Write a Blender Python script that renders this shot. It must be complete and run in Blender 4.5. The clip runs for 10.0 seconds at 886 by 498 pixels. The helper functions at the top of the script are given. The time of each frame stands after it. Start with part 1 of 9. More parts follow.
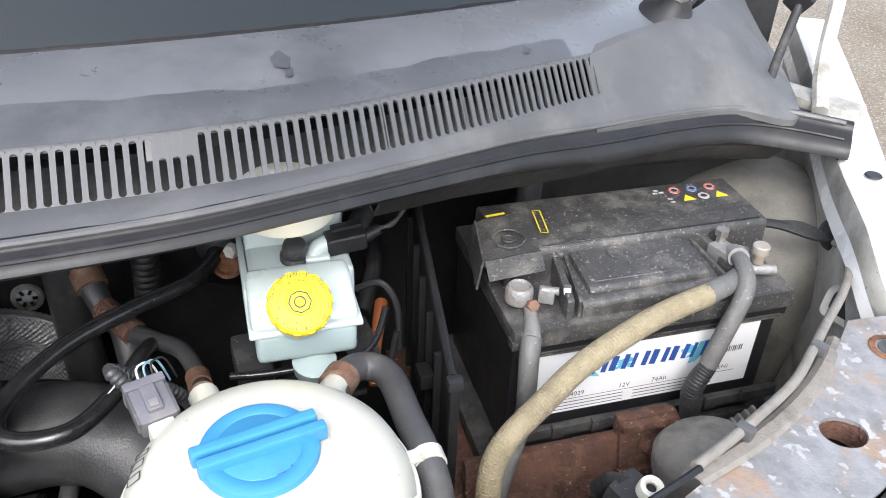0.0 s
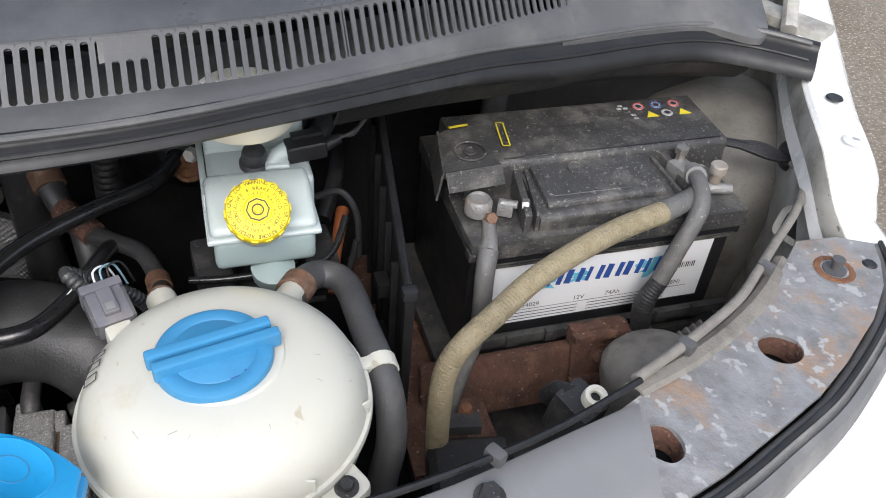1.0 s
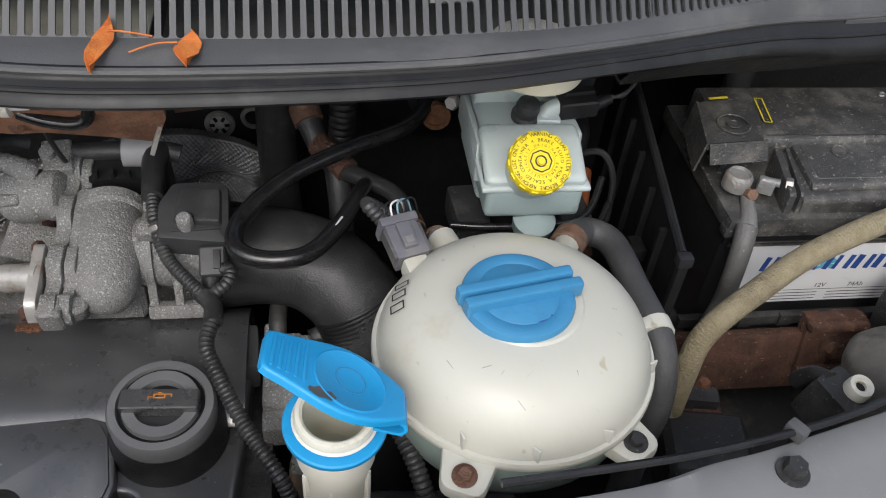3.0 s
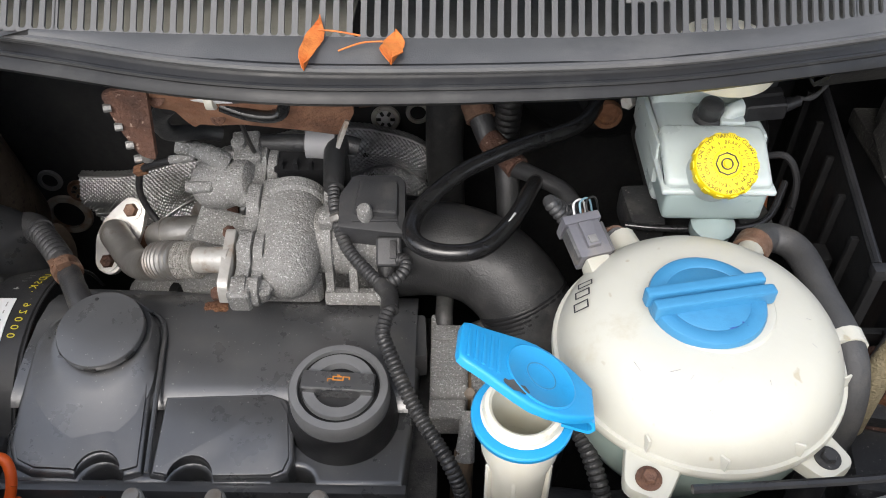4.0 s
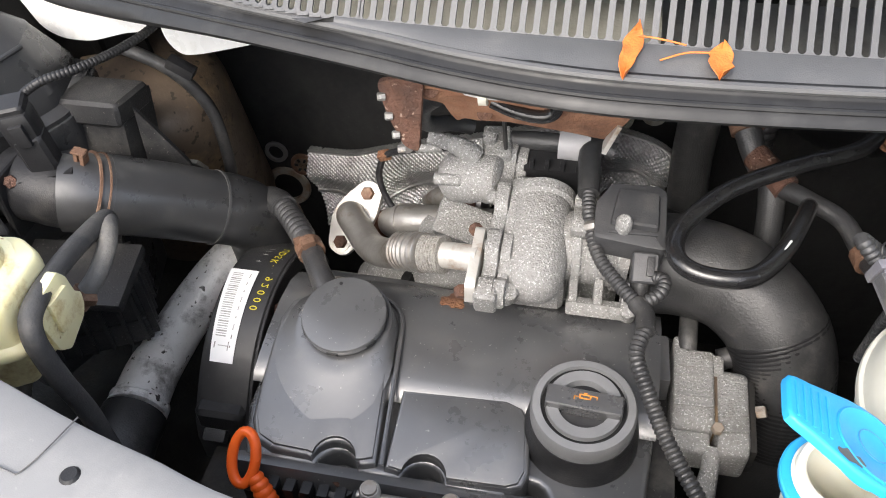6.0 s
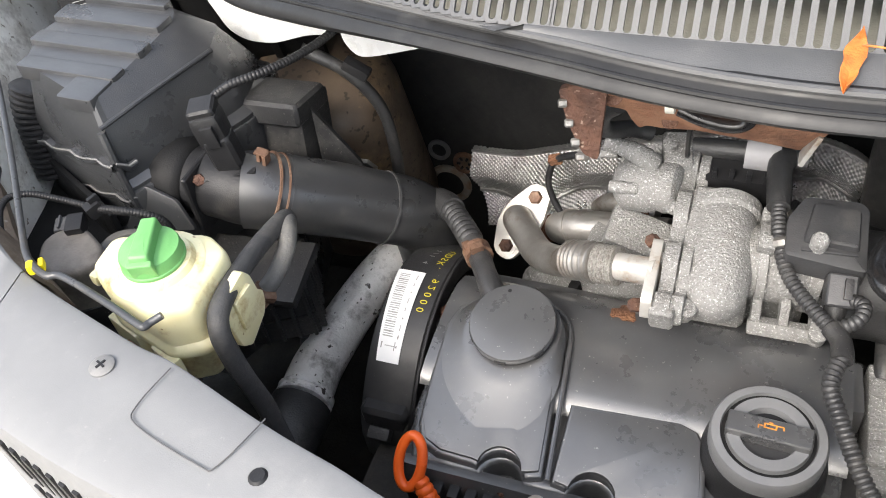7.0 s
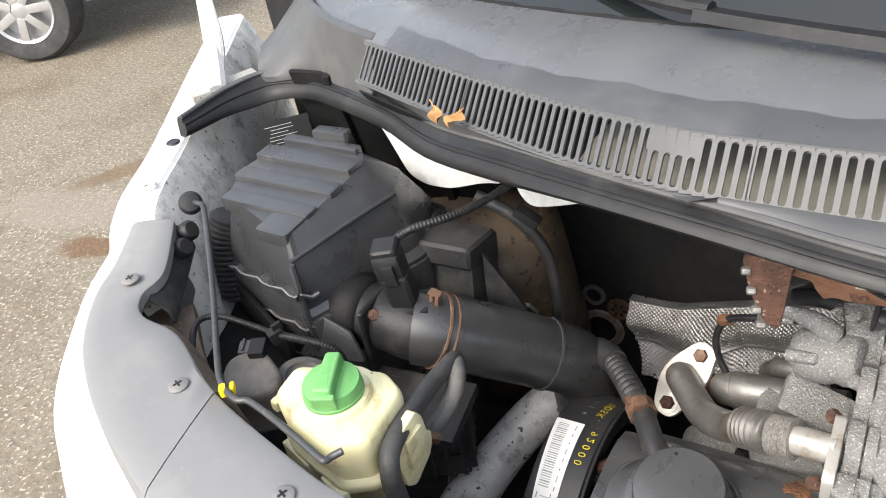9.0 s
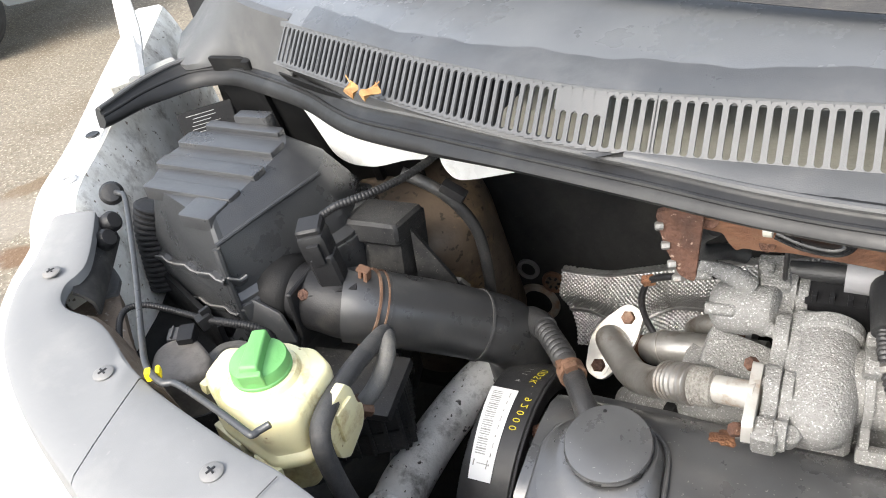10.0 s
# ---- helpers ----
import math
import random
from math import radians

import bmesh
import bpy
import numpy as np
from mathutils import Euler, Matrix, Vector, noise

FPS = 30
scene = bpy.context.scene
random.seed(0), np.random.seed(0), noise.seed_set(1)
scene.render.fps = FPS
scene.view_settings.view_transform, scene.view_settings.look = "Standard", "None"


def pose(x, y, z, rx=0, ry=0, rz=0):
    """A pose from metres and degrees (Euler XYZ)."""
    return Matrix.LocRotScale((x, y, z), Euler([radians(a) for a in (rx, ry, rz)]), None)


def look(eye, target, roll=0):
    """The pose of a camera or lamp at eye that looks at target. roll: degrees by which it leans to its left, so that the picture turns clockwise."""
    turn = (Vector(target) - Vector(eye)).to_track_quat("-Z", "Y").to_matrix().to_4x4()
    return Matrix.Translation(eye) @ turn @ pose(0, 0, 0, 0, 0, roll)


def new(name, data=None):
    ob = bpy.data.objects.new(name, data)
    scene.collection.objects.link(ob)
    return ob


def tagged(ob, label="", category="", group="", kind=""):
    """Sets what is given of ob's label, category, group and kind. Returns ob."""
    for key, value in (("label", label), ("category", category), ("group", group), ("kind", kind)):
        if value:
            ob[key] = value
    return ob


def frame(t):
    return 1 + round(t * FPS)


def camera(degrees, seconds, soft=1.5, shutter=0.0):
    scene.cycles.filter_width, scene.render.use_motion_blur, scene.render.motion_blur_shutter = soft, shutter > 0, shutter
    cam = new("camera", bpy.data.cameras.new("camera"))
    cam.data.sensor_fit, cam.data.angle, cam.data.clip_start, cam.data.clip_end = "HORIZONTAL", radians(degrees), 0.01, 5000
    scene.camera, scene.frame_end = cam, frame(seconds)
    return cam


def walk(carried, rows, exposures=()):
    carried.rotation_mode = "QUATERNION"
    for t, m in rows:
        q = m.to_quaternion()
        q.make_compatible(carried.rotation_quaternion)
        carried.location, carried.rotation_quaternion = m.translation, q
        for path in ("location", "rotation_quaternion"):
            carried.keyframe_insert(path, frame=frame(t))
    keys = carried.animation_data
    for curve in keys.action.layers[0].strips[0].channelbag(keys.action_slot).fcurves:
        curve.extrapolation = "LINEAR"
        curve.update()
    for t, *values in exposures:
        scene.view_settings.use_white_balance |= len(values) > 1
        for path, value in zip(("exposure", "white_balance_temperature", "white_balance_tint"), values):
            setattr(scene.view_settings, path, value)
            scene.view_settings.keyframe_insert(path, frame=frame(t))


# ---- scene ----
cam = camera(55.65, 10.0, soft=1.0)
PATH = [
    (0, (0.2267, -0.2132, 1.4681), (0.4734, 0.5807, 0.9123), 2.42),
    (0.5, (0.2413, -0.2194, 1.4771), (0.5051, 0.5056, 0.8408), 4.76),
    (1, (0.2380, -0.2177, 1.4776), (0.4998, 0.4999, 0.8323), 5.67),
    (1.5, (0.2107, -0.2102, 1.4745), (0.4611, 0.5033, 0.8200), 6.83),
    (2, (0.1742, -0.2061, 1.4683), (0.4153, 0.5044, 0.8073), 8.49),
    (2.5, (0.1377, -0.2026, 1.4650), (0.3513, 0.5092, 0.7960), 8.28),
    (2.7, (0.1234, -0.2024, 1.4618), (0.3054, 0.5138, 0.7882), 7.21),
    (3.8, (0.0748, -0.2040, 1.4608), (0.1151, 0.5199, 0.7720), 2.46),
    (4, (0.0663, -0.2048, 1.4655), (0.0635, 0.5195, 0.7760), 0.56),
    (4.5, (0.0468, -0.2064, 1.4674), (0.0183, 0.5115, 0.7718), 0.33),
    (5, (0.0253, -0.1999, 1.4659), (-0.0637, 0.5147, 0.7721), -1.68),
    (5.2, (0.0121, -0.1992, 1.4667), (-0.1060, 0.5101, 0.7717), -2.63),
    (6.3, (-0.0381, -0.1678, 1.4599), (-0.2502, 0.5117, 0.7576), -4.77),
    (6.5, (-0.0437, -0.1657, 1.4610), (-0.2975, 0.5025, 0.7615), -6.76),
    (7, (-0.0589, -0.1630, 1.4648), (-0.3896, 0.4732, 0.7678), -10.59),
    (7.5, (-0.0754, -0.1631, 1.4744), (-0.4701, 0.4686, 0.8072), -11.81),
    (8, (-0.0866, -0.1674, 1.4821), (-0.5427, 0.4812, 0.8728), -12.16),
    (8.5, (-0.0904, -0.1718, 1.4924), (-0.5805, 0.4843, 0.9185), -12.13),
    (9, (-0.0913, -0.1765, 1.4955), (-0.5791, 0.4918, 0.9339), -11.77),
    (9.5, (-0.0887, -0.1813, 1.4907), (-0.5581, 0.4921, 0.9196), -11.73),
    (10, (-0.0666, -0.1816, 1.4789), (-0.5009, 0.5100, 0.9018), -12.52),
]
EXPOSURE = [(0.0, 0.9, 6100, 11), (0.5, 0.45, 6200, 12), (1.0, 0.2, 6150, 11), (2.0, -0.27, 6150, 10), (2.7, -0.32, 6220, 10), (3.8, 0.22, 6330, 10), (4.5, 0.42, 6420, 10), (5.2, 0.62, 6480, 11), (6.5, 1.18, 6550, 10), (7.5, 0.99, 6580, 9), (8.0, 1.08, 6600, 9), (8.5, 0.9, 6600, 9), (9.5, 0.82, 6600, 8), (10.0, 1.15, 6500, 8)]
walk(cam, [(t, look(eye, target, roll)) for t, eye, target, roll in PATH], EXPOSURE)

# ---- world and light ----
world = bpy.data.worlds.new("world")
scene.world = world
world.use_nodes = True
wn = world.node_tree.nodes
sky = wn.new("ShaderNodeTexSky")
sky.sky_type = "NISHITA"
sky.sun_disc = False
sky.sun_elevation, sky.sun_rotation = radians(47), radians(197)
sky.air_density, sky.dust_density, sky.ozone_density = 1.0, 4.0, 0.6
veil = wn.new("ShaderNodeHueSaturation")  # thin cloud greys the sky
veil.inputs["Saturation"].default_value = 0.55
world.node_tree.links.new(sky.outputs[0], veil.inputs["Color"])
world.node_tree.links.new(veil.outputs[0], wn["Background"].inputs[0])
wn["Background"].inputs[1].default_value = 0.26
sun_data = bpy.data.lights.new("sun", "SUN")
sun_data.energy, sun_data.angle, sun_data.color = 0.7, radians(20), (1.0, 0.96, 0.9)
sun = new("sun", sun_data)
sun.matrix_world = look((-1.0, -3.2, 4.6), (0, 0.3, 1.0))


# ---- materials ----
def mat(name, col, rough=0.5, metal=0.0, col2=None, scale=60, stain=None, stain_scale=9, amount=0.5, bump=0.15, bump_scale=400,
        spec=0.5, speck=None, speck_scale=250, speck_at=0.66, trans=0.0, coat=0.0, rough2=None, sub=0.0):
    m = bpy.data.materials.new(name)
    m.use_nodes = True
    n, l = m.node_tree.nodes, m.node_tree.links
    b = n["Principled BSDF"]
    co = n.new("ShaderNodeTexCoord").outputs["Object"]

    def noisy(s, detail=5.0, r=0.6):
        t = n.new("ShaderNodeTexNoise")
        t.inputs["Scale"].default_value, t.inputs["Detail"].default_value, t.inputs["Roughness"].default_value = s, detail, r
        l.new(co, t.inputs["Vector"])
        return t.outputs["Fac"]

    def ramp(src, lo, hi):
        r = n.new("ShaderNodeMapRange")
        r.inputs["From Min"].default_value, r.inputs["From Max"].default_value = lo, hi
        l.new(src, r.inputs["Value"])
        return r.outputs["Result"]

    def mix(fac, a, c):
        x = n.new("ShaderNodeMix")
        x.data_type = "RGBA"
        l.new(fac, x.inputs["Factor"])
        for sock, v in ((x.inputs["A"], a), (x.inputs["B"], c)):
            if isinstance(v, tuple):
                sock.default_value = (*v, 1)
            else:
                l.new(v, sock)
        return x.outputs["Result"]

    col2 = col2 or tuple(0.7 * c for c in col)
    c = mix(ramp(noisy(scale), 0.35, 0.68), col, col2)
    if stain:
        s = ramp(noisy(stain_scale, 8.0, 0.7), 0.62 - 0.25 * amount, 0.80 - 0.2 * amount)
        c = mix(s, c, stain)
    if speck:
        c = mix(ramp(noisy(speck_scale, 2.0, 0.5), speck_at, speck_at + 0.05), c, speck)
    l.new(c, b.inputs["Base Color"])
    rr = n.new("ShaderNodeMapRange")
    rr.inputs["To Min"].default_value = rough * 0.85
    rr.inputs["To Max"].default_value = min(1.0, rough2 or rough * 1.25)
    l.new(ramp(noisy(stain_scale * 1.7, 6.0, 0.65), 0.38, 0.62), rr.inputs["Value"])
    l.new(rr.outputs["Result"], b.inputs["Roughness"])
    b.inputs["Metallic"].default_value = metal
    b.inputs["Specular IOR Level"].default_value = spec
    b.inputs["Coat Weight"].default_value = coat
    b.inputs["Coat Roughness"].default_value = 0.7 * rough
    b.inputs["Transmission Weight"].default_value = trans
    if sub:
        b.inputs["Subsurface Weight"].default_value = sub
        b.inputs["Subsurface Radius"].default_value = (0.03, 0.028, 0.022)
        b.inputs["Subsurface Scale"].default_value = 0.4
    if bump:
        bp = n.new("ShaderNodeBump")
        bp.inputs["Strength"].default_value, bp.inputs["Distance"].default_value = bump, 0.004
        l.new(noisy(bump_scale, 4.0, 0.6), bp.inputs["Height"])
        l.new(bp.outputs["Normal"], b.inputs["Normal"])
    return m


DUST = (0.20, 0.18, 0.155)
M_ASPHALT = mat("asphalt", (0.235, 0.20, 0.148), 0.7, 0, (0.12, 0.102, 0.076), 45, (0.13, 0.100, 0.066), 1.9, 0.5, 1.0, 80, speck=(0.40, 0.355, 0.275), speck_scale=80, speck_at=0.60)


def stain_ground(m, spots):
    """Brown mud stains of their own shape, laid over the tarmac."""
    n, l = m.node_tree.nodes, m.node_tree.links
    b = n["Principled BSDF"]
    co = n.new("ShaderNodeTexCoord").outputs["Object"]
    for x, y, rx, ry, turn, col, weight in spots:
        mp = n.new("ShaderNodeMapping")
        mp.vector_type = "TEXTURE"
        mp.inputs["Location"].default_value, mp.inputs["Rotation"].default_value, mp.inputs["Scale"].default_value = (x, y, 0), (0, 0, radians(turn)), (rx, ry, 1)
        l.new(co, mp.inputs["Vector"])
        ln = n.new("ShaderNodeVectorMath")
        ln.operation = "LENGTH"
        l.new(mp.outputs["Vector"], ln.inputs[0])
        tx = n.new("ShaderNodeTexNoise")
        tx.inputs["Scale"].default_value, tx.inputs["Detail"].default_value = 14.0, 6.0
        l.new(co, tx.inputs["Vector"])
        ad = n.new("ShaderNodeMath")
        ad.operation = "MULTIPLY_ADD"
        l.new(tx.outputs["Fac"], ad.inputs[0])
        ad.inputs[1].default_value = 1.3
        l.new(ln.outputs["Value"], ad.inputs[2])
        mr = n.new("ShaderNodeMapRange")
        mr.inputs["From Min"].default_value, mr.inputs["From Max"].default_value = 1.35, 1.75
        mr.inputs["To Min"].default_value, mr.inputs["To Max"].default_value = weight, 0.0
        l.new(ad.outputs["Value"], mr.inputs["Value"])
        mx = n.new("ShaderNodeMix")
        mx.data_type = "RGBA"
        l.new(mr.outputs["Result"], mx.inputs["Factor"])
        l.new(b.inputs["Base Color"].links[0].from_socket, mx.inputs["A"])
        mx.inputs["B"].default_value = (*col, 1)
        l.new(mx.outputs["Result"], b.inputs["Base Color"])


stain_ground(M_ASPHALT, ((-2.68, 1.25, 0.15, 0.07, 10, (0.12, 0.062, 0.026), 0.8), (-3.05, 1.69, 0.22, 0.07, 55, (0.13, 0.082, 0.040), 0.7), (-3.02, 1.42, 0.42, 0.16, 10, (0.24, 0.21, 0.17), 0.55)))
M_GROMMET = mat("rusty_cream_ring", (0.42, 0.40, 0.35), 0.5, 0.2, (0.30, 0.26, 0.20), 30, (0.27, 0.125, 0.045), 24, 0.6, 0.3, 200)
M_WHITE = mat("white_paint", (0.80, 0.80, 0.78), 0.25, 0, (0.76, 0.76, 0.74), 8, (0.55, 0.53, 0.48), 14, 0.12, 0.02, 200, coat=0.6)
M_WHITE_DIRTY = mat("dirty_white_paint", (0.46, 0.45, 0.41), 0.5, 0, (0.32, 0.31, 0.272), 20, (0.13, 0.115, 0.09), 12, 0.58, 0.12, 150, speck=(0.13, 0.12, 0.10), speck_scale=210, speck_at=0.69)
M_WING = mat("streaked_white_paint", (0.84, 0.83, 0.78), 0.5, 0, (0.66, 0.64, 0.57), 26, (0.24, 0.21, 0.165), 22, 0.46, 0.2, 120, speck=(0.20, 0.17, 0.13), speck_scale=150, speck_at=0.66)
M_COWL = mat("weathered_grey_plastic", (0.070, 0.071, 0.072), 0.46, 0, (0.088, 0.088, 0.088), 25, (0.135, 0.132, 0.126), 7, 0.35, 0.12, 900, rough2=0.5)
M_COWL_TOP = mat("wet_grey_plastic", (0.10, 0.105, 0.112), 0.22, 0, (0.12, 0.125, 0.13), 12, (0.055, 0.058, 0.062), 5, 0.3, 0.05, 700, rough2=0.42)
M_WET = mat("wet_band_plastic", (0.055, 0.058, 0.062), 0.30, 0, (0.07, 0.072, 0.075), 18, (0.095, 0.097, 0.10), 9, 0.35, 0.08, 800, rough2=0.5)
M_STRIP = mat("grey_rubber_strip", (0.13, 0.13, 0.128), 0.55, 0, (0.16, 0.16, 0.157), 40, (0.21, 0.205, 0.195), 14, 0.4, 0.2, 500)
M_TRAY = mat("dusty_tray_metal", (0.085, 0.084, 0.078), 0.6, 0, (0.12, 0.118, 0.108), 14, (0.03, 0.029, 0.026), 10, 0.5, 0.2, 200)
M_TRAY_PALE = mat("lit_dusty_tray", (0.27, 0.262, 0.22), 0.7, 0, (0.22, 0.213, 0.178), 14, (0.13, 0.124, 0.10), 10, 0.4, 0.2, 200)
M_TAN = mat("tan_dirty_metal", (0.30, 0.285, 0.26), 0.5, 0.1, (0.24, 0.205, 0.165), 30, (0.20, 0.13, 0.075), 18, 0.5, 0.3, 200)
M_RING = mat("greyed_cap_plastic", (0.135, 0.137, 0.14), 0.45, 0, (0.16, 0.162, 0.164), 30, (0.18, 0.177, 0.17), 12, 0.3, 0.15, 900)
M_SEAL = mat("rubber_seal", (0.012, 0.012, 0.0125), 0.42, 0, (0.018, 0.018, 0.018), 30, (0.036, 0.036, 0.035), 16, 0.3, 0.04, 300, spec=0.35)
M_SLAM = mat("grey_slam_plastic", (0.196, 0.198, 0.200), 0.75, 0, (0.215, 0.217, 0.218), 15, (0.245, 0.244, 0.239), 9, 0.3, 0.10, 1200, speck=(0.24, 0.24, 0.235), speck_scale=160, speck_at=0.72, spec=0.25)
M_SLAM_METAL = mat("rusted_grey_metal", (0.255, 0.257, 0.259), 0.5, 0.1, (0.160, 0.159, 0.156), 55, (0.34, 0.20, 0.10), 20, 0.50, 0.35, 200, speck=(0.36, 0.357, 0.35), speck_scale=90, speck_at=0.60)
M_BLACK = mat("black_plastic", (0.014, 0.014, 0.015), 0.4, 0, (0.021, 0.021, 0.022), 40, (0.05, 0.047, 0.042), 12, 0.25, 0.15, 700, spec=0.32)
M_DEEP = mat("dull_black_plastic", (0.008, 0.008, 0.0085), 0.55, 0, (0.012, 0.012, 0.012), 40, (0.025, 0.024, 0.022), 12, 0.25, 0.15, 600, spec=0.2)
M_GRIME = mat("grimy_wing_metal", (0.18, 0.172, 0.15), 0.55, 0, (0.12, 0.113, 0.097), 24, (0.055, 0.048, 0.038), 11, 0.58, 0.25, 150, speck=(0.10, 0.09, 0.076), speck_scale=260, speck_at=0.67)
M_BLACK_DUSTY = mat("dusty_black_plastic", (0.022, 0.022, 0.023), 0.48, 0, (0.034, 0.034, 0.034), 45, (0.09, 0.086, 0.078), 15, 0.45, 0.2, 500, speck=(0.14, 0.13, 0.118), speck_scale=380, speck_at=0.68, spec=0.35)
M_COVER = mat("satin_black_cover", (0.054, 0.055, 0.057), 0.30, 0, (0.068, 0.069, 0.071), 30, (0.095, 0.092, 0.086), 13, 0.3, 0.10, 1500, speck=(0.26, 0.25, 0.23), speck_scale=330, speck_at=0.71, spec=1.0, rough2=0.44, coat=1.0)
M_AIRBOX = mat("airbox_plastic", (0.032, 0.033, 0.035), 0.30, 0, (0.042, 0.043, 0.045), 30, (0.072, 0.070, 0.066), 9, 0.3, 0.15, 900, speck=(0.12, 0.115, 0.105), speck_scale=300, speck_at=0.72, spec=0.9)
M_BELT = mat("dull_black_cover", (0.020, 0.020, 0.021), 0.42, 0, (0.028, 0.028, 0.029), 30, (0.05, 0.049, 0.046), 13, 0.3, 0.10, 1200, speck=(0.10, 0.096, 0.09), speck_scale=330, speck_at=0.72)
M_PIPE = mat("smooth_black_pipe", (0.028, 0.0284, 0.0295), 0.30, 0, (0.036, 0.0364, 0.0375), 22, (0.066, 0.064, 0.060), 14, 0.4, 0.04, 900, spec=0.8, rough2=0.5)
M_RUBBER = mat("black_rubber", (0.025, 0.025, 0.026), 0.42, 0, (0.038, 0.038, 0.038), 60, (0.095, 0.09, 0.083), 20, 0.35, 0.2, 500, spec=0.65)
M_HOSE_GREY = mat("greyed_rubber_hose", (0.042, 0.042, 0.043), 0.52, 0, (0.056, 0.056, 0.056), 60, (0.085, 0.08, 0.072), 22, 0.4, 0.2, 500)
M_SHINY_HOSE = mat("shiny_black_hose", (0.012, 0.012, 0.013), 0.2, 0, (0.018, 0.018, 0.018), 60, None, 20, 0.3, 0.05, 300)
M_BULKHEAD = mat("black_felt_insulation", (0.016, 0.016, 0.017), 0.7, 0, (0.023, 0.023, 0.023), 60, (0.038, 0.037, 0.034), 9, 0.3, 0.25, 500, spec=0.35, speck=(0.07, 0.065, 0.058), speck_scale=260, speck_at=0.72)
M_DARK = mat("grimy_dark_metal", (0.02, 0.02, 0.02), 0.6, 0.2, (0.035, 0.033, 0.03), 25, (0.06, 0.05, 0.04), 9, 0.3, 0.3, 200)
M_CAST = mat("corroded_cast_aluminium", (0.30, 0.297, 0.287), 0.55, 0.25, (0.235, 0.231, 0.222), 260, (0.165, 0.157, 0.142), 20, 0.36, 0.7, 420, speck=(0.52, 0.52, 0.51), speck_scale=560, speck_at=0.60)
M_ACT = mat("greyed_actuator_plastic", (0.034, 0.035, 0.037), 0.45, 0, (0.045, 0.045, 0.047), 35, (0.075, 0.073, 0.068), 18, 0.4, 0.15, 700)
M_SLEEVE = mat("pale_grey_sleeve", (0.34, 0.335, 0.34), 0.45, 0, (0.30, 0.295, 0.30), 30, (0.22, 0.215, 0.20), 20, 0.3, 0.08, 400)
M_MESH = mat("frayed_steel_mesh", (0.46, 0.445, 0.41), 0.45, 0.5, (0.26, 0.245, 0.22), 420, (0.16, 0.13, 0.10), 60, 0.4, 1.0, 520)
M_STEEL = mat("stained_steel", (0.42, 0.408, 0.385), 0.40, 0.8, (0.33, 0.31, 0.28), 30, (0.17, 0.13, 0.095), 24, 0.45, 0.15, 220)
M_BRIGHT = mat("bright_steel_plate", (0.56, 0.55, 0.52), 0.42, 0.5, (0.48, 0.46, 0.42), 30, (0.27, 0.16, 0.08), 30, 0.36, 0.15, 200)
M_ALU = mat("peeling_aluminium_pipe", (0.86, 0.86, 0.845), 0.40, 0.08, (0.74, 0.735, 0.72), 40, (0.10, 0.092, 0.08), 26, 0.50, 0.4, 150, speck=(0.06, 0.056, 0.05), speck_scale=130, speck_at=0.66)
M_RUST = mat("rust", (0.19, 0.085, 0.04), 0.85, 0, (0.10, 0.045, 0.025), 50, (0.30, 0.15, 0.07), 30, 0.4, 0.8, 180)
M_DARK_RUST = mat("dark_rust", (0.12, 0.058, 0.038), 0.8, 0, (0.06, 0.031, 0.022), 40, (0.19, 0.10, 0.06), 35, 0.42, 1.0, 150, speck=(0.28, 0.20, 0.155), speck_scale=190, speck_at=0.66)
M_PINK_RUST = mat("primer_rust", (0.33, 0.17, 0.10), 0.8, 0, (0.24, 0.11, 0.06), 40, (0.13, 0.06, 0.035), 22, 0.5, 0.5, 180)
M_CLAMP = mat("rusty_clamp_steel", (0.19, 0.105, 0.066), 0.6, 0.25, (0.11, 0.062, 0.04), 60, (0.33, 0.23, 0.16), 40, 0.32, 0.4, 250)
M_TANK = mat("cream_tank_plastic", (0.53, 0.522, 0.455), 0.36, 0, (0.49, 0.48, 0.41), 9, (0.42, 0.38, 0.28), 13, 0.2, 0.06, 60, sub=0.2, speck=(0.40, 0.36, 0.27), speck_scale=70, speck_at=0.70)
M_TANK_LOW = mat("tinted_tank_plastic", (0.30, 0.37, 0.33), 0.4, 0, (0.25, 0.31, 0.28), 12, None, 9, 0.2, 0.05, 60, sub=0.2)
M_RES = mat("milky_reservoir_plastic", (0.50, 0.56, 0.545), 0.3, 0, (0.46, 0.52, 0.505), 12, (0.36, 0.40, 0.37), 14, 0.2, 0.05, 80, sub=0.25)
M_RES_LOW = mat("fluid_filled_plastic", (0.34, 0.42, 0.41), 0.32, 0, (0.30, 0.37, 0.36), 12, (0.25, 0.29, 0.27), 14, 0.2, 0.05, 80, sub=0.2)
M_CREAM = mat("yellowed_cream_plastic", (0.76, 0.72, 0.46), 0.36, 0, (0.72, 0.65, 0.37), 14, (0.40, 0.27, 0.10), 32, 0.38, 0.08, 90, sub=0.35, speck=(0.30, 0.20, 0.09), speck_scale=120, speck_at=0.70)
M_NECK = mat("ivory_neck_plastic", (0.74, 0.72, 0.62), 0.4, 0, (0.68, 0.65, 0.53), 14, (0.45, 0.38, 0.25), 24, 0.2, 0.06, 90, sub=0.3)
M_BLUE_CAP = mat("blue_cap_plastic", (0.045, 0.215, 0.40), 0.42, 0, (0.05, 0.23, 0.42), 20, (0.035, 0.155, 0.31), 18, 0.3, 0.08, 300, rough2=0.5)
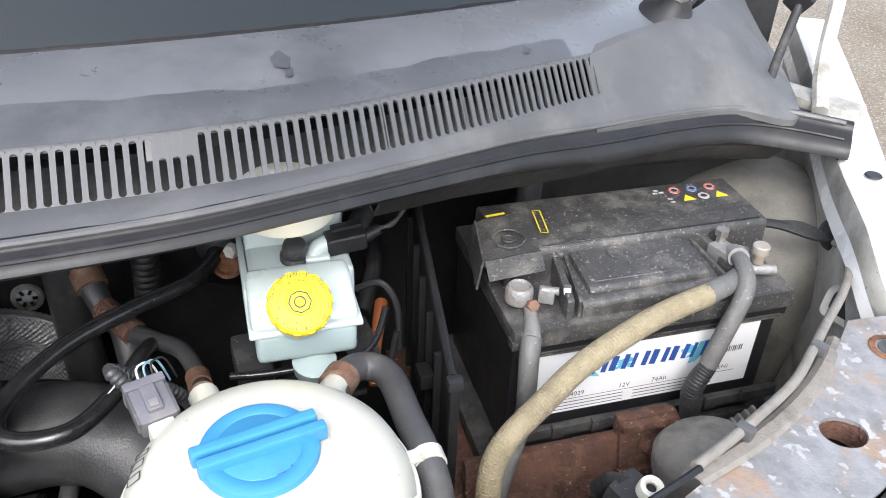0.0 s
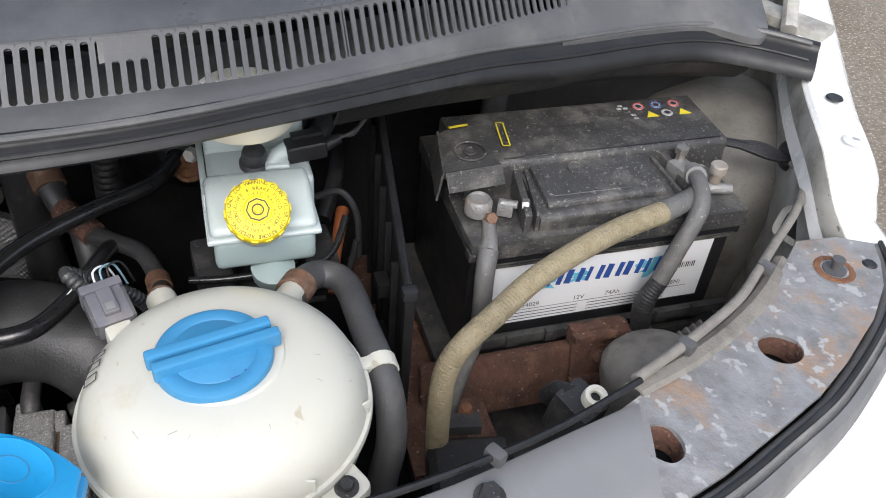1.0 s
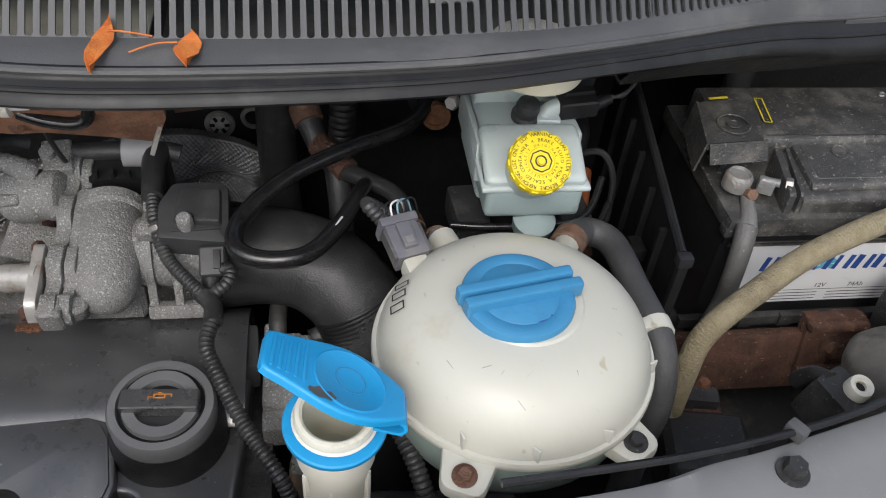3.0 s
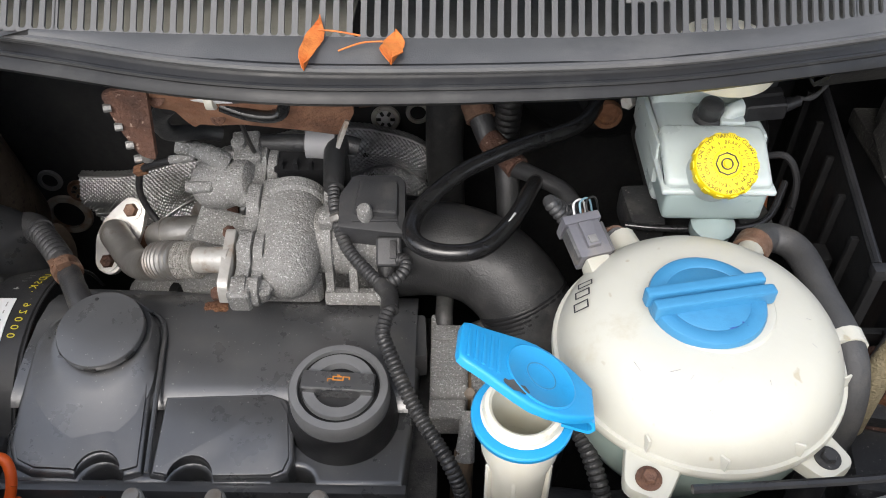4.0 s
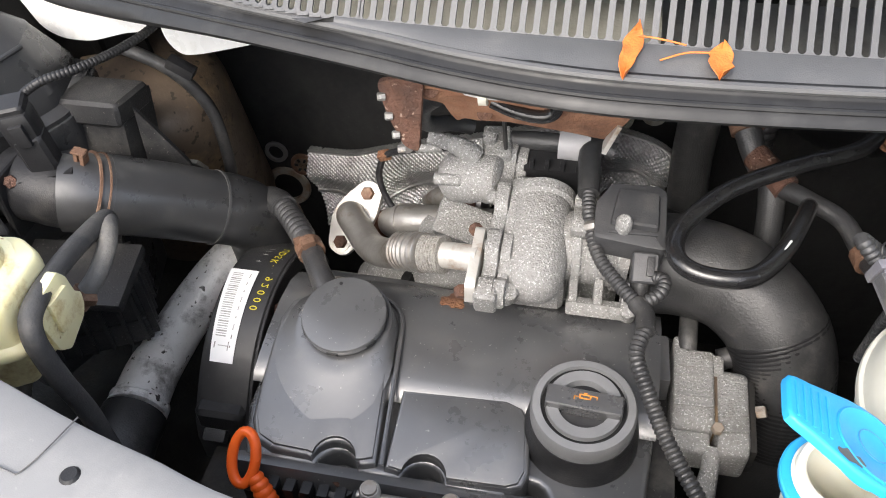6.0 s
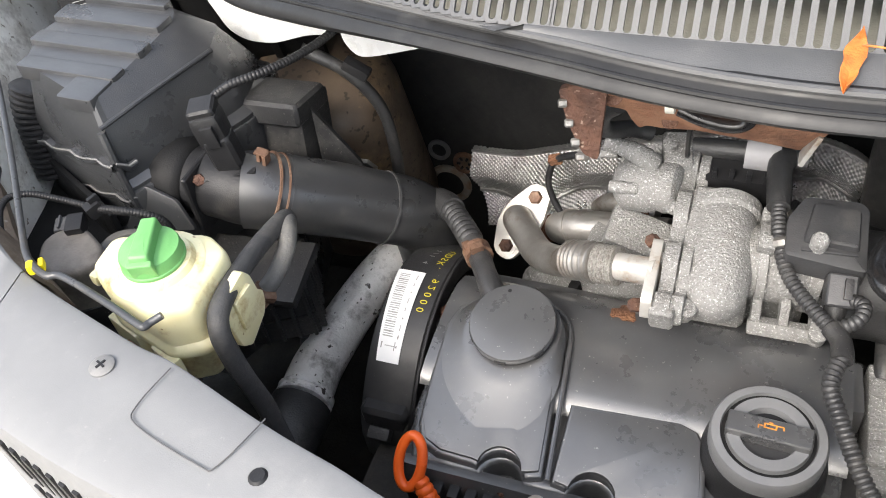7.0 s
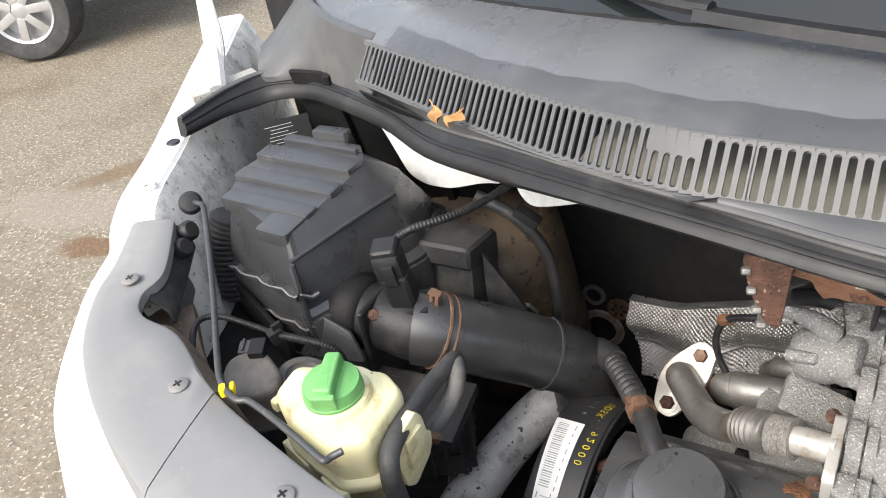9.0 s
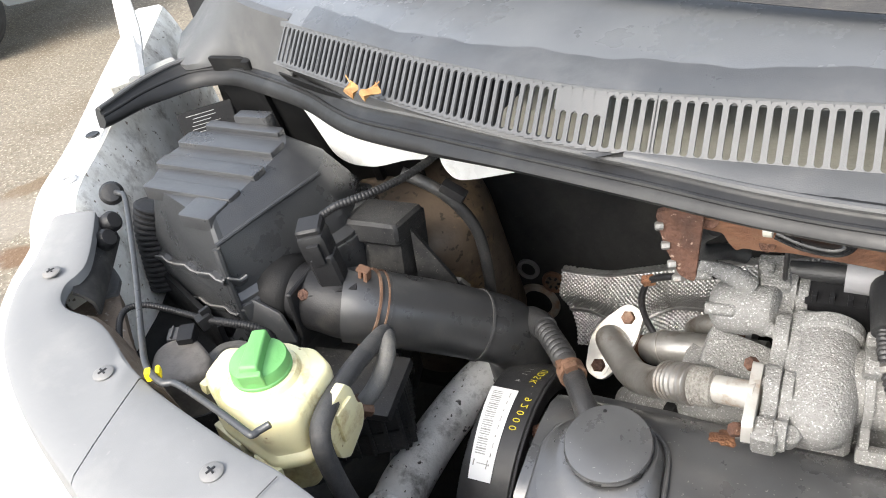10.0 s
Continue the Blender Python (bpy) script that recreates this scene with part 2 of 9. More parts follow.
M_BLUE_FLAP = mat("cyan_blue_plastic", (0.018, 0.29, 0.60), 0.38, 0, (0.022, 0.31, 0.62), 20, (0.018, 0.20, 0.46), 16, 0.2, 0.05, 300)
M_GREEN_CAP = mat("green_cap_plastic", (0.125, 0.345, 0.105), 0.45, 0, (0.145, 0.38, 0.125), 20, (0.09, 0.255, 0.075), 18, 0.35, 0.1, 300)
M_YELLOW = mat("yellow_plastic", (0.85, 0.66, 0.01), 0.4, 0, (0.82, 0.62, 0.01), 20, None, 9, 0.2, 0.03, 300)
M_ORANGE = mat("orange_plastic", (0.85, 0.13, 0.015), 0.4, 0, (0.75, 0.10, 0.012), 20, None, 9, 0.2, 0.05, 300)
M_ORANGE_PIPE = mat("orange_brown_pipe", (0.36, 0.115, 0.04), 0.5, 0, (0.28, 0.09, 0.03), 20, None, 9, 0.2, 0.05, 300)
M_BEIGE = mat("beige_woven_sleeve", (0.33, 0.28, 0.18), 0.85, 0, (0.26, 0.22, 0.13), 120, (0.17, 0.14, 0.09), 20, 0.35, 0.9, 420)
M_LEAD = mat("dull_lead", (0.30, 0.297, 0.285), 0.5, 0.45, (0.20, 0.196, 0.185), 60, (0.34, 0.25, 0.18), 40, 0.36, 0.4, 260)
M_DUSTY = mat("dust_caked_cable", (0.215, 0.20, 0.175), 0.7, 0, (0.165, 0.152, 0.13), 60, (0.09, 0.083, 0.072), 26, 0.45, 0.4, 350)
M_GREY_TAPE = mat("grey_dusty_tape", (0.095, 0.094, 0.09), 0.55, 0, (0.12, 0.118, 0.113), 50, (0.17, 0.16, 0.14), 26, 0.45, 0.25, 350, speck=(0.24, 0.225, 0.195), speck_scale=300, speck_at=0.68)
M_BATTERY = mat("battery_case_black", (0.010, 0.010, 0.011), 0.36, 0, (0.014, 0.014, 0.015), 40, (0.03, 0.029, 0.027), 16, 0.25, 0.12, 600)
M_BATT_TOP = mat("dusty_battery_lid", (0.034, 0.0334, 0.0326), 0.38, 0, (0.050, 0.049, 0.0468), 70, (0.135, 0.128, 0.114), 26, 0.54, 0.35, 420, speck=(0.16, 0.15, 0.132), speck_scale=300, speck_at=0.63)
M_LABEL = mat("white_label", (0.74, 0.745, 0.74), 0.45, 0, (0.71, 0.715, 0.71), 20, (0.5, 0.5, 0.48), 12, 0.12, 0.02, 300)
M_PRINT = mat("faded_print", (0.40, 0.40, 0.385), 0.5, 0, (0.30, 0.30, 0.285), 300, (0.12, 0.115, 0.10), 120, 0.5, 0.05, 300)
M_INK = mat("label_ink", (0.03, 0.03, 0.035), 0.5, bump=0)
M_INK_CAP = mat("worn_dark_print", (0.035, 0.028, 0.006), 0.5, bump=0)
M_INK_BLUE = mat("dark_blue_ink", (0.03, 0.085, 0.32), 0.5, bump=0)
M_INK_CYAN = mat("cyan_ink", (0.16, 0.52, 0.64), 0.5, bump=0)
M_INK_ORANGE = mat("orange_ink", (0.70, 0.26, 0.03), 0.5, bump=0)
M_INK_YELLOW = mat("yellow_ink", (0.62, 0.52, 0.03), 0.5, bump=0)
M_WIRE_BLUE = mat("pale_blue_wire", (0.25, 0.42, 0.50), 0.45, bump=0)
M_INK_RED = mat("red_ink", (0.55, 0.06, 0.06), 0.5, bump=0)
M_GREY = mat("grey_plastic", (0.16, 0.158, 0.155), 0.5, 0, (0.20, 0.197, 0.19), 30, DUST, 15, 0.35, 0.15, 400)
M_GREY_DARK = mat("dark_grey_plastic", (0.07, 0.07, 0.071), 0.5, 0, (0.09, 0.09, 0.09), 30, DUST, 15, 0.35, 0.15, 400)
M_ROD = mat("dark_steel_rod", (0.075, 0.077, 0.08), 0.32, 0.4, (0.055, 0.056, 0.058), 50, (0.12, 0.105, 0.085), 30, 0.3, 0.1, 300)
M_PLUG = mat("grey_connector", (0.11, 0.11, 0.125), 0.45, 0, (0.15, 0.148, 0.16), 40, DUST, 22, 0.3, 0.1, 400)
M_LEAF = mat("orange_leaf", (0.50, 0.12, 0.02), 0.6, 0, (0.60, 0.20, 0.04), 60, (0.30, 0.06, 0.01), 40, 0.3, 0.3, 300)
M_LEAF_TAN = mat("tan_leaf", (0.50, 0.29, 0.12), 0.65, 0, (0.40, 0.20, 0.07), 60, (0.28, 0.13, 0.05), 40, 0.3, 0.3, 300)
M_BROWN_TAN = mat("tan_rusty_bracket", (0.21, 0.165, 0.125), 0.6, 0.1, (0.15, 0.112, 0.08), 35, (0.085, 0.06, 0.045), 16, 0.5, 0.4, 200, speck=(0.30, 0.27, 0.235), speck_scale=170, speck_at=0.66)
M_LAMP = mat("dusty_taupe_plastic", (0.19, 0.172, 0.152), 0.55, 0, (0.145, 0.131, 0.115), 40, (0.06, 0.053, 0.046), 18, 0.5, 0.2, 400)
M_BROWN = mat("brown_surface_rust", (0.13, 0.095, 0.065), 0.5, 0.1, (0.075, 0.056, 0.042), 14, (0.30, 0.20, 0.10), 8, 0.45, 0.2, 120, speck=(0.04, 0.03, 0.022), speck_scale=90, speck_at=0.62)
M_GLASS = mat("dark_window_glass", (0.012, 0.015, 0.015), 0.04, 0, (0.012, 0.015, 0.015), 5, None, 3, 0.2, 0, 100, spec=0.6)
M_TYRE = mat("tyre_rubber", (0.03, 0.03, 0.031), 0.7, 0, (0.045, 0.044, 0.042), 20, (0.09, 0.085, 0.075), 8, 0.3, 0.3, 60)
M_ALLOY = mat("silver_wheel", (0.50, 0.50, 0.50), 0.35, 0.6, (0.45, 0.45, 0.45), 10, (0.25, 0.24, 0.22), 8, 0.2, 0.05, 100)
M_BODY_FAR = mat("silver_blue_paint", (0.13, 0.15, 0.17), 0.3, 0.4, (0.12, 0.14, 0.16), 4, None, 3, 0.2, 0, 100, coat=0.5)


M_SHIELD = mat("heat_shield_foil", (0.43, 0.43, 0.425), 0.32, 0.9, (0.34, 0.34, 0.335), 25, (0.15, 0.147, 0.14), 11, 0.40, 0.1, 300)


# ---- mesh helpers ----
def V(*a):
    return Vector(a)


def curve_points(pts, per=6):
    """Smooth line through control points."""
    p = [Vector(q) for q in pts]
    if len(p) < 3:
        return [p[0].lerp(p[-1], i / per) for i in range(per + 1)]
    out = []
    for i in range(len(p) - 1):
        a, b = p[max(i - 1, 0)], p[min(i + 2, len(p) - 1)]
        for k in range(per):
            t = k / per
            out.append(0.5 * (2 * p[i] + (p[i + 1] - a) * t + (2 * a - 5 * p[i] + 4 * p[i + 1] - b) * t * t + (3 * p[i] - a - 3 * p[i + 1] + b) * t ** 3))
    return out + [p[-1]]


def resample(line, step):
    d = [0.0]
    for a, b in zip(line, line[1:]):
        d.append(d[-1] + (b - a).length)
    n = max(2, int(d[-1] / step))
    xs = np.linspace(0, d[-1], n + 1)
    return [Vector(c) for c in np.stack([np.interp(xs, d, [q[k] for q in line]) for k in range(3)], 1)]


def tube(bm, pts, r, seg=12, per=6, corr=0.0, pitch=0.004, smooth=True, cap=True):
    """A round hose through the points; r is one radius or one a control point; corr: depth of its rings."""
    line = curve_points(pts, per) if smooth else [Vector(q) for q in pts]
    rad = list(np.interp(np.linspace(0, 1, len(line)), np.linspace(0, 1, len(r)), r)) if isinstance(r, (list, tuple)) else [r] * len(line)
    if corr:
        new_line = resample(line, pitch / 3)
        rad = list(np.interp(np.linspace(0, 1, len(new_line)), np.linspace(0, 1, len(rad)), rad))
        line = new_line
        rad = [q - (corr if i % 3 == 0 else 0) for i, q in enumerate(rad)]
    rad = [float(q) for q in rad]
    ref, rings = None, []
    for i, c in enumerate(line):
        d = (line[min(i + 1, len(line) - 1)] - line[max(i - 1, 0)]).normalized()
        if ref is None:
            ref = d.orthogonal().normalized()
        ref = (ref - d * ref.dot(d)).normalized()
        other = d.cross(ref)
        rings.append([bm.verts.new(c + rad[i] * (math.cos(2 * math.pi * k / seg) * ref + math.sin(2 * math.pi * k / seg) * other)) for k in range(seg)])
    for a, b in zip(rings, rings[1:]):
        for k in range(seg):
            bm.faces.new((a[k], a[(k + 1) % seg], b[(k + 1) % seg], b[k]))
    if cap:
        bm.faces.new(list(reversed(rings[0]))), bm.faces.new(rings[-1])
    return bm


def frame_of(origin, axis, up=(0, 0, 1)):
    """A matrix with z along the axis."""
    z = Vector(axis).normalized()
    x = Vector(up).cross(z)
    x = x.normalized() if x.length > 1e-4 else z.orthogonal().normalized()
    y = z.cross(x)
    return Matrix.Translation(origin) @ Matrix((x, y, z)).transposed().to_4x4()


def lathe(bm, profile, m, seg=32):
    """Turns (radius, height) pairs round the z axis of m."""
    rings = []
    for r, h in profile:
        if r < 1e-6:
            rings.append([bm.verts.new(m @ V(0, 0, h))])
        else:
            rings.append([bm.verts.new(m @ V(r * math.cos(2 * math.pi * k / seg), r * math.sin(2 * math.pi * k / seg), h)) for k in range(seg)])
    for a, b in zip(rings, rings[1:]):
        for k in range(seg):
            j = (k + 1) % seg
            if len(a) == 1 and len(b) > 1:
                bm.faces.new((a[0], b[k], b[j]))
            elif len(b) == 1 and len(a) > 1:
                bm.faces.new((a[k], a[j], b[0]))
            elif len(a) > 1:
                bm.faces.new((a[k], a[j], b[j], b[k]))
    return bm


def box(bm, m, sx, sy, sz, bev=0.003, seg=2, taper=1.0):
    """A box with rounded edges, its middle at m; taper: its top's size against its foot's."""
    g = bmesh.ops.create_cube(bm, size=1.0)["verts"]
    for v in g:
        k = taper if v.co.z > 0 else 1.0
        v.co = V(v.co.x * sx * k, v.co.y * sy * k, v.co.z * sz)
    if bev:
        edges = list({e for v in g for e in v.link_edges})
        res = bmesh.ops.bevel(bm, geom=edges, offset=bev, segments=seg, profile=0.7, affect="EDGES")
        g = list({v for f in res["faces"] for v in f.verts} | {v for v in g if v.is_valid})
    for v in g:
        v.co = m @ v.co
    return bm


def prism(bm, outline, z0, z1, m=None, bev=0.002, inset=0.0, seg=2):
    """An outline in x, y raised from z0 to z1, its upper edge rounded; inset draws the top in."""
    m = m or Matrix()
    c = sum((V(*q) for q in outline), V(0, 0)) / len(outline)
    lo = [bm.verts.new(V(x, y, z0)) for x, y in outline]
    hi = [bm.verts.new(V(c.x + (x - c.x) * (1 - inset), c.y + (y - c.y) * (1 - inset), z1)) for x, y in outline]
    n = len(lo)
    top = bm.faces.new(hi)
    bot = bm.faces.new(list(reversed(lo)))
    for i in range(n):
        bm.faces.new((lo[i], lo[(i + 1) % n], hi[(i + 1) % n], hi[i]))
    verts = set(lo + hi)
    if bev:
        bm.normal_update()
        res = bmesh.ops.bevel(bm, geom=list(top.edges), offset=bev, segments=seg, profile=0.6, affect="EDGES")
        verts = {v for v in verts if v.is_valid} | {v for f in res["faces"] for v in f.verts}
    for v in verts:
        v.co = m @ v.co
    return bm


def block(bm, outline, x0, x1, bev=0.004, seg=3):
    """An outline in y, z drawn out along x, all its edges rounded."""
    a = [bm.verts.new((x0, y, z)) for y, z in outline]
    b = [bm.verts.new((x1, y, z)) for y, z in outline]
    n = len(a)
    faces = [bm.faces.new(a), bm.faces.new(list(reversed(b)))]
    faces += [bm.faces.new((a[i], b[i], b[(i + 1) % n], a[(i + 1) % n])) for i in range(n)]
    bm.normal_update()
    bmesh.ops.bevel(bm, geom=list({e for f in faces for e in f.edges}), offset=bev, segments=seg, profile=0.6, affect="EDGES")
    return bm


def round_outline(pts, r, n=4):
    """A closed outline with its corners rounded."""
    out = []
    k = len(pts)
    for i in range(k):
        p, a, b = V(*pts[i]), V(*pts[i - 1]), V(*pts[(i + 1) % k])
        u, w = (a - p), (b - p)
        d = min(r, u.length * 0.45, w.length * 0.45)
        s, e = p + u.normalized() * d, p + w.normalized() * d
        for j in range(n + 1):
            t = j / n
            q = s * (1 - t) ** 2 + p * 2 * t * (1 - t) + e * t * t
            out.append((q.x, q.y))
    return out


def loft(bm, rows, closed=False):
    """A skin over rows of points, all of one length."""
    vs = [[bm.verts.new(Vector(q)) for q in row] for row in rows]
    for a, b in zip(vs, vs[1:]):
        n = len(a)
        for k in range(n if closed else n - 1):
            j = (k + 1) % n
            bm.faces.new((a[k], a[j], b[j], b[k]))
    return bm


def thicken(bm, t):
    """Gives a skin a thickness."""
    bmesh.ops.recalc_face_normals(bm, faces=bm.faces[:])
    bmesh.ops.solidify(bm, geom=bm.faces[:], thickness=t)
    return bm


def hexagon(bm, m, r, h):
    lathe(bm, [(0, 0), (r, 0), (r, h * 0.8), (r * 0.85, h), (0, h)], m, 6)
    return bm


ORIGIN = {}


def thing(name, at, label, category, group="", kind=""):
    ob = new(name)
    ob.empty_display_size = 0.02
    ob.location = at
    ORIGIN[ob.name] = Vector(at)
    return tagged(ob, label, category, group, kind)


def to_mesh(name, bm, material, at, smooth=True, angle=38):
    bmesh.ops.recalc_face_normals(bm, faces=bm.faces[:])
    me = bpy.data.meshes.new(name)
    bmesh.ops.translate(bm, verts=bm.verts[:], vec=-Vector(at))
    bm.to_mesh(me)
    bm.free()
    me.materials.append(material)
    if smooth:
        for p in me.polygons:
            p.use_smooth = True
        me.set_sharp_from_angle(angle=radians(angle))
    return me


def part(name, bm, material, parent, label="", smooth=True, angle=38):
    at = ORIGIN[parent.name]
    ob = new(name, to_mesh(name, bm, material, at, smooth, angle))
    ob.parent = parent
    ORIGIN[ob.name] = at
    if label:
        ob["label"] = label
    return ob


def solid(name, bm, material, label, category, kind="", at=None, group="", angle=38):
    """A thing that is one mesh."""
    at = Vector(at) if at else sum((v.co for v in bm.verts), V(0, 0, 0)) / max(1, len(bm.verts))
    ob = new(name, to_mesh(name, bm, material, at, True, angle))
    ob.location = at
    ORIGIN[ob.name] = at
    return tagged(ob, label, category, group, kind)


def B():
    return bmesh.new()


def lettering(text, size):
    """The flat mesh of a line of writing, centred."""
    cu = bpy.data.curves.new("writing", "FONT")
    cu.body, cu.size, cu.align_x, cu.align_y = text, size, "CENTER", "CENTER"
    ob = bpy.data.objects.new("writing", cu)
    me = bpy.data.meshes.new_from_object(ob)
    bpy.data.objects.remove(ob)
    return me


def write(bm, text, size, m):
    """Adds a line of writing to bm, flat in the x, y plane of m."""
    me = lettering(text, size)
    n = len(bm.verts)
    bm.from_mesh(me)
    bm.verts.ensure_lookup_table()
    for v in bm.verts[n:]:
        v.co = m @ v.co
    bpy.data.meshes.remove(me)
    return bm


def bar(bm, m, x, y, w, h, z=0.0):
    """A flat bar of print in the x, y plane of m."""
    bm.faces.new([bm.verts.new(m @ V(x + sx * w / 2, y + sy * h / 2, z)) for sx, sy in ((-1, -1), (1, -1), (1, 1), (-1, 1))])
    return bm


# ---- the setting ----
def zslam(x):
    return float(np.interp(x, [-0.82, -0.75, -0.68, -0.6, 0.2, 0.45, 0.65, 0.8], [1.085, 1.074, 1.065, 1.058, 1.06, 1.047, 1.032, 1.035]))


def ground():
    bm = B()
    r = [0.0, 1.0, 2.5, 5.0, 8.0, 14.0, 30.0, 90.0, 400.0]
    rows = []
    for q in r[1:]:
        rows.append([(q * math.cos(a), q * math.sin(a), 0.012 * noise.noise((q * math.cos(a), q * math.sin(a), 0)) if q < 20 else 0.0) for a in np.linspace(0, 2 * math.pi, 49)[:-1]])
    loft(bm, rows, True)
    c = bm.verts.new((0, 0, 0))
    bm.verts.ensure_lookup_table()
    for k in range(48):
        bm.faces.new((bm.verts[k], bm.verts[(k + 1) % 48], c))
    solid("ground", bm, M_ASPHALT, "worn sandy grey tarmac with loose grit and damp patches", "tarmac", "structure", (0, 0, 0))


ground()

# the van's white skin round the engine bay
EDGE_L = [(-1.02, 0.72, 1.125), (-0.935, 0.56, 1.11), (-0.861, 0.416, 1.092), (-0.805, 0.31, 1.088), (-0.785, 0.268, 1.062), (-0.762, 0.205, 1.048), (-0.703, 0.120, 1.028), (-0.627, 0.069, 0.992), (-0.545, 0.030, 0.950), (-0.49, 0.010, 0.915)]
EDGE_R = [(0.98, 0.70, 1.125), (0.90, 0.54, 1.11), (0.822, 0.388, 1.092), (0.778, 0.29, 1.085), (0.772, 0.24, 1.05), (0.780, 0.190, 1.016), (0.728, 0.113, 1.008), (0.648, 0.059, 1.003), (0.555, 0.010, 0.996)]
FRONT = [(-0.545, 0.022, 0.925), (-0.4, -0.024, 0.880), (-0.2, -0.075, 0.90), (0.0, -0.08, 0.95), (0.2, -0.075, 0.99), (0.4, -0.05, 0.99), (0.555, 0.010, 0.994)]
SKIN = [(-0.004, -0.05), (0.0, -0.004), (0.004, 0.0), (0.036, 0.0), (0.046, -0.004), (0.058, -0.02), (0.072, -0.07), (0.085, -0.2), (0.09, -0.45), (0.07, -0.75)]


def skin(path, side, sections=SKIN):
    line = curve_points(path, 5)
    rows = []
    for i, p in enumerate(line):
        d = line[min(i + 1, len(line) - 1)] - line[max(i - 1, 0)]
        d.z = 0
        d.normalize()
        out = V(-d.y, d.x, 0) * side
        rows.append([p + out * o + V(0, 0, h) for o, h in sections])
    return rows


def van_skin():
    for name, path, side, label in (("wing", EDGE_L, -1, "white painted front wing beside the air box"), ("wing", EDGE_R, 1, "white painted front wing beside the battery")):
        bm = loft(B(), skin(path, side))
        thicken(bm, 0.0015)
        w = solid(name, bm, M_WHITE, label, "wing", "structure")
        # round drain hole with a dark plug and a pressed ring
        hx, hy = (-0.872, 0.405) if side < 0 else (0.832, 0.352)
        part("hole", lathe(B(), [(0, 0.0015), (0.0075, 0.0018), (0.0085, 0.0006)], frame_of((hx, hy, 1.0925), (0, 0, 1)), 16), M_BLACK, w, "dark round hole")
        px, py = (-0.825, 0.318) if side < 0 else (0.806, 0.285)
        part("boss", lathe(B(), [(0.004, 0.001), (0.006, 0.003), (0.009, 0.003), (0.011, 0.0)], frame_of((px, py, 1.0905), (0, 0, 1)), 20), M_WHITE, w)
    bm = loft(B(), skin(FRONT, -1, [(0.0, -0.03), (0.004, 0.0), (0.03, 0.0), (0.05, -0.02), (0.07, -0.1), (0.08, -0.3), (0.08, -0.5), (0.04, -0.72)]))
    thicken(bm, 0.002)
    solid("bumper", bm, M_WHITE, "white painted front bumper below the grey slam panel", "bumper", "structure")


van_skin()


def bay():
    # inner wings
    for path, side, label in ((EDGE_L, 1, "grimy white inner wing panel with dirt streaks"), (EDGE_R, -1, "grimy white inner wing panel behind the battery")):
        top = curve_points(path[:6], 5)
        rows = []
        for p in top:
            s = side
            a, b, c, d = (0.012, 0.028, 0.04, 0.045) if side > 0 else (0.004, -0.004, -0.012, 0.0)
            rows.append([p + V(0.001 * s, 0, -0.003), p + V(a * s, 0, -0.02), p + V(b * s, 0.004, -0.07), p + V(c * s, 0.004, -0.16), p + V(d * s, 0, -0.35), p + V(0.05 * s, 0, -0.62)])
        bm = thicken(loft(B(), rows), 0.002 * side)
        # left wing paint is set paler to make up for the little light there
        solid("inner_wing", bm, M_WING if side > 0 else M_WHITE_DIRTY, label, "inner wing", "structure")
    # bulkhead with its felt
    bm = box(B(), pose(0, 0.715, 0.79), 1.90, 0.03, 0.86, 0.004)
    solid("bulkhead", bm, M_BULKHEAD, "black felt-lined bulkhead behind the engine", "bulkhead", "structure")
    bm = box(B(), pose(0, 0.33, 0.42), 1.7, 0.8, 0.02, 0.002)
    solid("undertray", bm, M_DARK, "dark grimy floor of the engine bay", "undertray", "structure")
    bm = box(B(), pose(0, 0.0, 0.68), 0.9, 0.02, 0.50, 0.003)
    solid("radiator_panel", bm, M_DARK, "dark back of the radiator pack under the slam panel", "radiator", "structure")
    # white scuttle under the cowl
    for out, y in (([(-0.64, 1.12), (-0.622, 1.085), (-0.602, 1.036), (-0.582, 1.025), (-0.55, 1.024), (-0.505, 1.038), (-0.478, 1.04), (-0.478, 1.12)], 0.50), ([(-0.47, 1.12), (-0.465, 1.035), (-0.452, 1.018), (-0.43, 1.021), (-0.36, 1.04), (-0.36, 1.12)], 0.497)):
        bm = prism(B(), round_outline(out, 0.012), 0, 0.012, Matrix.Translation((0, y, 0)) @ pose(0, 0, 0, 90), 0.003)
        solid("scuttle_panel", bm, M_WHITE, "white painted scuttle panel under the cowl", "scuttle", "structure")
    for xs, ys, zs in (((0.34, 0.42, 0.50, 0.62, 0.72, 0.79), (0.315, 0.355, 0.385, 0.425, 0.436, 0.43), (1.152, 1.136, 1.122, 1.106, 1.098, 1.094)),):
        rows = [[V(x, y, z), V(x, y + 0.010, z - 0.014), V(x, y + 0.022, z - 0.026), V(x, max(y + 0.05, 0.50), z - 0.034), V(x, max(y + 0.08, 0.55), z - 0.03)] for x, y, z in zip(xs, ys, zs)]
        solid("scuttle_underside", thicken(loft(B(), rows), 0.003), M_DARK, "dark grimy underside of the cowl edge", "scuttle", "structure")
    out = round_outline([(0.54, 1.07), (0.80, 1.05), (0.83, 1.0), (0.84, 0.9), (0.55, 0.9)], 0.02)
    bm = prism(B(), out, 0, 0.012, Matrix.Translation((0, 0.53, 0)) @ pose(0, 0, 0, 90), 0.003)
    solid("scuttle_panel", bm, M_DARK, "dark grimy panel behind the battery", "scuttle", "structure")
    bm = box(B(), pose(0.60, 0.512, 1.076, 10, 1, 0), 0.34, 0.02, 0.014, 0.004)
    solid("scuttle_ledge", bm, M_WHITE_DIRTY, "grimy white ledge behind the battery", "ledge", "structure")


bay()

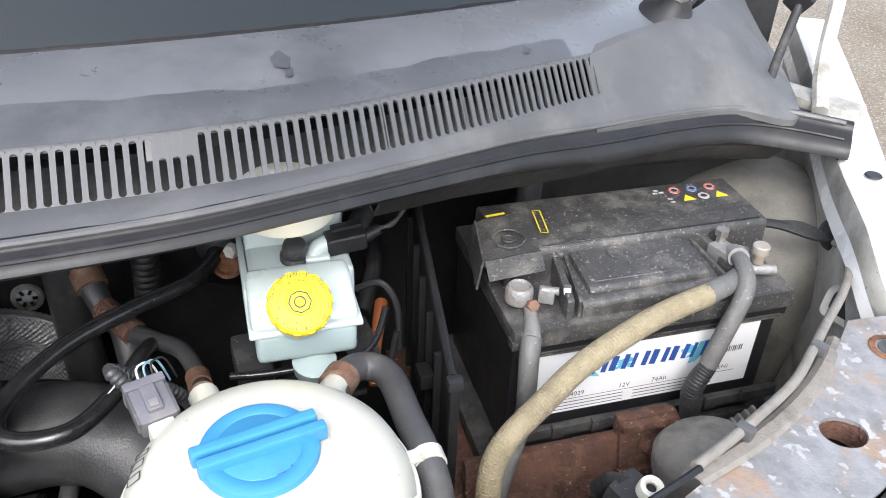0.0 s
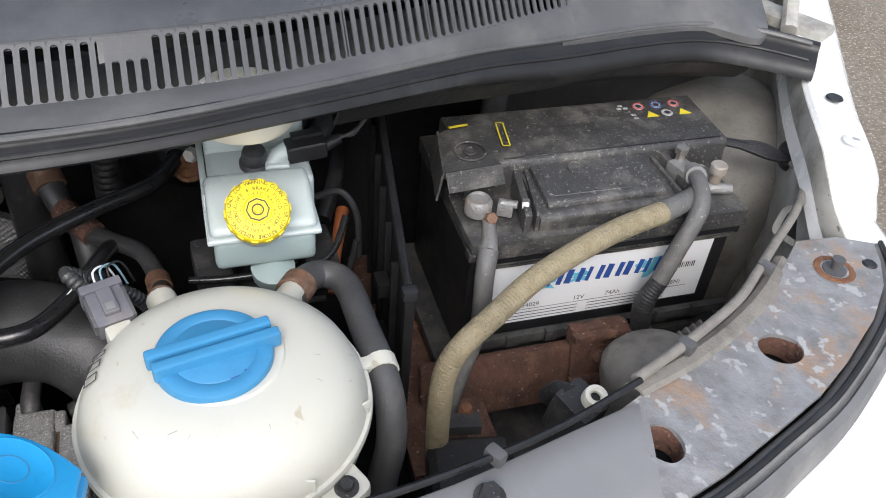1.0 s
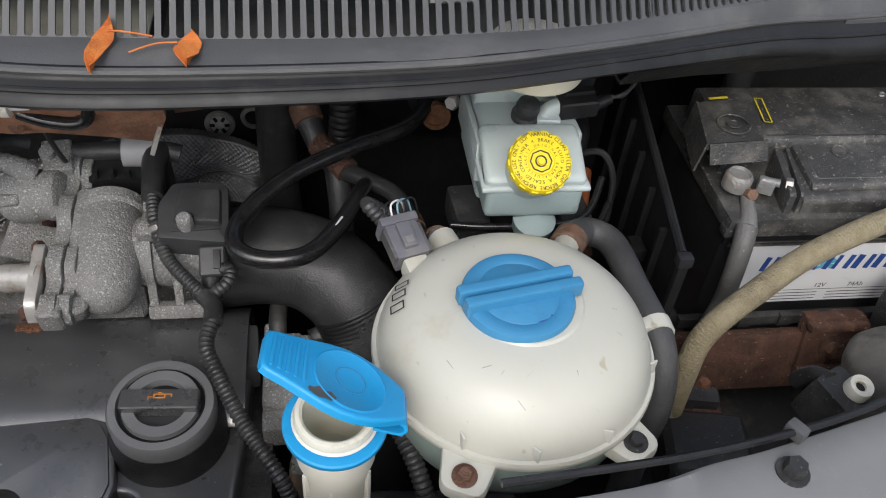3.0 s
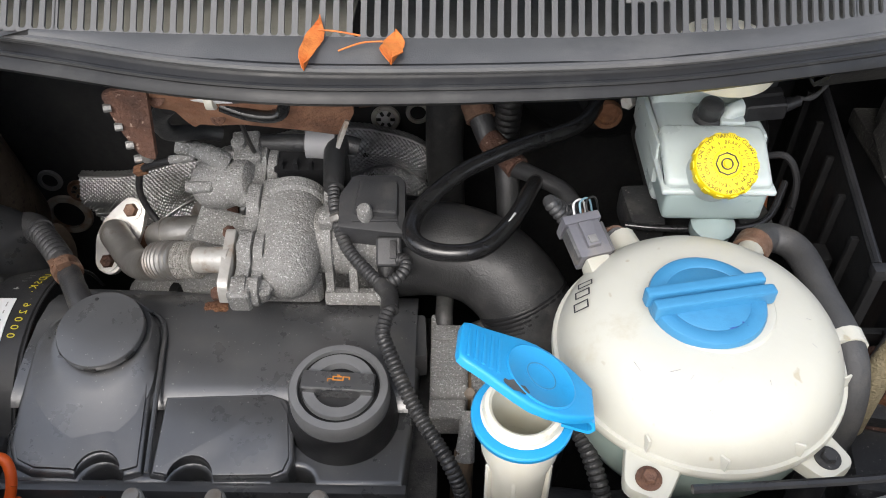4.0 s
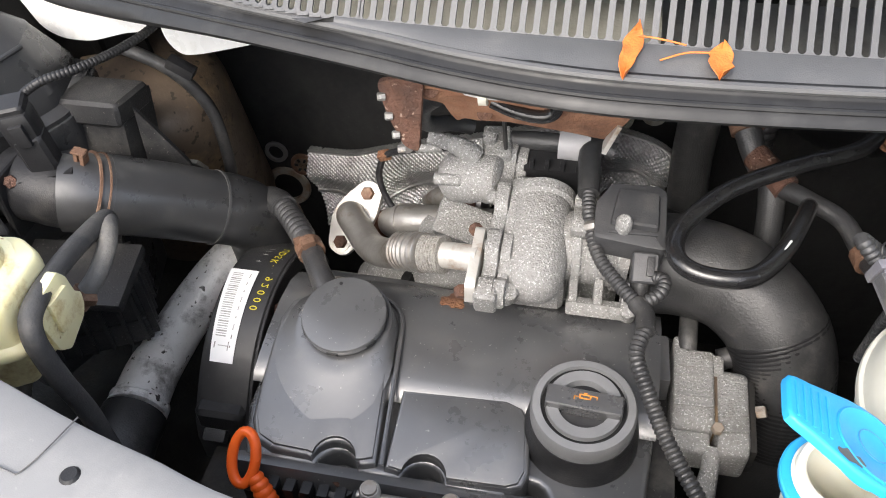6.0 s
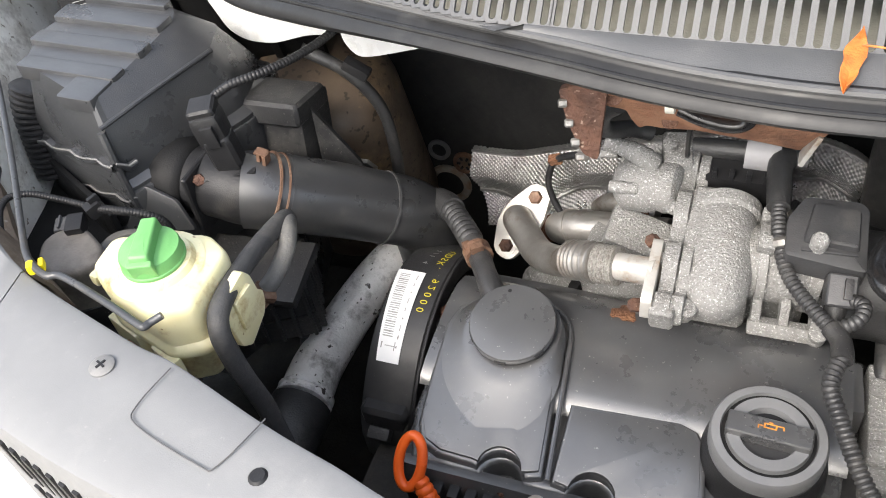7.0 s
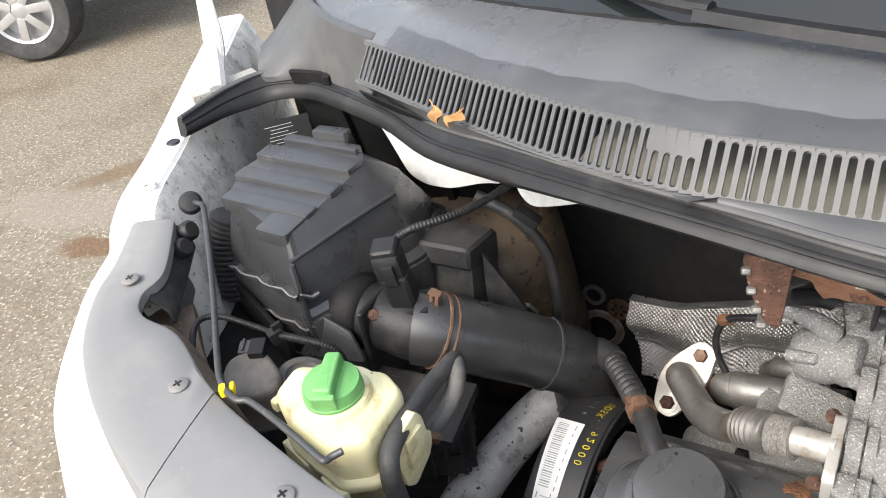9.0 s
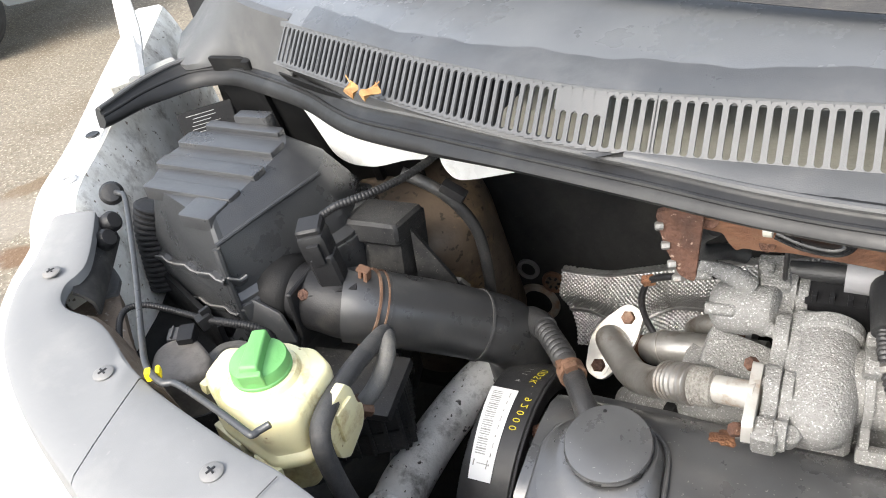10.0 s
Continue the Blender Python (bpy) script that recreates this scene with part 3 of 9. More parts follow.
# cowl under the windscreen: seal, slotted strip, panel
SEAL_TOP = [(-0.857, 0.416, 1.12), (-0.852, 0.49, 1.122), (-0.825, 0.54, 1.124), (-0.76, 0.55, 1.127), (-0.686, 0.524, 1.131), (-0.589, 0.474, 1.138), (-0.492, 0.406, 1.151), (-0.397, 0.36, 1.166), (-0.28, 0.308, 1.18), (-0.19, 0.283, 1.183), (-0.1, 0.258, 1.185), (0.0, 0.248, 1.186), (0.177, 0.263, 1.183), (0.307, 0.296, 1.179), (0.463, 0.376, 1.155), (0.557, 0.41, 1.143), (0.663, 0.442, 1.133), (0.733, 0.451, 1.128), (0.789, 0.437, 1.124), (0.841, 0.404, 1.12)]
SEAL_LOW = [(-0.842, 0.4, 1.092), (-0.835, 0.475, 1.095), (-0.81, 0.522, 1.097), (-0.755, 0.532, 1.099), (-0.69, 0.508, 1.103), (-0.594, 0.46, 1.112), (-0.502, 0.395, 1.126), (-0.41, 0.349, 1.142), (-0.288, 0.297, 1.164), (-0.195, 0.272, 1.167), (-0.1, 0.249, 1.168), (0.0, 0.238, 1.17), (0.179, 0.254, 1.168), (0.307, 0.287, 1.164), (0.466, 0.365, 1.134), (0.561, 0.395, 1.117), (0.662, 0.425, 1.107), (0.728, 0.431, 1.102), (0.781, 0.413, 1.098), (0.828, 0.386, 1.095)]
SLOT_LOW = [(-0.633, 0.471, 1.160), (-0.426, 0.369, 1.173), (-0.28, 0.305, 1.185), (-0.19, 0.288, 1.187), (-0.02, 0.278, 1.19), (0.1, 0.282, 1.188), (0.213, 0.294, 1.186), (0.34, 0.328, 1.180), (0.576, 0.438, 1.160)]


def cowl_lines():
    low = curve_points(SLOT_LOW, 10)
    xs = [q.x for q in low]
    ys = lambda x: float(np.interp(x, xs, [q.y for q in low]))  # noqa: E731
    zs = lambda x: float(np.interp(x, xs, [q.z for q in low]))  # noqa: E731
    return ys, zs


SLOT_Y, SLOT_Z = cowl_lines()
RISE = V(0, 0.030, 0.027)


def cowl():
    c = thing("cowl", (0, 0.4, 1.18), "weathered grey plastic windscreen cowl with a row of slots", "cowl")
    top, low = curve_points(SEAL_TOP, 5), curve_points(SEAL_LOW, 5)
    rows = []
    for i, (a, b) in enumerate(zip(top, low)):
        d = top[min(i + 1, len(top) - 1)] - top[max(i - 1, 0)]
        d.z = 0
        d.normalize()
        n = V(d.y, -d.x, 0) * 0.78  # towards the engine
        f = min(1.0, 0.55 + 0.06 * i)  # thinner towards its loose end
        b = a.lerp(b, f)
        n = n * f
        h = a - b
        rows.append([a - n * 0.012 + V(0, 0, 0.001), a - n * 0.004 + V(0, 0, 0.003), a + n * 0.002 + V(0, 0, 0.0015), a + n * 0.0035 - V(0, 0, 0.0025), a + n * 0.003 - h * 0.22, b + h * 0.62 + n * 0.009, b + h * 0.45 + n * 0.013, b + h * 0.2 + n * 0.0125, b + n * 0.007, b - n * 0.004 - V(0, 0, 0.004), b - n * 0.02 - V(0, 0, 0.003), a - n * 0.02 - V(0, 0, 0.006)])
    bm = loft(B(), rows, True)
    bm.verts.ensure_lookup_table()
    k = len(rows[0])
    bm.faces.new(bm.verts[:k]), bm.faces.new(bm.verts[-k:])
    part("seal", bm, M_SEAL, c, "black rubber bonnet seal", angle=50)
    part("seal_lip", tube(B(), [r[2] for r in rows][::2], 0.0028, 8, 3), M_COWL, c)
    part("seal_rib", tube(B(), [r[5] for r in rows][::2], 0.0022, 8, 3), M_SEAL, c)
    # flat strip between seal and slots
    rows = []
    for a in top:
        x = min(max(a.x, -0.63), 0.575)
        if a.x < -0.645 or a.x > 0.585:
            continue
        else:
            e = V(x, SLOT_Y(x), SLOT_Z(x))
        rows.append([a - V(0, 0, 0.001), a.lerp(e, 0.35) + V(0, 0, 0.0015), a.lerp(e, 0.75) + V(0, 0, 0.001), e])
    part("front_strip", thicken(loft(B(), rows), 0.0025), M_COWL, c)
    # each piece is a stretch of the grille with one rounded slot through it
    pitch = 0.00885
    length = RISE.length
    def slot_piece(v0, v1):
        bm = B()
        hw, w = pitch / 2 + 0.0004, 0.0025
        inner, outer = [], []
        for k in range(24):
            a = 2 * math.pi * (k + 0.5) / 24
            cx, cy = math.cos(a), math.sin(a)
            top = cy > 0
            inner.append((w * cx, (v1 - w if top else v0 + w) + w * cy))
            q = max(abs(cx), abs(cy))
            outer.append((hw * cx / q if abs(cx) > 0.3 else hw * cx / 0.75, (length + 0.001) if top and abs(cy) >= abs(cx) else (-0.001 if abs(cy) >= abs(cx) else inner[-1][1])))
        for z, flip in ((0.0006, False), (-0.0012, True)):
            vi = [bm.verts.new((x, y, z)) for x, y in inner]
            vo = [bm.verts.new((x, y, z)) for x, y in outer]
            for k in range(24):
                n = (k + 1) % 24
                bm.faces.new((vi[k], vi[n], vo[n], vo[k]) if flip else (vi[k], vo[k], vo[n], vi[n]))
            if flip:
                for k in range(24):
                    n = (k + 1) % 24
                    bm.faces.new((first[k], first[n], vi[n], vi[k]))
            first = vi
        return to_mesh("slat", bm, M_COWL, (0, 0, 0), True, 30)
    slat_mesh = slot_piece(0.0015, length - 0.0015)
    short_mesh = slot_piece(0.0015, length * 0.60)
    pads = ((0.186, 0.212), (-0.262, -0.228))
    x = -0.618
    while x < 0.572:
        y0, z0 = SLOT_Y(x), SLOT_Z(x)
        tx = V(0.01, SLOT_Y(x + 0.005) - SLOT_Y(x - 0.005), SLOT_Z(x + 0.005) - SLOT_Z(x - 0.005)).normalized()
        ty = RISE.normalized()
        tz = tx.cross(ty).normalized()
        tx = ty.cross(tz)
        in_pad = any(a <= x <= b for a, b in pads)
        s = new("slat", short_mesh if in_pad else slat_mesh)
        s.parent = c
        s.matrix_local = Matrix.Translation(V(x, y0, z0 + 0.001) - ORIGIN[c.name]) @ Matrix((tx, ty, tz)).transposed().to_4x4()
        x += pitch / math.sqrt(1 + ((SLOT_Y(x + 0.005) - SLOT_Y(x - 0.005)) / 0.01) ** 2)
    for a, b in pads:
        bm = B()
        rows = [[V(q, SLOT_Y(q), SLOT_Z(q)) + RISE * t + V(0, 0, 0.0005 + (0.001 if 0.6 < t < 1 else 0)) for t in (0.6, 0.7, 0.95, 1.05)] for q in np.linspace(a - 0.003, b + 0.003, 8)]
        part("pad", thicken(loft(bm, rows), 0.004), M_COWL, c)
    # panel from the slots up to the glass
    rows, film = [], []
    for q in np.linspace(-0.93, 0.93, 187):
        xq = min(max(q, -0.622), 0.577)
        base = V(xq, SLOT_Y(xq), SLOT_Z(xq)) + RISE
        over = abs(q) - abs(xq)
        if over > 0:
            sg = 1 if q > 0 else -1
            base = base + V(sg * over, 0.45 * over + 1.6 * over * over, -0.02 * over)
        far = V(q, 0.438 + 0.45 * q * q, 1.234 - 0.08 * q * q)
        far.y = max(far.y, base.y + 0.05)
        r = [base - V(0, 0, 0.002), base + V(0, 0.001, 0.0035), base + V(0, 0.008, 0.0065)]
        for t in (0.2, 0.4, 0.6, 0.8, 1.0):
            p = (base + V(0, 0.008, 0.0065)).lerp(far, t)
            p.z += 0.006 * math.sin(math.pi * t)
            r.append(p)
        rows.append(r)
        t = 0.20 + 0.05 * math.sin(7.1 * q + 0.6) + 0.03 * math.sin(17 * q) + 0.014 * math.sin(61 * q + 1) + 0.008 * math.sin(143 * q)
        if -0.60 < q < 0.55:
            a = r[2] + V(0, 0, 0.0008)
            film.append([r[1] + V(0, -0.0006, 0.0004), a, a.lerp(far, t * 0.5) + V(0, 0, 0.006 * math.sin(math.pi * t * 0.5)), a.lerp(far, t) + V(0, 0, 0.006 * math.sin(math.pi * t) - 0.0004)])
    part("wet_band", loft(B(), film), M_WET, c, "damp darker band beside the slots")
    for x, y, w, h in ((0.283, 0.405, 0.007, 0.015), (0.287, 0.390, 0.003, 0.012), (0.50, 0.452, 0.007, 0.006)):
        base = V(x, SLOT_Y(x), SLOT_Z(x)) + RISE + V(0, 0.008, 0.0065)
        far = V(x, 0.438 + 0.45 * x * x, 1.234 - 0.08 * x * x)
        t = (y - base.y) / (far.y - base.y)
        n = V(0, -(far.z - base.z), far.y - base.y)
        mm = frame_of(base.lerp(far, t) + V(0, 0, 0.006 * math.sin(math.pi * t) + 0.0007), n, (0, 1, 0))
        out = [((w + 0.12 * w * math.sin(5 * a + 90 * x)) * math.cos(a), (h + 0.15 * h * math.sin(3 * a + 40 * y)) * math.sin(a)) for a in np.linspace(0, 2 * math.pi, 41)[:-1]]
        bm = B()
        bm.faces.new([bm.verts.new(mm @ V(u, v, 0)) for u, v in out])
        part("water_mark", bm, M_WET, c, "damp water mark")
    part("panel", thicken(loft(B(), rows), 0.003), M_COWL_TOP, c, "wet-looking grey upper panel with water marks")
    # the outer ends, which fall from the panel to the seal
    for up, lo in (([(-0.618, 0.497, 1.194), (-0.66, 0.512, 1.196), (-0.72, 0.545, 1.196), (-0.79, 0.605, 1.194), (-0.86, 0.70, 1.19)], [(-0.625, 0.486, 1.132), (-0.686, 0.516, 1.128), (-0.76, 0.541, 1.124), (-0.828, 0.532, 1.120), (-0.90, 0.62, 1.12)]),
                   ([(0.572, 0.466, 1.19), (0.62, 0.484, 1.196), (0.68, 0.512, 1.196), (0.75, 0.56, 1.194), (0.86, 0.68, 1.19)], [(0.560, 0.407, 1.139), (0.663, 0.437, 1.130), (0.733, 0.446, 1.125), (0.795, 0.430, 1.120), (0.885, 0.60, 1.115)])):
        a, b = curve_points(up, 6), curve_points(lo, 6)
        rows = []
        for p, q in zip(a, b):
            out = (q - p).normalized()
            rows.append([p + V(0, 0.01, 0.002), p, p.lerp(q, 0.08) + V(0, 0, -0.001), p.lerp(q, 0.35) + V(0, 0, -0.004), p.lerp(q, 0.7) + V(0, 0, -0.003), q + V(0, 0, 0.003), q - V(0, 0, 0.004)])
        part("end_panel", thicken(loft(B(), rows), 0.003), M_COWL, c, "grey end of the cowl falling to the seal")
    # tray seen through the slots, toned pale to dark by how lit it looks
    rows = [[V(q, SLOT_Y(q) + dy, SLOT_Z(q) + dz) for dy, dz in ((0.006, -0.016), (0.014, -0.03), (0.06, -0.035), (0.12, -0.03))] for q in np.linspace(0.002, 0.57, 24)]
    # black sheet added on the left, so those slots read as shaded
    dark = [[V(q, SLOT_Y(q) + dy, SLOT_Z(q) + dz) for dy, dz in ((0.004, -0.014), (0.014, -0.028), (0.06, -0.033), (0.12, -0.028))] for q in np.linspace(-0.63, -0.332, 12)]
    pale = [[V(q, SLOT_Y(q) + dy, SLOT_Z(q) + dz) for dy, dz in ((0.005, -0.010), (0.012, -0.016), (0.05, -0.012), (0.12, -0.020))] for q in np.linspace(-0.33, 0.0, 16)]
    part("slot_backing", thicken(loft(B(), dark), 0.002), M_DEEP, c, "added dark sheet that shades the left slots")
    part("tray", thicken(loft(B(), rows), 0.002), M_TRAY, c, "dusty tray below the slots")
    part("tray", thicken(loft(B(), pale), 0.002), M_TRAY_PALE, c, "pale tan dusty tray, paler where light falls through the slots")


cowl()


def windscreen():
    w = thing("windscreen", (0, 0.6, 1.3), "dark wet windscreen glass above the cowl", "windscreen", kind="structure")
    rows = [[V(q, 0.438 + 0.45 * q * q + 0.62 * s, 1.236 - 0.08 * q * q + 0.48 * s) for s in np.linspace(0, 1, 5)] for q in np.linspace(-0.86, 0.86, 31)]
    part("pane", thicken(loft(B(), rows), 0.005), M_GLASS, w)
    rows = [[V(q, 0.4365 + 0.45 * q * q, 1.2335 - 0.08 * q * q), V(q, 0.438 + 0.45 * q * q, 1.2362 - 0.08 * q * q), V(q, 0.4395 + 0.45 * q * q, 1.237 - 0.08 * q * q)] for q in np.linspace(-0.88, 0.88, 31)]
    part("rubber_strip", thicken(loft(B(), rows), 0.001), M_DEEP, w)
    # wiper
    a = thing("wiper", (-0.2, 0.43, 1.25), "black wiper arm resting at the foot of the windscreen", "wiper")
    part("arm", tube(B(), [(-0.40, 0.53, 1.25), (-0.34, 0.487, 1.252), (-0.29, 0.46, 1.252), (-0.255, 0.446, 1.252)], 0.007, 8), M_BLACK, a)
    rows = [[V(-0.268 + 0.30 * s, 0.447 - 0.112 * s + 0.035 * s * s, 1.242), V(-0.268 + 0.30 * s, 0.436 - 0.112 * s + 0.035 * s * s, 1.247), V(-0.268 + 0.30 * s, 0.443 - 0.112 * s + 0.035 * s * s, 1.254), V(-0.268 + 0.30 * s, 0.458 - 0.112 * s + 0.035 * s * s, 1.252)] for s in np.linspace(0, 1, 14)]
    part("blade", loft(B(), rows, True), M_BLACK, a)
    s = thing("wiper_spindle", (0.70, 0.56, 1.19), "black wiper spindle with a steel nut at the cowl corner", "wiper")
    part("boot", lathe(B(), [(0.036, 0), (0.034, 0.008), (0.02, 0.016), (0.012, 0.03), (0, 0.03)], frame_of((0.70, 0.55, 1.185), (0.1, -0.35, 1)), 20), M_BLACK, s)
    part("nut", hexagon(B(), frame_of((0.703, 0.54, 1.213), (0.1, -0.35, 1)), 0.009, 0.012), M_STEEL, s)


windscreen()


# ---- slam panel across the front ----
IN_EDGE = [(-0.765, 0.29), (-0.716, 0.224), (-0.71, 0.188), (-0.689, 0.167), (-0.638, 0.16), (-0.557, 0.119), (-0.437, 0.083), (-0.39, 0.073), (-0.311, 0.048), (-0.257, 0.034), (-0.179, 0.016), (0.0, 0.006), (0.25, 0.028), (0.329, 0.045), (0.376, 0.055), (0.504, 0.09)]
OUT_EDGE = [(-0.809, 0.272), (-0.78, 0.218), (-0.756, 0.17), (-0.705, 0.111), (-0.63, 0.062), (-0.535, 0.020), (-0.5, 0.008), (-0.42, -0.01), (-0.34, -0.022), (-0.27, -0.03), (-0.18, -0.036), (0.0, -0.04), (0.22, -0.035), (0.3, -0.028), (0.35, -0.02), (0.478, 0.012)]


def slam_piece(i0, i1, f0=None, f1=None):
    a = curve_points([(*q, 0) for q in IN_EDGE], 6)[i0 * 6:i1 * 6 + 1]
    b = curve_points([(*q, 0) for q in OUT_EDGE], 6)[i0 * 6:i1 * 6 + 1]
    rows = []
    for p, q in zip(a, b):
        d = (q - p).normalized()
        z = zslam(p.x)
        P, Q = V(p.x, p.y, z), V(q.x, q.y, z)
        rows.append([P - V(0, 0, 0.012), P - V(0, 0, 0.002), P + d * 0.003, P.lerp(Q, 0.35) + V(0, 0, 0.001), P.lerp(Q, 0.7) + V(0, 0, 0.001), Q - d * 0.005, Q + d * 0.001 - V(0, 0, 0.003), Q + d * 0.003 - V(0, 0, 0.010), Q + d * 0.005 - V(0, 0, 0.03), Q + d * 0.008 - V(0, 0, 0.14)])
    return thicken(loft(B(), rows), 0.0025)


def slam():
    s = thing("slam_cover", (-0.66, 0.16, 1.06), "light grey plastic slam panel end cover with cross-head clips", "slam panel cover")
    part("shell", slam_piece(0, 5), M_SLAM, s)
    c = thing("slam_cover", (0.0, 0.0, 1.05), "long light grey plastic slam panel cover with cross-head clips", "slam panel cover")
    bm = slam_piece(5, 15)
    bmesh.ops.translate(bm, verts=[v for v in bm.verts], vec=(0.0015, -0.001, 0))
    part("shell", bm, M_SLAM, c)
    # dark joint below the seam
    for x, y, owner in ((-0.732, 0.197, s), (-0.59, 0.112, s), (-0.434, 0.056, c)):
        m = frame_of((x, y, zslam(x) + 0.0015), (0.02, -0.03, 1))
        clip = part("clip", lathe(B(), [(0.0086, 0), (0.0086, 0.001), (0.0065, 0.0024), (0, 0.0028)], m, 20), M_GREY, owner, "round cross-head clip")
        bm = box(B(), m @ pose(0, 0, 0.0028, 0, 0, 35), 0.0075, 0.0016, 0.0010, 0)
        box(bm, m @ pose(0, 0, 0.0028, 0, 0, 125), 0.0075, 0.0016, 0.0010, 0)
        part("cross_slot", bm, M_BLACK, clip, "dark cross slot")
    part("pin_hole", lathe(B(), [(0, 0.0016), (0.0045, 0.0018), (0.006, 0.0)], frame_of((-0.292, 0.013, zslam(-0.29) + 0.001), (0, 0, 1)), 14), M_BLACK, c, "small dark hole")
    # pressed access flap outline
    z = zslam(-0.3) + 0.0024
    part("flap_line", tube(B(), [(-0.386, 0.066, z), (-0.391, 0.036, z), (-0.383, 0.023, z), (-0.33, 0.0095, z), (-0.318, 0.012, z), (-0.306, 0.048, z)], 0.0005, 6, 4), M_GREY_DARK, c, "thin pressed line")
    # grille louvres in the front face
    for k, z in enumerate((1.014, 0.960)):
        for i in range(14):
            x = -0.487 + i * 0.0125
            yb = float(np.interp(x, [q[0] for q in OUT_EDGE], [q[1] for q in OUT_EDGE])) - 0.0058 - 0.0015 * k
            part("louvre", box(B(), pose(x, yb, z, 0, 0, -14), 0.0062, 0.004, 0.044, 0.0018), M_BLACK, c, "dark grille slot")
    b = part("bolt", hexagon(B(), frame_of((0.374, 0.034, zslam(0.374) + 0.002), (0, -0.05, 1)), 0.007, 0.009), M_BLACK_DUSTY, c, "black bolt")
    part("washer", lathe(B(), [(0.010, 0), (0.010, 0.0015), (0, 0.002)], frame_of((0.374, 0.034, zslam(0.374) + 0.001), (0, -0.05, 1)), 18), M_BLACK_DUSTY, b)

    # bare rusted end
    e = thing("slam_panel", (0.64, 0.12, 1.03), "bare grey metal slam panel end with rust patches and two holes", "slam panel", kind="structure")
    out = [(0.44, -0.005), (0.53, 0.022), (0.588, 0.047), (0.64, 0.07), (0.68, 0.093), (0.73, 0.127), (0.764, 0.158), (0.782, 0.185), (0.792, 0.207), (0.765, 0.222), (0.725, 0.225), (0.70, 0.203), (0.66, 0.168), (0.608, 0.137), (0.55, 0.108), (0.504, 0.091), (0.45, 0.07)]
    bm = B()
    edges = []
    for ring in (out, [(0.636 + 0.0185 * math.cos(a) , 0.1155 + 0.0155 * math.sin(a)) for a in np.linspace(0, 2 * math.pi, 25)[:-1]],
                 [(0.5005 + 0.0135 * math.cos(a), 0.0515 + 0.0155 * math.sin(a)) for a in np.linspace(0, 2 * math.pi, 25)[:-1]]):
        vs = [bm.verts.new((x, y, zslam(x) - (0.014 if x < 0.46 else 0.0035))) for x, y in ring]
        edges += [bm.edges.new((vs[i], vs[(i + 1) % len(vs)])) for i in range(len(vs))]
    bmesh.ops.triangle_fill(bm, use_beauty=True, use_dissolve=False, edges=edges)
    bmesh.ops.recalc_face_normals(bm, faces=bm.faces[:])
    if sum(f.normal.z for f in bm.faces) > 0:
        bmesh.ops.reverse_faces(bm, faces=bm.faces[:])
    bmesh.ops.solidify(bm, geom=bm.faces[:], thickness=0.004)
    part("plate", bm, M_SLAM_METAL, e, smooth=False)
    for x, y, r in ((0.636, 0.1155, 0.0175), (0.5005, 0.0515, 0.0135)):
        part("hole_rim", lathe(B(), [(r + 0.003, -0.004), (r + 0.0035, 0.0008), (r + 0.001, 0.0012), (r - 0.0005, -0.003), (r - 0.0005, -0.02)], frame_of((x, y, zslam(x) - 0.0035), (0, 0, 1)), 24), M_DARK_RUST, e, "rusty hole rim")
    # web coloured dark, so that the holes above it read as deep shade
    box_bm = box(B(), pose(0.62, 0.10, 0.992, 0, 0, 33), 0.30, 0.07, 0.012, 0.002)
    part("lower_web", box_bm, M_DARK, e, "dark sheet that shades the holes")
    st = part("stud", lathe(B(), [(0.010, 0), (0.010, 0.0015), (0.0038, 0.002), (0.0038, 0.009), (0.0055, 0.0095), (0.0055, 0.0125), (0, 0.013)], frame_of((0.735, 0.185, 1.0335), (0, 0, 1)), 18), M_GREY_DARK, e, "cross-head stud on a rust-ringed washer")
    part("rust_ring", lathe(B(), [(0.012, 0.0005), (0.016, 0.0008), (0.0175, 0)], frame_of((0.735, 0.185, 1.0345), (0, 0, 1)), 20), M_RUST, st)
    part("small_hole", lathe(B(), [(0, 0.001), (0.005, 0.0014), (0.0065, 0)], frame_of((0.770, 0.184, 1.035), (0, 0, 1)), 14), M_BLACK, e)
    # rubber seal between metal and skin
    edge = curve_points([(0.797, 0.212, 0), (0.784, 0.184, 0), (0.765, 0.156, 0), (0.731, 0.125, 0), (0.681, 0.091, 0), (0.641, 0.068, 0), (0.589, 0.045, 0), (0.531, 0.020, 0), (0.47, 0.0, 0)], 5)
    rows = []
    for i, p in enumerate(edge):
        d = (edge[min(i + 1, len(edge) - 1)] - edge[max(i - 1, 0)]).normalized()
        n = V(-d.y, d.x, 0)
        if n.x - n.y < 0:
            n = -n
        p = V(p.x, p.y, zslam(p.x) - 0.006)
        rows.append([p + n * o + V(0, 0, h) for o, h in ((-0.002, -0.004), (0.001, 0.001), (0.006, 0.003), (0.010, 0.001), (0.0115, -0.003), (0.0125, -0.003), (0.014, 0.0), (0.020, -0.002), (0.023, -0.010), (0.024, -0.035))])
    es = thing("edge_seal", rows[0][0], "grey rubber strip between slam panel and white skin", "rubber seal")
    part("inner_lip", thicken(loft(B(), [r[:6] for r in rows]), 0.002), M_STRIP, es)
    part("outer_lip", thicken(loft(B(), [r[5:] for r in rows]), 0.002), M_STRIP, es)
    part("bead", tube(B(), [r[2] + V(0, 0, 0.001) for r in rows][::3], 0.0024, 8, 3), M_SEAL, es, "dark rubber bead")
    # dark bracket beside the air box end
    b = thing("corner_bracket", (-0.70, 0.24, 1.04), "dark grimy corner bracket with two rubber buffers", "bracket")
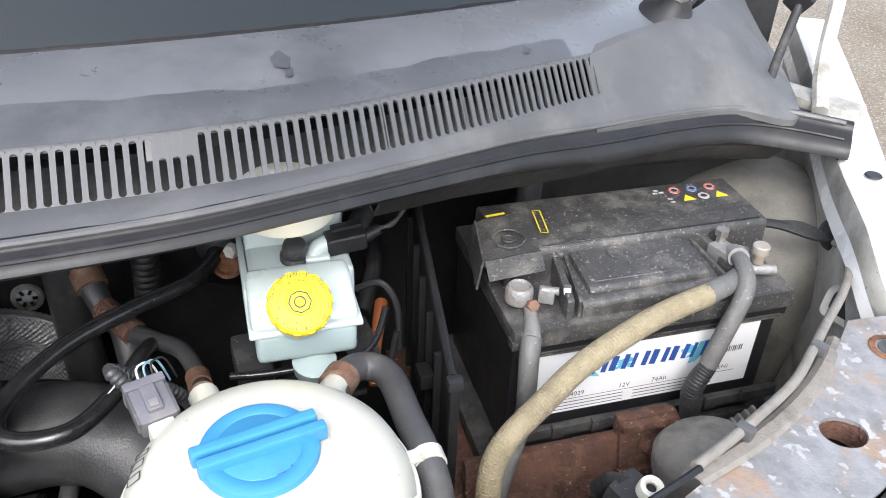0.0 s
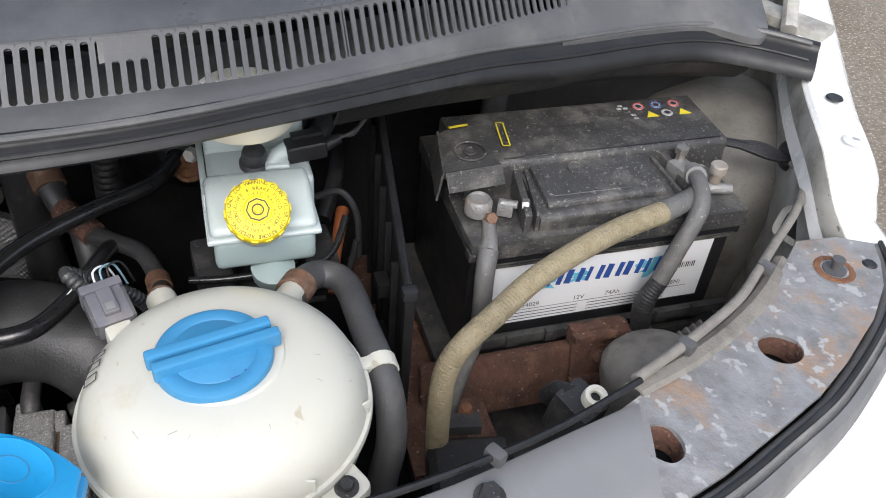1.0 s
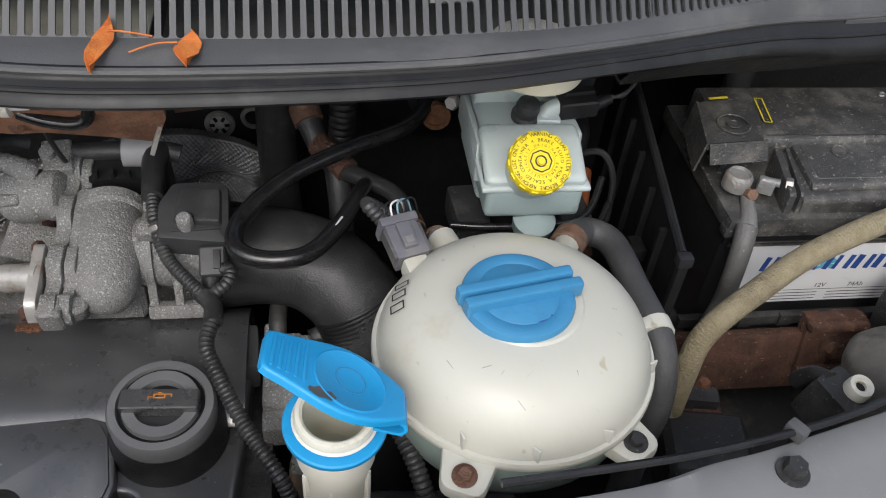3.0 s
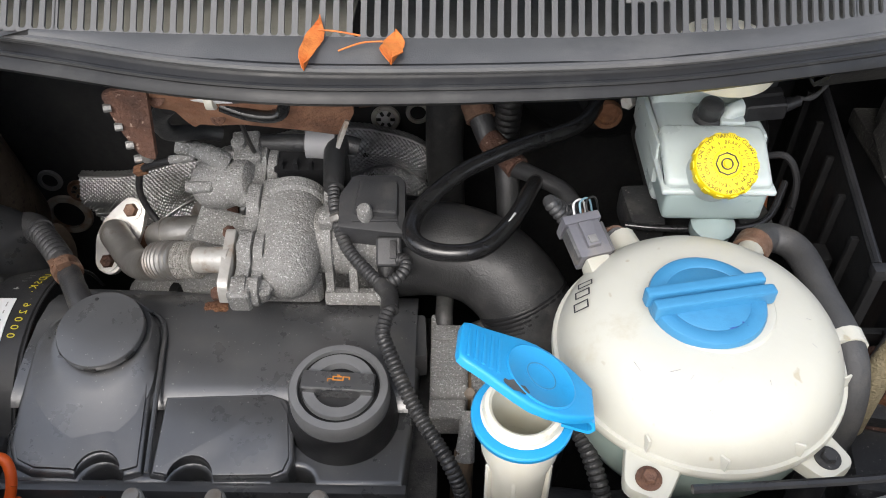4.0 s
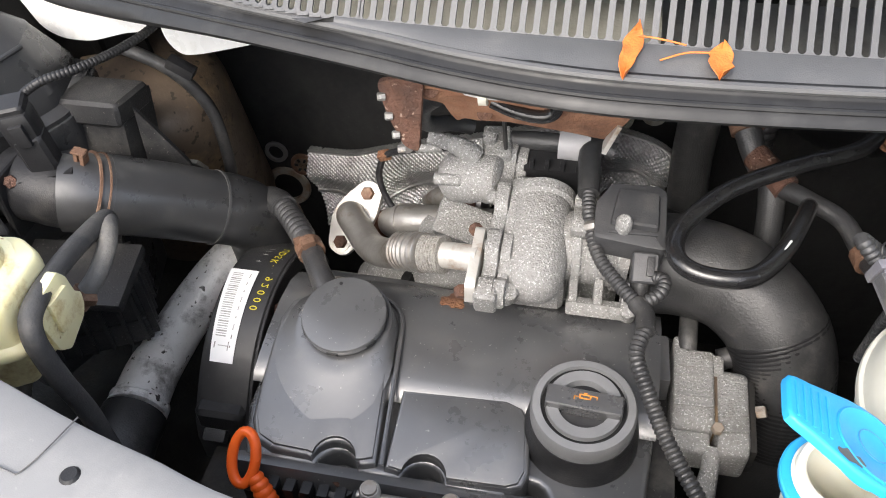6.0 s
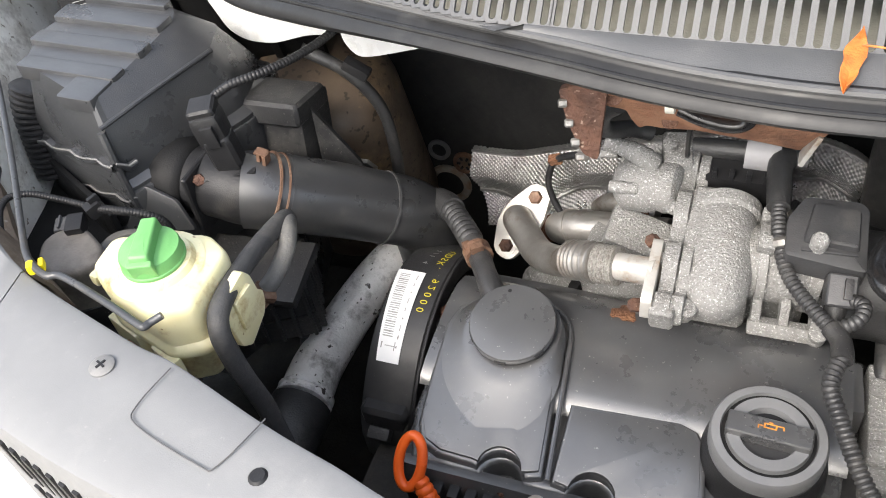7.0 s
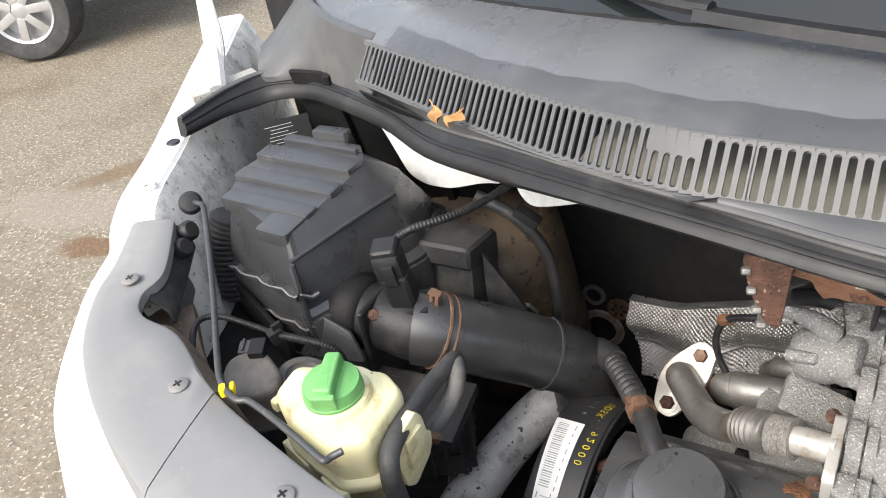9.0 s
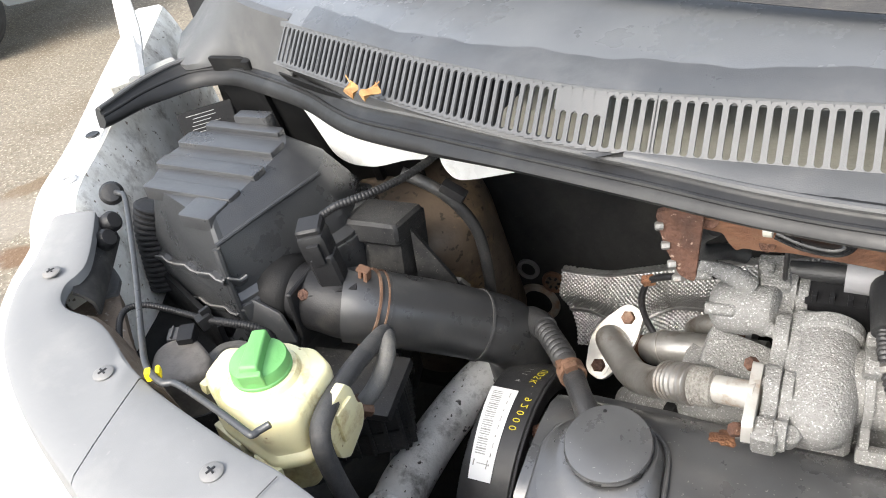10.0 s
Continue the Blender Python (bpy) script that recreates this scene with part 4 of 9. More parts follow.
    rows = [[V(-0.779 + 0.075 * t, 0.30 - 0.11 * t - 0.012 * math.sin(math.pi * t), 1.060), V(-0.774 + 0.075 * t, 0.303 - 0.109 * t, 1.054), V(-0.769 + 0.077 * t, 0.305 - 0.108 * t, 1.044), V(-0.768 + 0.077 * t, 0.305 - 0.108 * t, 1.03)] for t in np.linspace(0, 1, 9)]
    part("web", thicken(loft(B(), rows), 0.003), M_BLACK_DUSTY, b)
    rows = [[P, P + V(0.005, 0.005, -0.006), P + V(0.012, 0.011, -0.026), P + V(0.016, 0.015, -0.055)] for P in [V(-0.705 + 0.135 * t, 0.188 - 0.066 * t, 1.052) for t in np.linspace(0.22, 1, 9)]]
    part("rusty_web", thicken(loft(B(), rows), 0.003), M_BROWN_TAN, b, "brown dirty metal flange")
    for x, y, z in ((-0.752, 0.292, 1.062), (-0.744, 0.272, 1.055)):
        part("buffer", lathe(B(), [(0.011, -0.004), (0.011, 0.004), (0.008, 0.008), (0, 0.009)], frame_of((x, y, z), (0.9, 0.1, 0.5)), 16), M_BLACK, b, "round rubber buffer")


slam()


# ---- battery side ----
def battery():
    b = thing("battery", (0.585, 0.38, 0.87), "black 74 Ah car battery with a dusty lid and white label", "battery")
    part("case", box(B(), pose(0.585, 0.3795, 0.937), 0.266, 0.165, 0.132, 0.004), M_BATTERY, b)
    bm = box(B(), pose(0.588, 0.3795, 1.0095), 0.276, 0.176, 0.017, 0.004)
    part("lid", bm, M_BATT_TOP, b, "dusty black lid")
    part("rear_deck", block(B(), [(0.3565, 1.012), (0.3585, 1.050), (0.362, 1.0535), (0.441, 1.0545), (0.446, 1.05), (0.447, 1.012)], 0.4625, 0.7315, 0.003, 2), M_BATT_TOP, b)
    part("deck_groove", box(B(), pose(0.612, 0.3635, 1.0538), 0.225, 0.0012, 0.0012, 0.0003, 1), M_BATTERY, b)
    part("lid_rim", box(B(), pose(0.588, 0.297, 1.0035), 0.279, 0.012, 0.009, 0.002), M_BATT_TOP, b)
    part("lid_skirt", box(B(), pose(0.588, 0.2965, 0.994), 0.272, 0.006, 0.010, 0.0015), M_BATTERY, b)
    for z in (0.9905, 0.9865):
        part("case_rib", box(B(), pose(0.588, 0.2945, z), 0.262, 0.003, 0.0014, 0.0005), M_BATT_TOP, b)
    # sunk grip panel between two ribbed pockets
    part("plug_panel", block(B(), [(0.2985, 1.012), (0.2995, 1.0300), (0.304, 1.0335), (0.357, 1.041), (0.357, 1.012)], 0.5145, 0.652, 0.003, 2), M_BATT_TOP, b)
    part("panel_top", block(B(), [(0.308, 1.028), (0.3085, 1.0375), (0.312, 1.0405), (0.366, 1.0475), (0.370, 1.028)], 0.524, 0.642, 0.0025, 2), M_BATT_TOP, b)
    part("panel_inset", block(B(), [(0.317, 1.034), (0.3172, 1.0417), (0.361, 1.0475), (0.3612, 1.034)], 0.531, 0.635, 0.0006, 1), M_BATT_TOP, b)
    part("finger_gap", block(B(), [(0.3045, 1.026), (0.3040, 1.0318), (0.3085, 1.0325), (0.3095, 1.026)], 0.540, 0.628, 0.0004, 1), M_DEEP, b, "dark finger gap")
    for x0, x1, lean in ((0.4995, 0.5065, 0.012), (0.510, 0.514, 0.012), (0.6535, 0.6575, -0.010), (0.6665, 0.6745, -0.010)):
        bm = block(B(), [(0.2985, 1.012), (0.3000, 1.036), (0.304, 1.0385), (0.381, 1.0465), (0.383, 1.012)], x0, x1, 0.0015, 2)
        for v in bm.verts:
            v.co.x += lean * (v.co.y - 0.30) / 0.08 * 1.0
        part("rib", bm, M_BATT_TOP, b)
    part("roundel", lathe(B(), [(0.0085, 0), (0.0085, 0.001), (0.007, 0.0014), (0.0065, 0.0006), (0, 0.0006)], frame_of((0.566, 0.349, 1.0460), (0, -0.13, 1)), 24), M_BATT_TOP, b)
    # terminal cover, lifted and out of true
    corners = [(0.4395, 0.3485, 1.0565), (0.4915, 0.3485, 1.0605), (0.5085, 0.4265, 1.0620), (0.4515, 0.4105, 1.0585)]
    rows = []
    for f in np.linspace(0, 1, 7):
        a, c = V(*corners[0]).lerp(V(*corners[3]), f), V(*corners[1]).lerp(V(*corners[2]), f)
        rows.append([a.lerp(c, g) + V(0, 0, 0.0015 * math.sin(3 * f + 4 * g) - 0.0025 * (abs(2 * g - 1) ** 6) - (0.0035 if f == 0 else 0)) for g in np.linspace(0, 1, 9)])
    cv = part("terminal_cover", thicken(loft(B(), rows), 0.0022), M_BATT_TOP, b, "hinged black terminal cover, lifted askew")
    rows = [[V(*corners[0]).lerp(V(*corners[1]), g) + V(0.001 * k, -0.0020 * k, -0.006 * k) for g in np.linspace(0, 1, 7)] for k in range(4)]
    part("cover_skirt", thicken(loft(B(), rows), 0.002), M_BATT_TOP, cv)
    rows = [[V(*corners[0]).lerp(V(*corners[3]), g) + V(-0.0015 * k, 0.0, -0.010 * k) for g in np.linspace(0, 1, 7)] for k in range(4)]
    part("cover_side", thicken(loft(B(), rows), 0.002), M_BATT_TOP, cv)
    cr = frame_of((0.4690, 0.3705, 1.0615), (-0.04, -0.03, 1))
    part("cover_ring", lathe(B(), [(0.0130, 0), (0.0136, 0.0012), (0.0146, 0.0012), (0.0152, 0)], cr, 32), M_BATT_TOP, cv)
    part("cover_stud", lathe(B(), [(0.0065, 0), (0.0060, 0.0012), (0.0040, 0.0012), (0.0035, 0.0004), (0, 0.0004)], cr, 20), M_BATT_TOP, cv)
    # yellow warning frame and mark
    bm = B()
    ym = pose(0.5115, 0.4005, 1.0557, 0, 0, -9)
    for x, y, w, h in ((-0.0035, 0, 0.0014, 0.040), (0.0035, 0, 0.0014, 0.040), (0, 0.0195, 0.0080, 0.0014), (0, -0.0195, 0.0080, 0.0014)):
        bar(bm, ym, x, y, w, h)
    part("warning_frame", bm, M_INK_YELLOW, b, "yellow warning frame", smooth=False)
    m = pose(0, 0, 1.0555)
    part("yellow_corner", bar(B(), pose(0.4700, 0.4110, 1.0620, 2, 2, 10), 0, 0, 0.020, 0.0035), M_INK_YELLOW, b, "yellow mark", smooth=False)
    # hazard marks on the rear deck
    def disc(x, y, r, ma, label):
        part("symbol", lathe(B(), [(0, 0.0004), (r, 0.0004), (r * 1.02, 0)], frame_of((x, y, 1.0542), (0, 0, 1)), 18), ma, b, label)
        part("symbol_core", lathe(B(), [(0, 0.0002), (r * 0.55, 0.0003)], frame_of((x, y, 1.0546), (0, 0, 1)), 10), M_INK, b)
    for x, ma in ((0.667, M_INK_RED), (0.687, M_INK_BLUE), (0.707, M_INK_RED)):
        disc(x, 0.4275, 0.0058, M_PRINT, "small round hazard symbol")
        part("symbol_ring", lathe(B(), [(0.0046, 0.0004), (0.0056, 0.0006), (0.0059, 0)], frame_of((x, 0.4275, 1.0546), (0, 0, 1)), 18), ma, b)
    disc(0.692, 0.412, 0.0058, M_PRINT, "small round hazard symbol")
    for x in (0.674, 0.710):
        bm = B()
        bm.faces.new([bm.verts.new((x + dx, 0.4115 + dy, 1.0546)) for dx, dy in ((-0.0072, -0.0052), (0.0072, -0.0052), (0, 0.0062))])
        part("triangle", bm, M_INK_YELLOW, b, "yellow warning triangle", smooth=False)
    bm = B()
    for x, y in ((0.648, 0.431), (0.652, 0.426), (0.645, 0.426), (0.655, 0.413), (0.655, 0.407)):
        bar(bm, m, x, y, 0.005, 0.0035, -0.001)
    part("small_print", bm, M_PRINT, b, smooth=False)
    # label on the front, wrapped to the case
    lab = part("label", box(B(), pose(0.5855, 0.2962, 0.9475, 90), 0.232, 0.074, 0.0012, 0.0004, 1), M_LABEL, b, "white paper label with dark blue strokes")
    f = pose(0.5855, 0.2952, 0.9475, 90)
    for k, (x, w) in enumerate(((-0.060, 0.020), (-0.022, 0.013), (0.056, 0.024))):
        bm, pts = B(), []
        for i in range(22):
            r = w * (0.62 + 0.38 * math.sin(i * 2.4 + 5 * k) * math.cos(i * 1.3))
            pts.append((x + r * 1.15 * math.cos(i * math.pi / 11), 0.012 + 0.75 * r * math.sin(i * math.pi / 11)))
        bm.faces.new([bm.verts.new(f @ V(u, v, 0.0001)) for u, v in pts])
        part("splash", bm, M_INK_CYAN, lab, "pale blue splash", smooth=False)
    for i in range(8):
        bm = B()
        x = -0.078 + i * 0.0205
        for u, w in ((-0.0048, 0.0052), (0.0040, 0.0066 if i % 3 else 0.0040)):
            bar(bm, f @ pose(x + u, 0.014, 0.0003, 0, 0, -11), 0, 0, w, 0.0175)
        part("wordmark_shape", bm, M_INK_BLUE, lab, "dark blue wordmark block", smooth=False)
    bm = B()
    write(bm, "650/54029", 0.0072, f @ pose(-0.074, -0.0155, 0.0004))
    write(bm, "12V", 0.0075, f @ pose(-0.018, -0.0155, 0.0004))
    write(bm, "74Ah", 0.0075, f @ pose(0.018, -0.0155, 0.0004))
    write(bm, "650A(EN)", 0.0070, f @ pose(0.078, -0.0145, 0.0004))
    for r in range(3):
        for x in (-0.06, 0.035):
            bar(bm, f, x, -0.0245 - 0.004 * r, 0.085, 0.0009, 0.0004)
    bar(bm, f, 0.0, -0.0205, 0.2, 0.0006, 0.0004)
    for i in range(9):
        bar(bm, f, 0.084 + i * 0.0022, 0.0075, 0.0012 if i % 3 else 0.0006, 0.007, 0.0004)
    part("print", bm, M_INK, lab, "small black print", smooth=False)
    # posts and clamps
    def post(x, y, bolt_dx, z):
        t = part("terminal", lathe(B(), [(0.0125, 0), (0.0125, 0.011), (0.0115, 0.013), (0.0105, 0.0145), (0.0098, 0.0150), (0.0090, 0.0120), (0, 0.0125)], frame_of((x, y, z - 0.012), (0, 0, 1)), 20), M_LEAD, b, "dull lead post in its clamp")
        return t
    t = post(0.4675, 0.3315, 0.03, 1.035)
    part("clamp_gap", box(B(), pose(0.490, 0.323, 1.030, 0, 0, -28), 0.014, 0.012, 0.012, 0.002), M_LEAD, t)
    part("clamp_bolt", tube(B(), [(0.486, 0.325, 1.034), (0.499, 0.318, 1.036)], 0.0038, 10), M_LEAD, t)
    part("bolt_head", hexagon(B(), frame_of((0.503, 0.316, 1.037), (0.85, -0.45, 0.2)), 0.0055, 0.006), M_STEEL, t)
    t = post(0.693, 0.338, -0.03, 1.033)
    part("clamp_block", box(B(), pose(0.672, 0.334, 1.035, 0, 0, 15), 0.02, 0.028, 0.022, 0.004), M_LEAD, t)
    part("stud", lathe(B(), [(0.0045, 0), (0.0045, 0.014), (0.0065, 0.015), (0.0065, 0.021), (0, 0.022)], frame_of((0.672, 0.345, 1.038), (0, 0, 1)), 6), M_STEEL, t)
    part("copper_stud", lathe(B(), [(0.0055, 0), (0.0055, 0.010), (0.0080, 0.0105), (0.0080, 0.018), (0.0070, 0.0192), (0, 0.0192)], frame_of((0.697, 0.318, 1.036), (0, 0, 1)), 16), M_TAN, t, "corroded round stud")
    part("clamp_bolt", tube(B(), [(0.688, 0.318, 1.03), (0.714, 0.313, 1.028)], 0.0055, 10), M_LEAD, t)


battery()


def battery_cables():
    c = thing("positive_cable", (0.40, 0.2, 0.88), "thick battery cable in a beige woven sleeve", "cable")
    part("sleeve", tube(B(), [(0.622, 0.281, 1.038), (0.58, 0.268, 1.039), (0.539, 0.255, 1.035), (0.489, 0.240, 1.021), (0.452, 0.225, 1.003), (0.419, 0.210, 0.988), (0.405, 0.205, 0.965), (0.401, 0.200, 0.928), (0.403, 0.200, 0.861)], 0.0102, 14, corr=0.0004, pitch=0.003), M_BEIGE, c)
    part("tape", tube(B(), [(0.677, 0.306, 1.036), (0.65, 0.293, 1.036), (0.62, 0.281, 1.038)], [0.0090, 0.0096, 0.0106], 14), M_GREY_TAPE, c, "grey taped end")
    c = thing("fuse_cable", (0.63, 0.27, 0.90), "grey taped battery cable with a dark woven end", "cable")
    part("sleeve", tube(B(), [(0.672, 0.315, 1.047), (0.668, 0.298, 1.046), (0.660, 0.28, 1.035), (0.642, 0.27, 1.0), (0.629, 0.265, 0.967)], [0.0070, 0.0078, 0.0084, 0.0084, 0.0084], 12), M_GREY_TAPE, c)
    part("woven_end", tube(B(), [(0.630, 0.265, 0.969), (0.619, 0.263, 0.947), (0.622, 0.264, 0.92), (0.633, 0.27, 0.875)], [0.0086, 0.0100, 0.0095, 0.009], 14, corr=0.0005, pitch=0.003), M_BLACK_DUSTY, c, "dark woven end")
    part("lug", tube(B(), [(0.678, 0.33, 1.04), (0.673, 0.315, 1.046)], 0.010, 12), M_GREY, c)
    c = thing("earth_cable", (0.45, 0.26, 0.92), "grey taped earth cable below the negative post", "cable")
    part("lug", tube(B(), [(0.475, 0.322, 1.024), (0.472, 0.312, 1.02), (0.468, 0.298, 1.017), (0.463, 0.286, 1.013)], [0.0065, 0.0060, 0.0072, 0.0090], 12), M_LEAD, c, "corroded cable lug")
    part("rust_bolt", hexagon(B(), frame_of((0.474, 0.318, 1.024), (0, -0.7, 0.6)), 0.006, 0.008), M_CLAMP, c)
    part("sleeve", tube(B(), [(0.464, 0.288, 1.014), (0.458, 0.275, 1.0), (0.457, 0.27, 0.97), (0.456, 0.268, 0.94), (0.436, 0.25, 0.9), (0.42, 0.235, 0.86)], [0.0092, 0.0088, 0.0086, 0.0086, 0.0086, 0.0086], 12), M_GREY_TAPE, c)


battery_cables()


def battery_tray():
    t = thing("battery_tray", (0.585, 0.36, 0.86), "black battery tray held by a rusty clamp bar", "battery tray")
    part("base", box(B(), pose(0.585, 0.384, 0.862), 0.31, 0.185, 0.016, 0.003), M_BLACK_DUSTY, t)
    part("front_lip", box(B(), pose(0.585, 0.289, 0.896), 0.30, 0.008, 0.012, 0.002), M_BLACK_DUSTY, t)
    for i in range(7):
        part("lip_tab", box(B(), pose(0.46 + 0.04 * i, 0.285, 0.898), 0.012, 0.006, 0.014, 0.0015), M_BLACK_DUSTY, t)
    bm = box(B(), pose(0.530, 0.272, 0.856, -14), 0.245, 0.012, 0.064, 0.003)
    part("clamp_bar", bm, M_DARK_RUST, t, "heavily rusted steel bar")
    br = part("clamp_plate", box(B(), pose(0.588, 0.274, 0.874, -14), 0.060, 0.016, 0.066, 0.004), M_DARK_RUST, t, "rusted pressed clamp plate")
    part("clamp_ridge", box(B(), pose(0.588, 0.270, 0.902, -14), 0.062, 0.012, 0.008, 0.003), M_DARK_RUST, br)
    part("clamp_ridge", box(B(), pose(0.588, 0.260, 0.852, -14), 0.062, 0.012, 0.008, 0.003), M_DARK_RUST, br)
    part("clamp_bolt", hexagon(B(), frame_of((0.588, 0.265, 0.876), (0, -1, 0.3)), 0.0085, 0.01), M_DARK_RUST, br)
    part("washer", lathe(B(), [(0.013, 0), (0.013, 0.002), (0, 0.003)], frame_of((0.588, 0.2655, 0.876), (0, -1, 0.3)), 20), M_DARK_RUST, br)
    bm = box(B(), pose(0.6, 0.25, 0.74), 0.40, 0.2, 0.014, 0.003)
    solid("shelf_panel", bm, M_GREY_DARK, "dull dark floor panel under the battery", "panel")
    f = thing("tray_floor", (0.42, 0.3, 0.8), "rusty steel floor beside the battery", "panel")
    part("sheet", box(B(), pose(0.425, 0.34, 0.845, 0, 0, 0), 0.085, 0.3, 0.008, 0.002), M_DARK_RUST, f)


battery_tray()


def divider():
    d = thing("divider_wall", (0.39, 0.35, 0.8), "black plastic partition between coolant tank and battery", "partition")
    th = 0.005
    side = [(0.222, 1.046), (0.226, 1.05), (0.50, 1.055), (0.52, 1.05), (0.52, 0.7), (0.20, 0.7)]
    bm = prism(B(), side, -th / 2, th / 2, Matrix.Translation((0.343, 0, 0)) @ Matrix(((0.14, 0, 1, 0), (1, 0, 0, 0), (0, 1, 0, 0), (0, 0, 0, 1))) @ Matrix.Translation((0, 0, 0)), 0)
    part("wall", bm, M_DEEP, d, smooth=False)
    part("top_edge", tube(B(), [(0.343 + 0.14 * 0.224, 0.224, 1.047), (0.343 + 0.14 * 0.5, 0.5, 1.055)], 0.0035, 8), M_BLACK, d)
    part("front_edge", box(B(), pose(0.343 + 0.14 * 0.222, 0.218, 0.87), 0.008, 0.007, 0.36, 0.002), M_DEEP, d)
    part("corner_cap", box(B(), pose(0.343 + 0.14 * 0.222, 0.218, 1.046), 0.012, 0.010, 0.010, 0.003), M_BLACK, d)
    for i in range(5):
        y = 0.26 + i * 0.05
        part("rib", box(B(), pose(0.337 + 0.14 * y, y, 0.90), 0.006, 0.004, 0.28, 0.001), M_DEEP, d)
    for z in (0.99, 0.93):
        part("clip", box(B(), pose(0.331 + 0.14 * 0.29, 0.29, z), 0.012, 0.02, 0.014, 0.002), M_DEEP, d)
    # black box behind
    part("rear_flap", box(B(), pose(0.455, 0.50, 1.07, 12, 0, 4), 0.08, 0.006, 0.05, 0.002), M_DEEP, d)


divider()


def coolant_tank():
    t = thing("coolant_tank", (0.234, 0.156, 0.95), "cream spherical coolant expansion tank with a blue cap", "coolant tank")
    tilt = V(0, 0, 1)
    R = 0.0931
    m = frame_of((0.2341, 0.1557, 1.0312), tilt, (0, 1, 0)) @ Matrix.Diagonal((R, R, 0.90, 1))
    dome = [(1.0, 0.0), (0.995, 0.0045), (0.985, 0.009), (0.968, 0.015), (0.945, 0.021), (0.915, 0.027), (0.875, 0.0325), (0.825, 0.038), (0.765, 0.0428), (0.69, 0.0468), (0.60, 0.0495), (0.50, 0.0508), (0.43, 0.0512), (0.415, 0.053), (0, 0.053)]
    part("upper_shell", lathe(B(), dome, m, 80), M_TANK, t)
    part("seam", lathe(B(), [(0.99, -0.0045), (1.022, -0.004), (1.030, -0.001), (1.030, 0.0015), (1.022, 0.004), (0.99, 0.0045)], m, 80), M_TANK, t, "moulded flange seam")
    low = [(1.0, -0.002), (0.985, -0.02), (0.93, -0.045), (0.80, -0.07), (0.55, -0.088), (0, -0.093)]
    part("lower_shell", lathe(B(), low, m, 56), M_TANK_LOW, t, "green-tinted lower shell with coolant")
    # small upright ribs on the flange
    for a in (-121, -93, -63, -20):
        p = m @ V(0.985 * math.cos(radians(a)), 0.985 * math.sin(radians(a)), 0.009)
        part("rib", box(B(), frame_of(p, tilt) @ pose(0, 0, 0, 0, 0, a), 0.006, 0.0016, 0.014, 0.0006), M_TANK, t)
    # screw cap with a double bar grip
    cm = frame_of((0.2302, 0.1545, 1.0755), V(0, -0.03, 1), (0, 1, 0)) @ Matrix.Diagonal((0.885, 0.885, 0.8, 1))
    part("collar", lathe(B(), [(0.0435, -0.006), (0.0435, 0.0), (0.042, 0.001), (0.04, 0.001)], cm, 48), M_TANK, t)
    cap = part("cap", lathe(B(), [(0.0405, -0.002), (0.0415, 0.0), (0.0415, 0.008), (0.0405, 0.0105), (0.038, 0.0118), (0.0305, 0.0120), (0.0295, 0.0112), (0.0285, 0.0120), (0, 0.0120)], cm, 56), M_BLUE_CAP, t, "round blue screw cap")
    x_dir = V(0.980, 0.195, 0.0).normalized()
    z_dir = (cm.to_3x3() @ V(0, 0, 1)).normalized()
    y_dir = z_dir.cross(x_dir).normalized()
    gm = Matrix.Translation(cm @ V(0, 0, 0.013)) @ Matrix((y_dir.cross(z_dir), y_dir, z_dir)).transposed().to_4x4()
    part("grip", box(B(), gm @ pose(-0.001, 0.0052, 0.0012), 0.078, 0.0078, 0.012, 0.0028, 4), M_BLUE_CAP, cap)
    part("grip", box(B(), gm @ pose(0.0015, -0.0052, 0.0005), 0.079, 0.0078, 0.012, 0.0028, 4), M_BLUE_CAP, cap)
    part("grip_web", box(B(), gm @ pose(0, 0, -0.0015), 0.074, 0.008, 0.008, 0.0015), M_BLUE_CAP, cap)
    bm = B()
    for (x0, y0), (x1, y1) in (((0.003, -0.0255), (0.015, -0.0255)), ((0.015, -0.0255), (0.009, -0.0165)), ((0.009, -0.0165), (0.003, -0.0255))):
        tube(bm, [gm @ V(x0, y0, -0.0016), gm @ V(x1, y1, -0.0016)], 0.0008, 6)
    part("warning_mark", bm, M_INK_BLUE, cap, "faint raised triangle")
    # feet with bolts
    for x, y, z, turn in ((0.1865, 0.0585, 1.0285, -20), (0.298, 0.0768, 1.024, 36)):
        foot = part("foot", prism(B(), round_outline([(-0.022, 0.045), (-0.013, -0.010), (0.013, -0.012), (0.023, 0.045)], 0.008), -0.006, 0.003, pose(x, y, z, 0, 0, turn), 0.003), M_TANK, t)
        part("bolt", hexagon(B(), frame_of((x, y, z + 0.0035), (0, -0.1, 1)), 0.0048, 0.005), M_DARK_RUST if x < 0.25 else M_BLACK_DUSTY, foot, "dark bolt head")
        part("washer", lathe(B(), [(0.0078, 0), (0.0078, 0.0015), (0, 0.002)], frame_of((x, y, z + 0.003), (0, -0.1, 1)), 20), M_DARK_RUST if x < 0.25 else M_BLACK_DUSTY, foot)
    # outlined characters moulded on its side, too worn to read
    for a, w in ((159, 0.0045), (165.5, 0.006), (173.5, 0.0065)):
        p = m @ V(0.85 * math.cos(radians(a)), 0.85 * math.sin(radians(a)), 0.0358)
        o = V(0.62 * math.cos(radians(a)), 0.62 * math.sin(radians(a)), 0.78).normalized()
        fm = frame_of(p + o * 0.0012, o, (0, 1, 0)) @ pose(0, 0, 0, 0, 0, 90)
        bm = B()
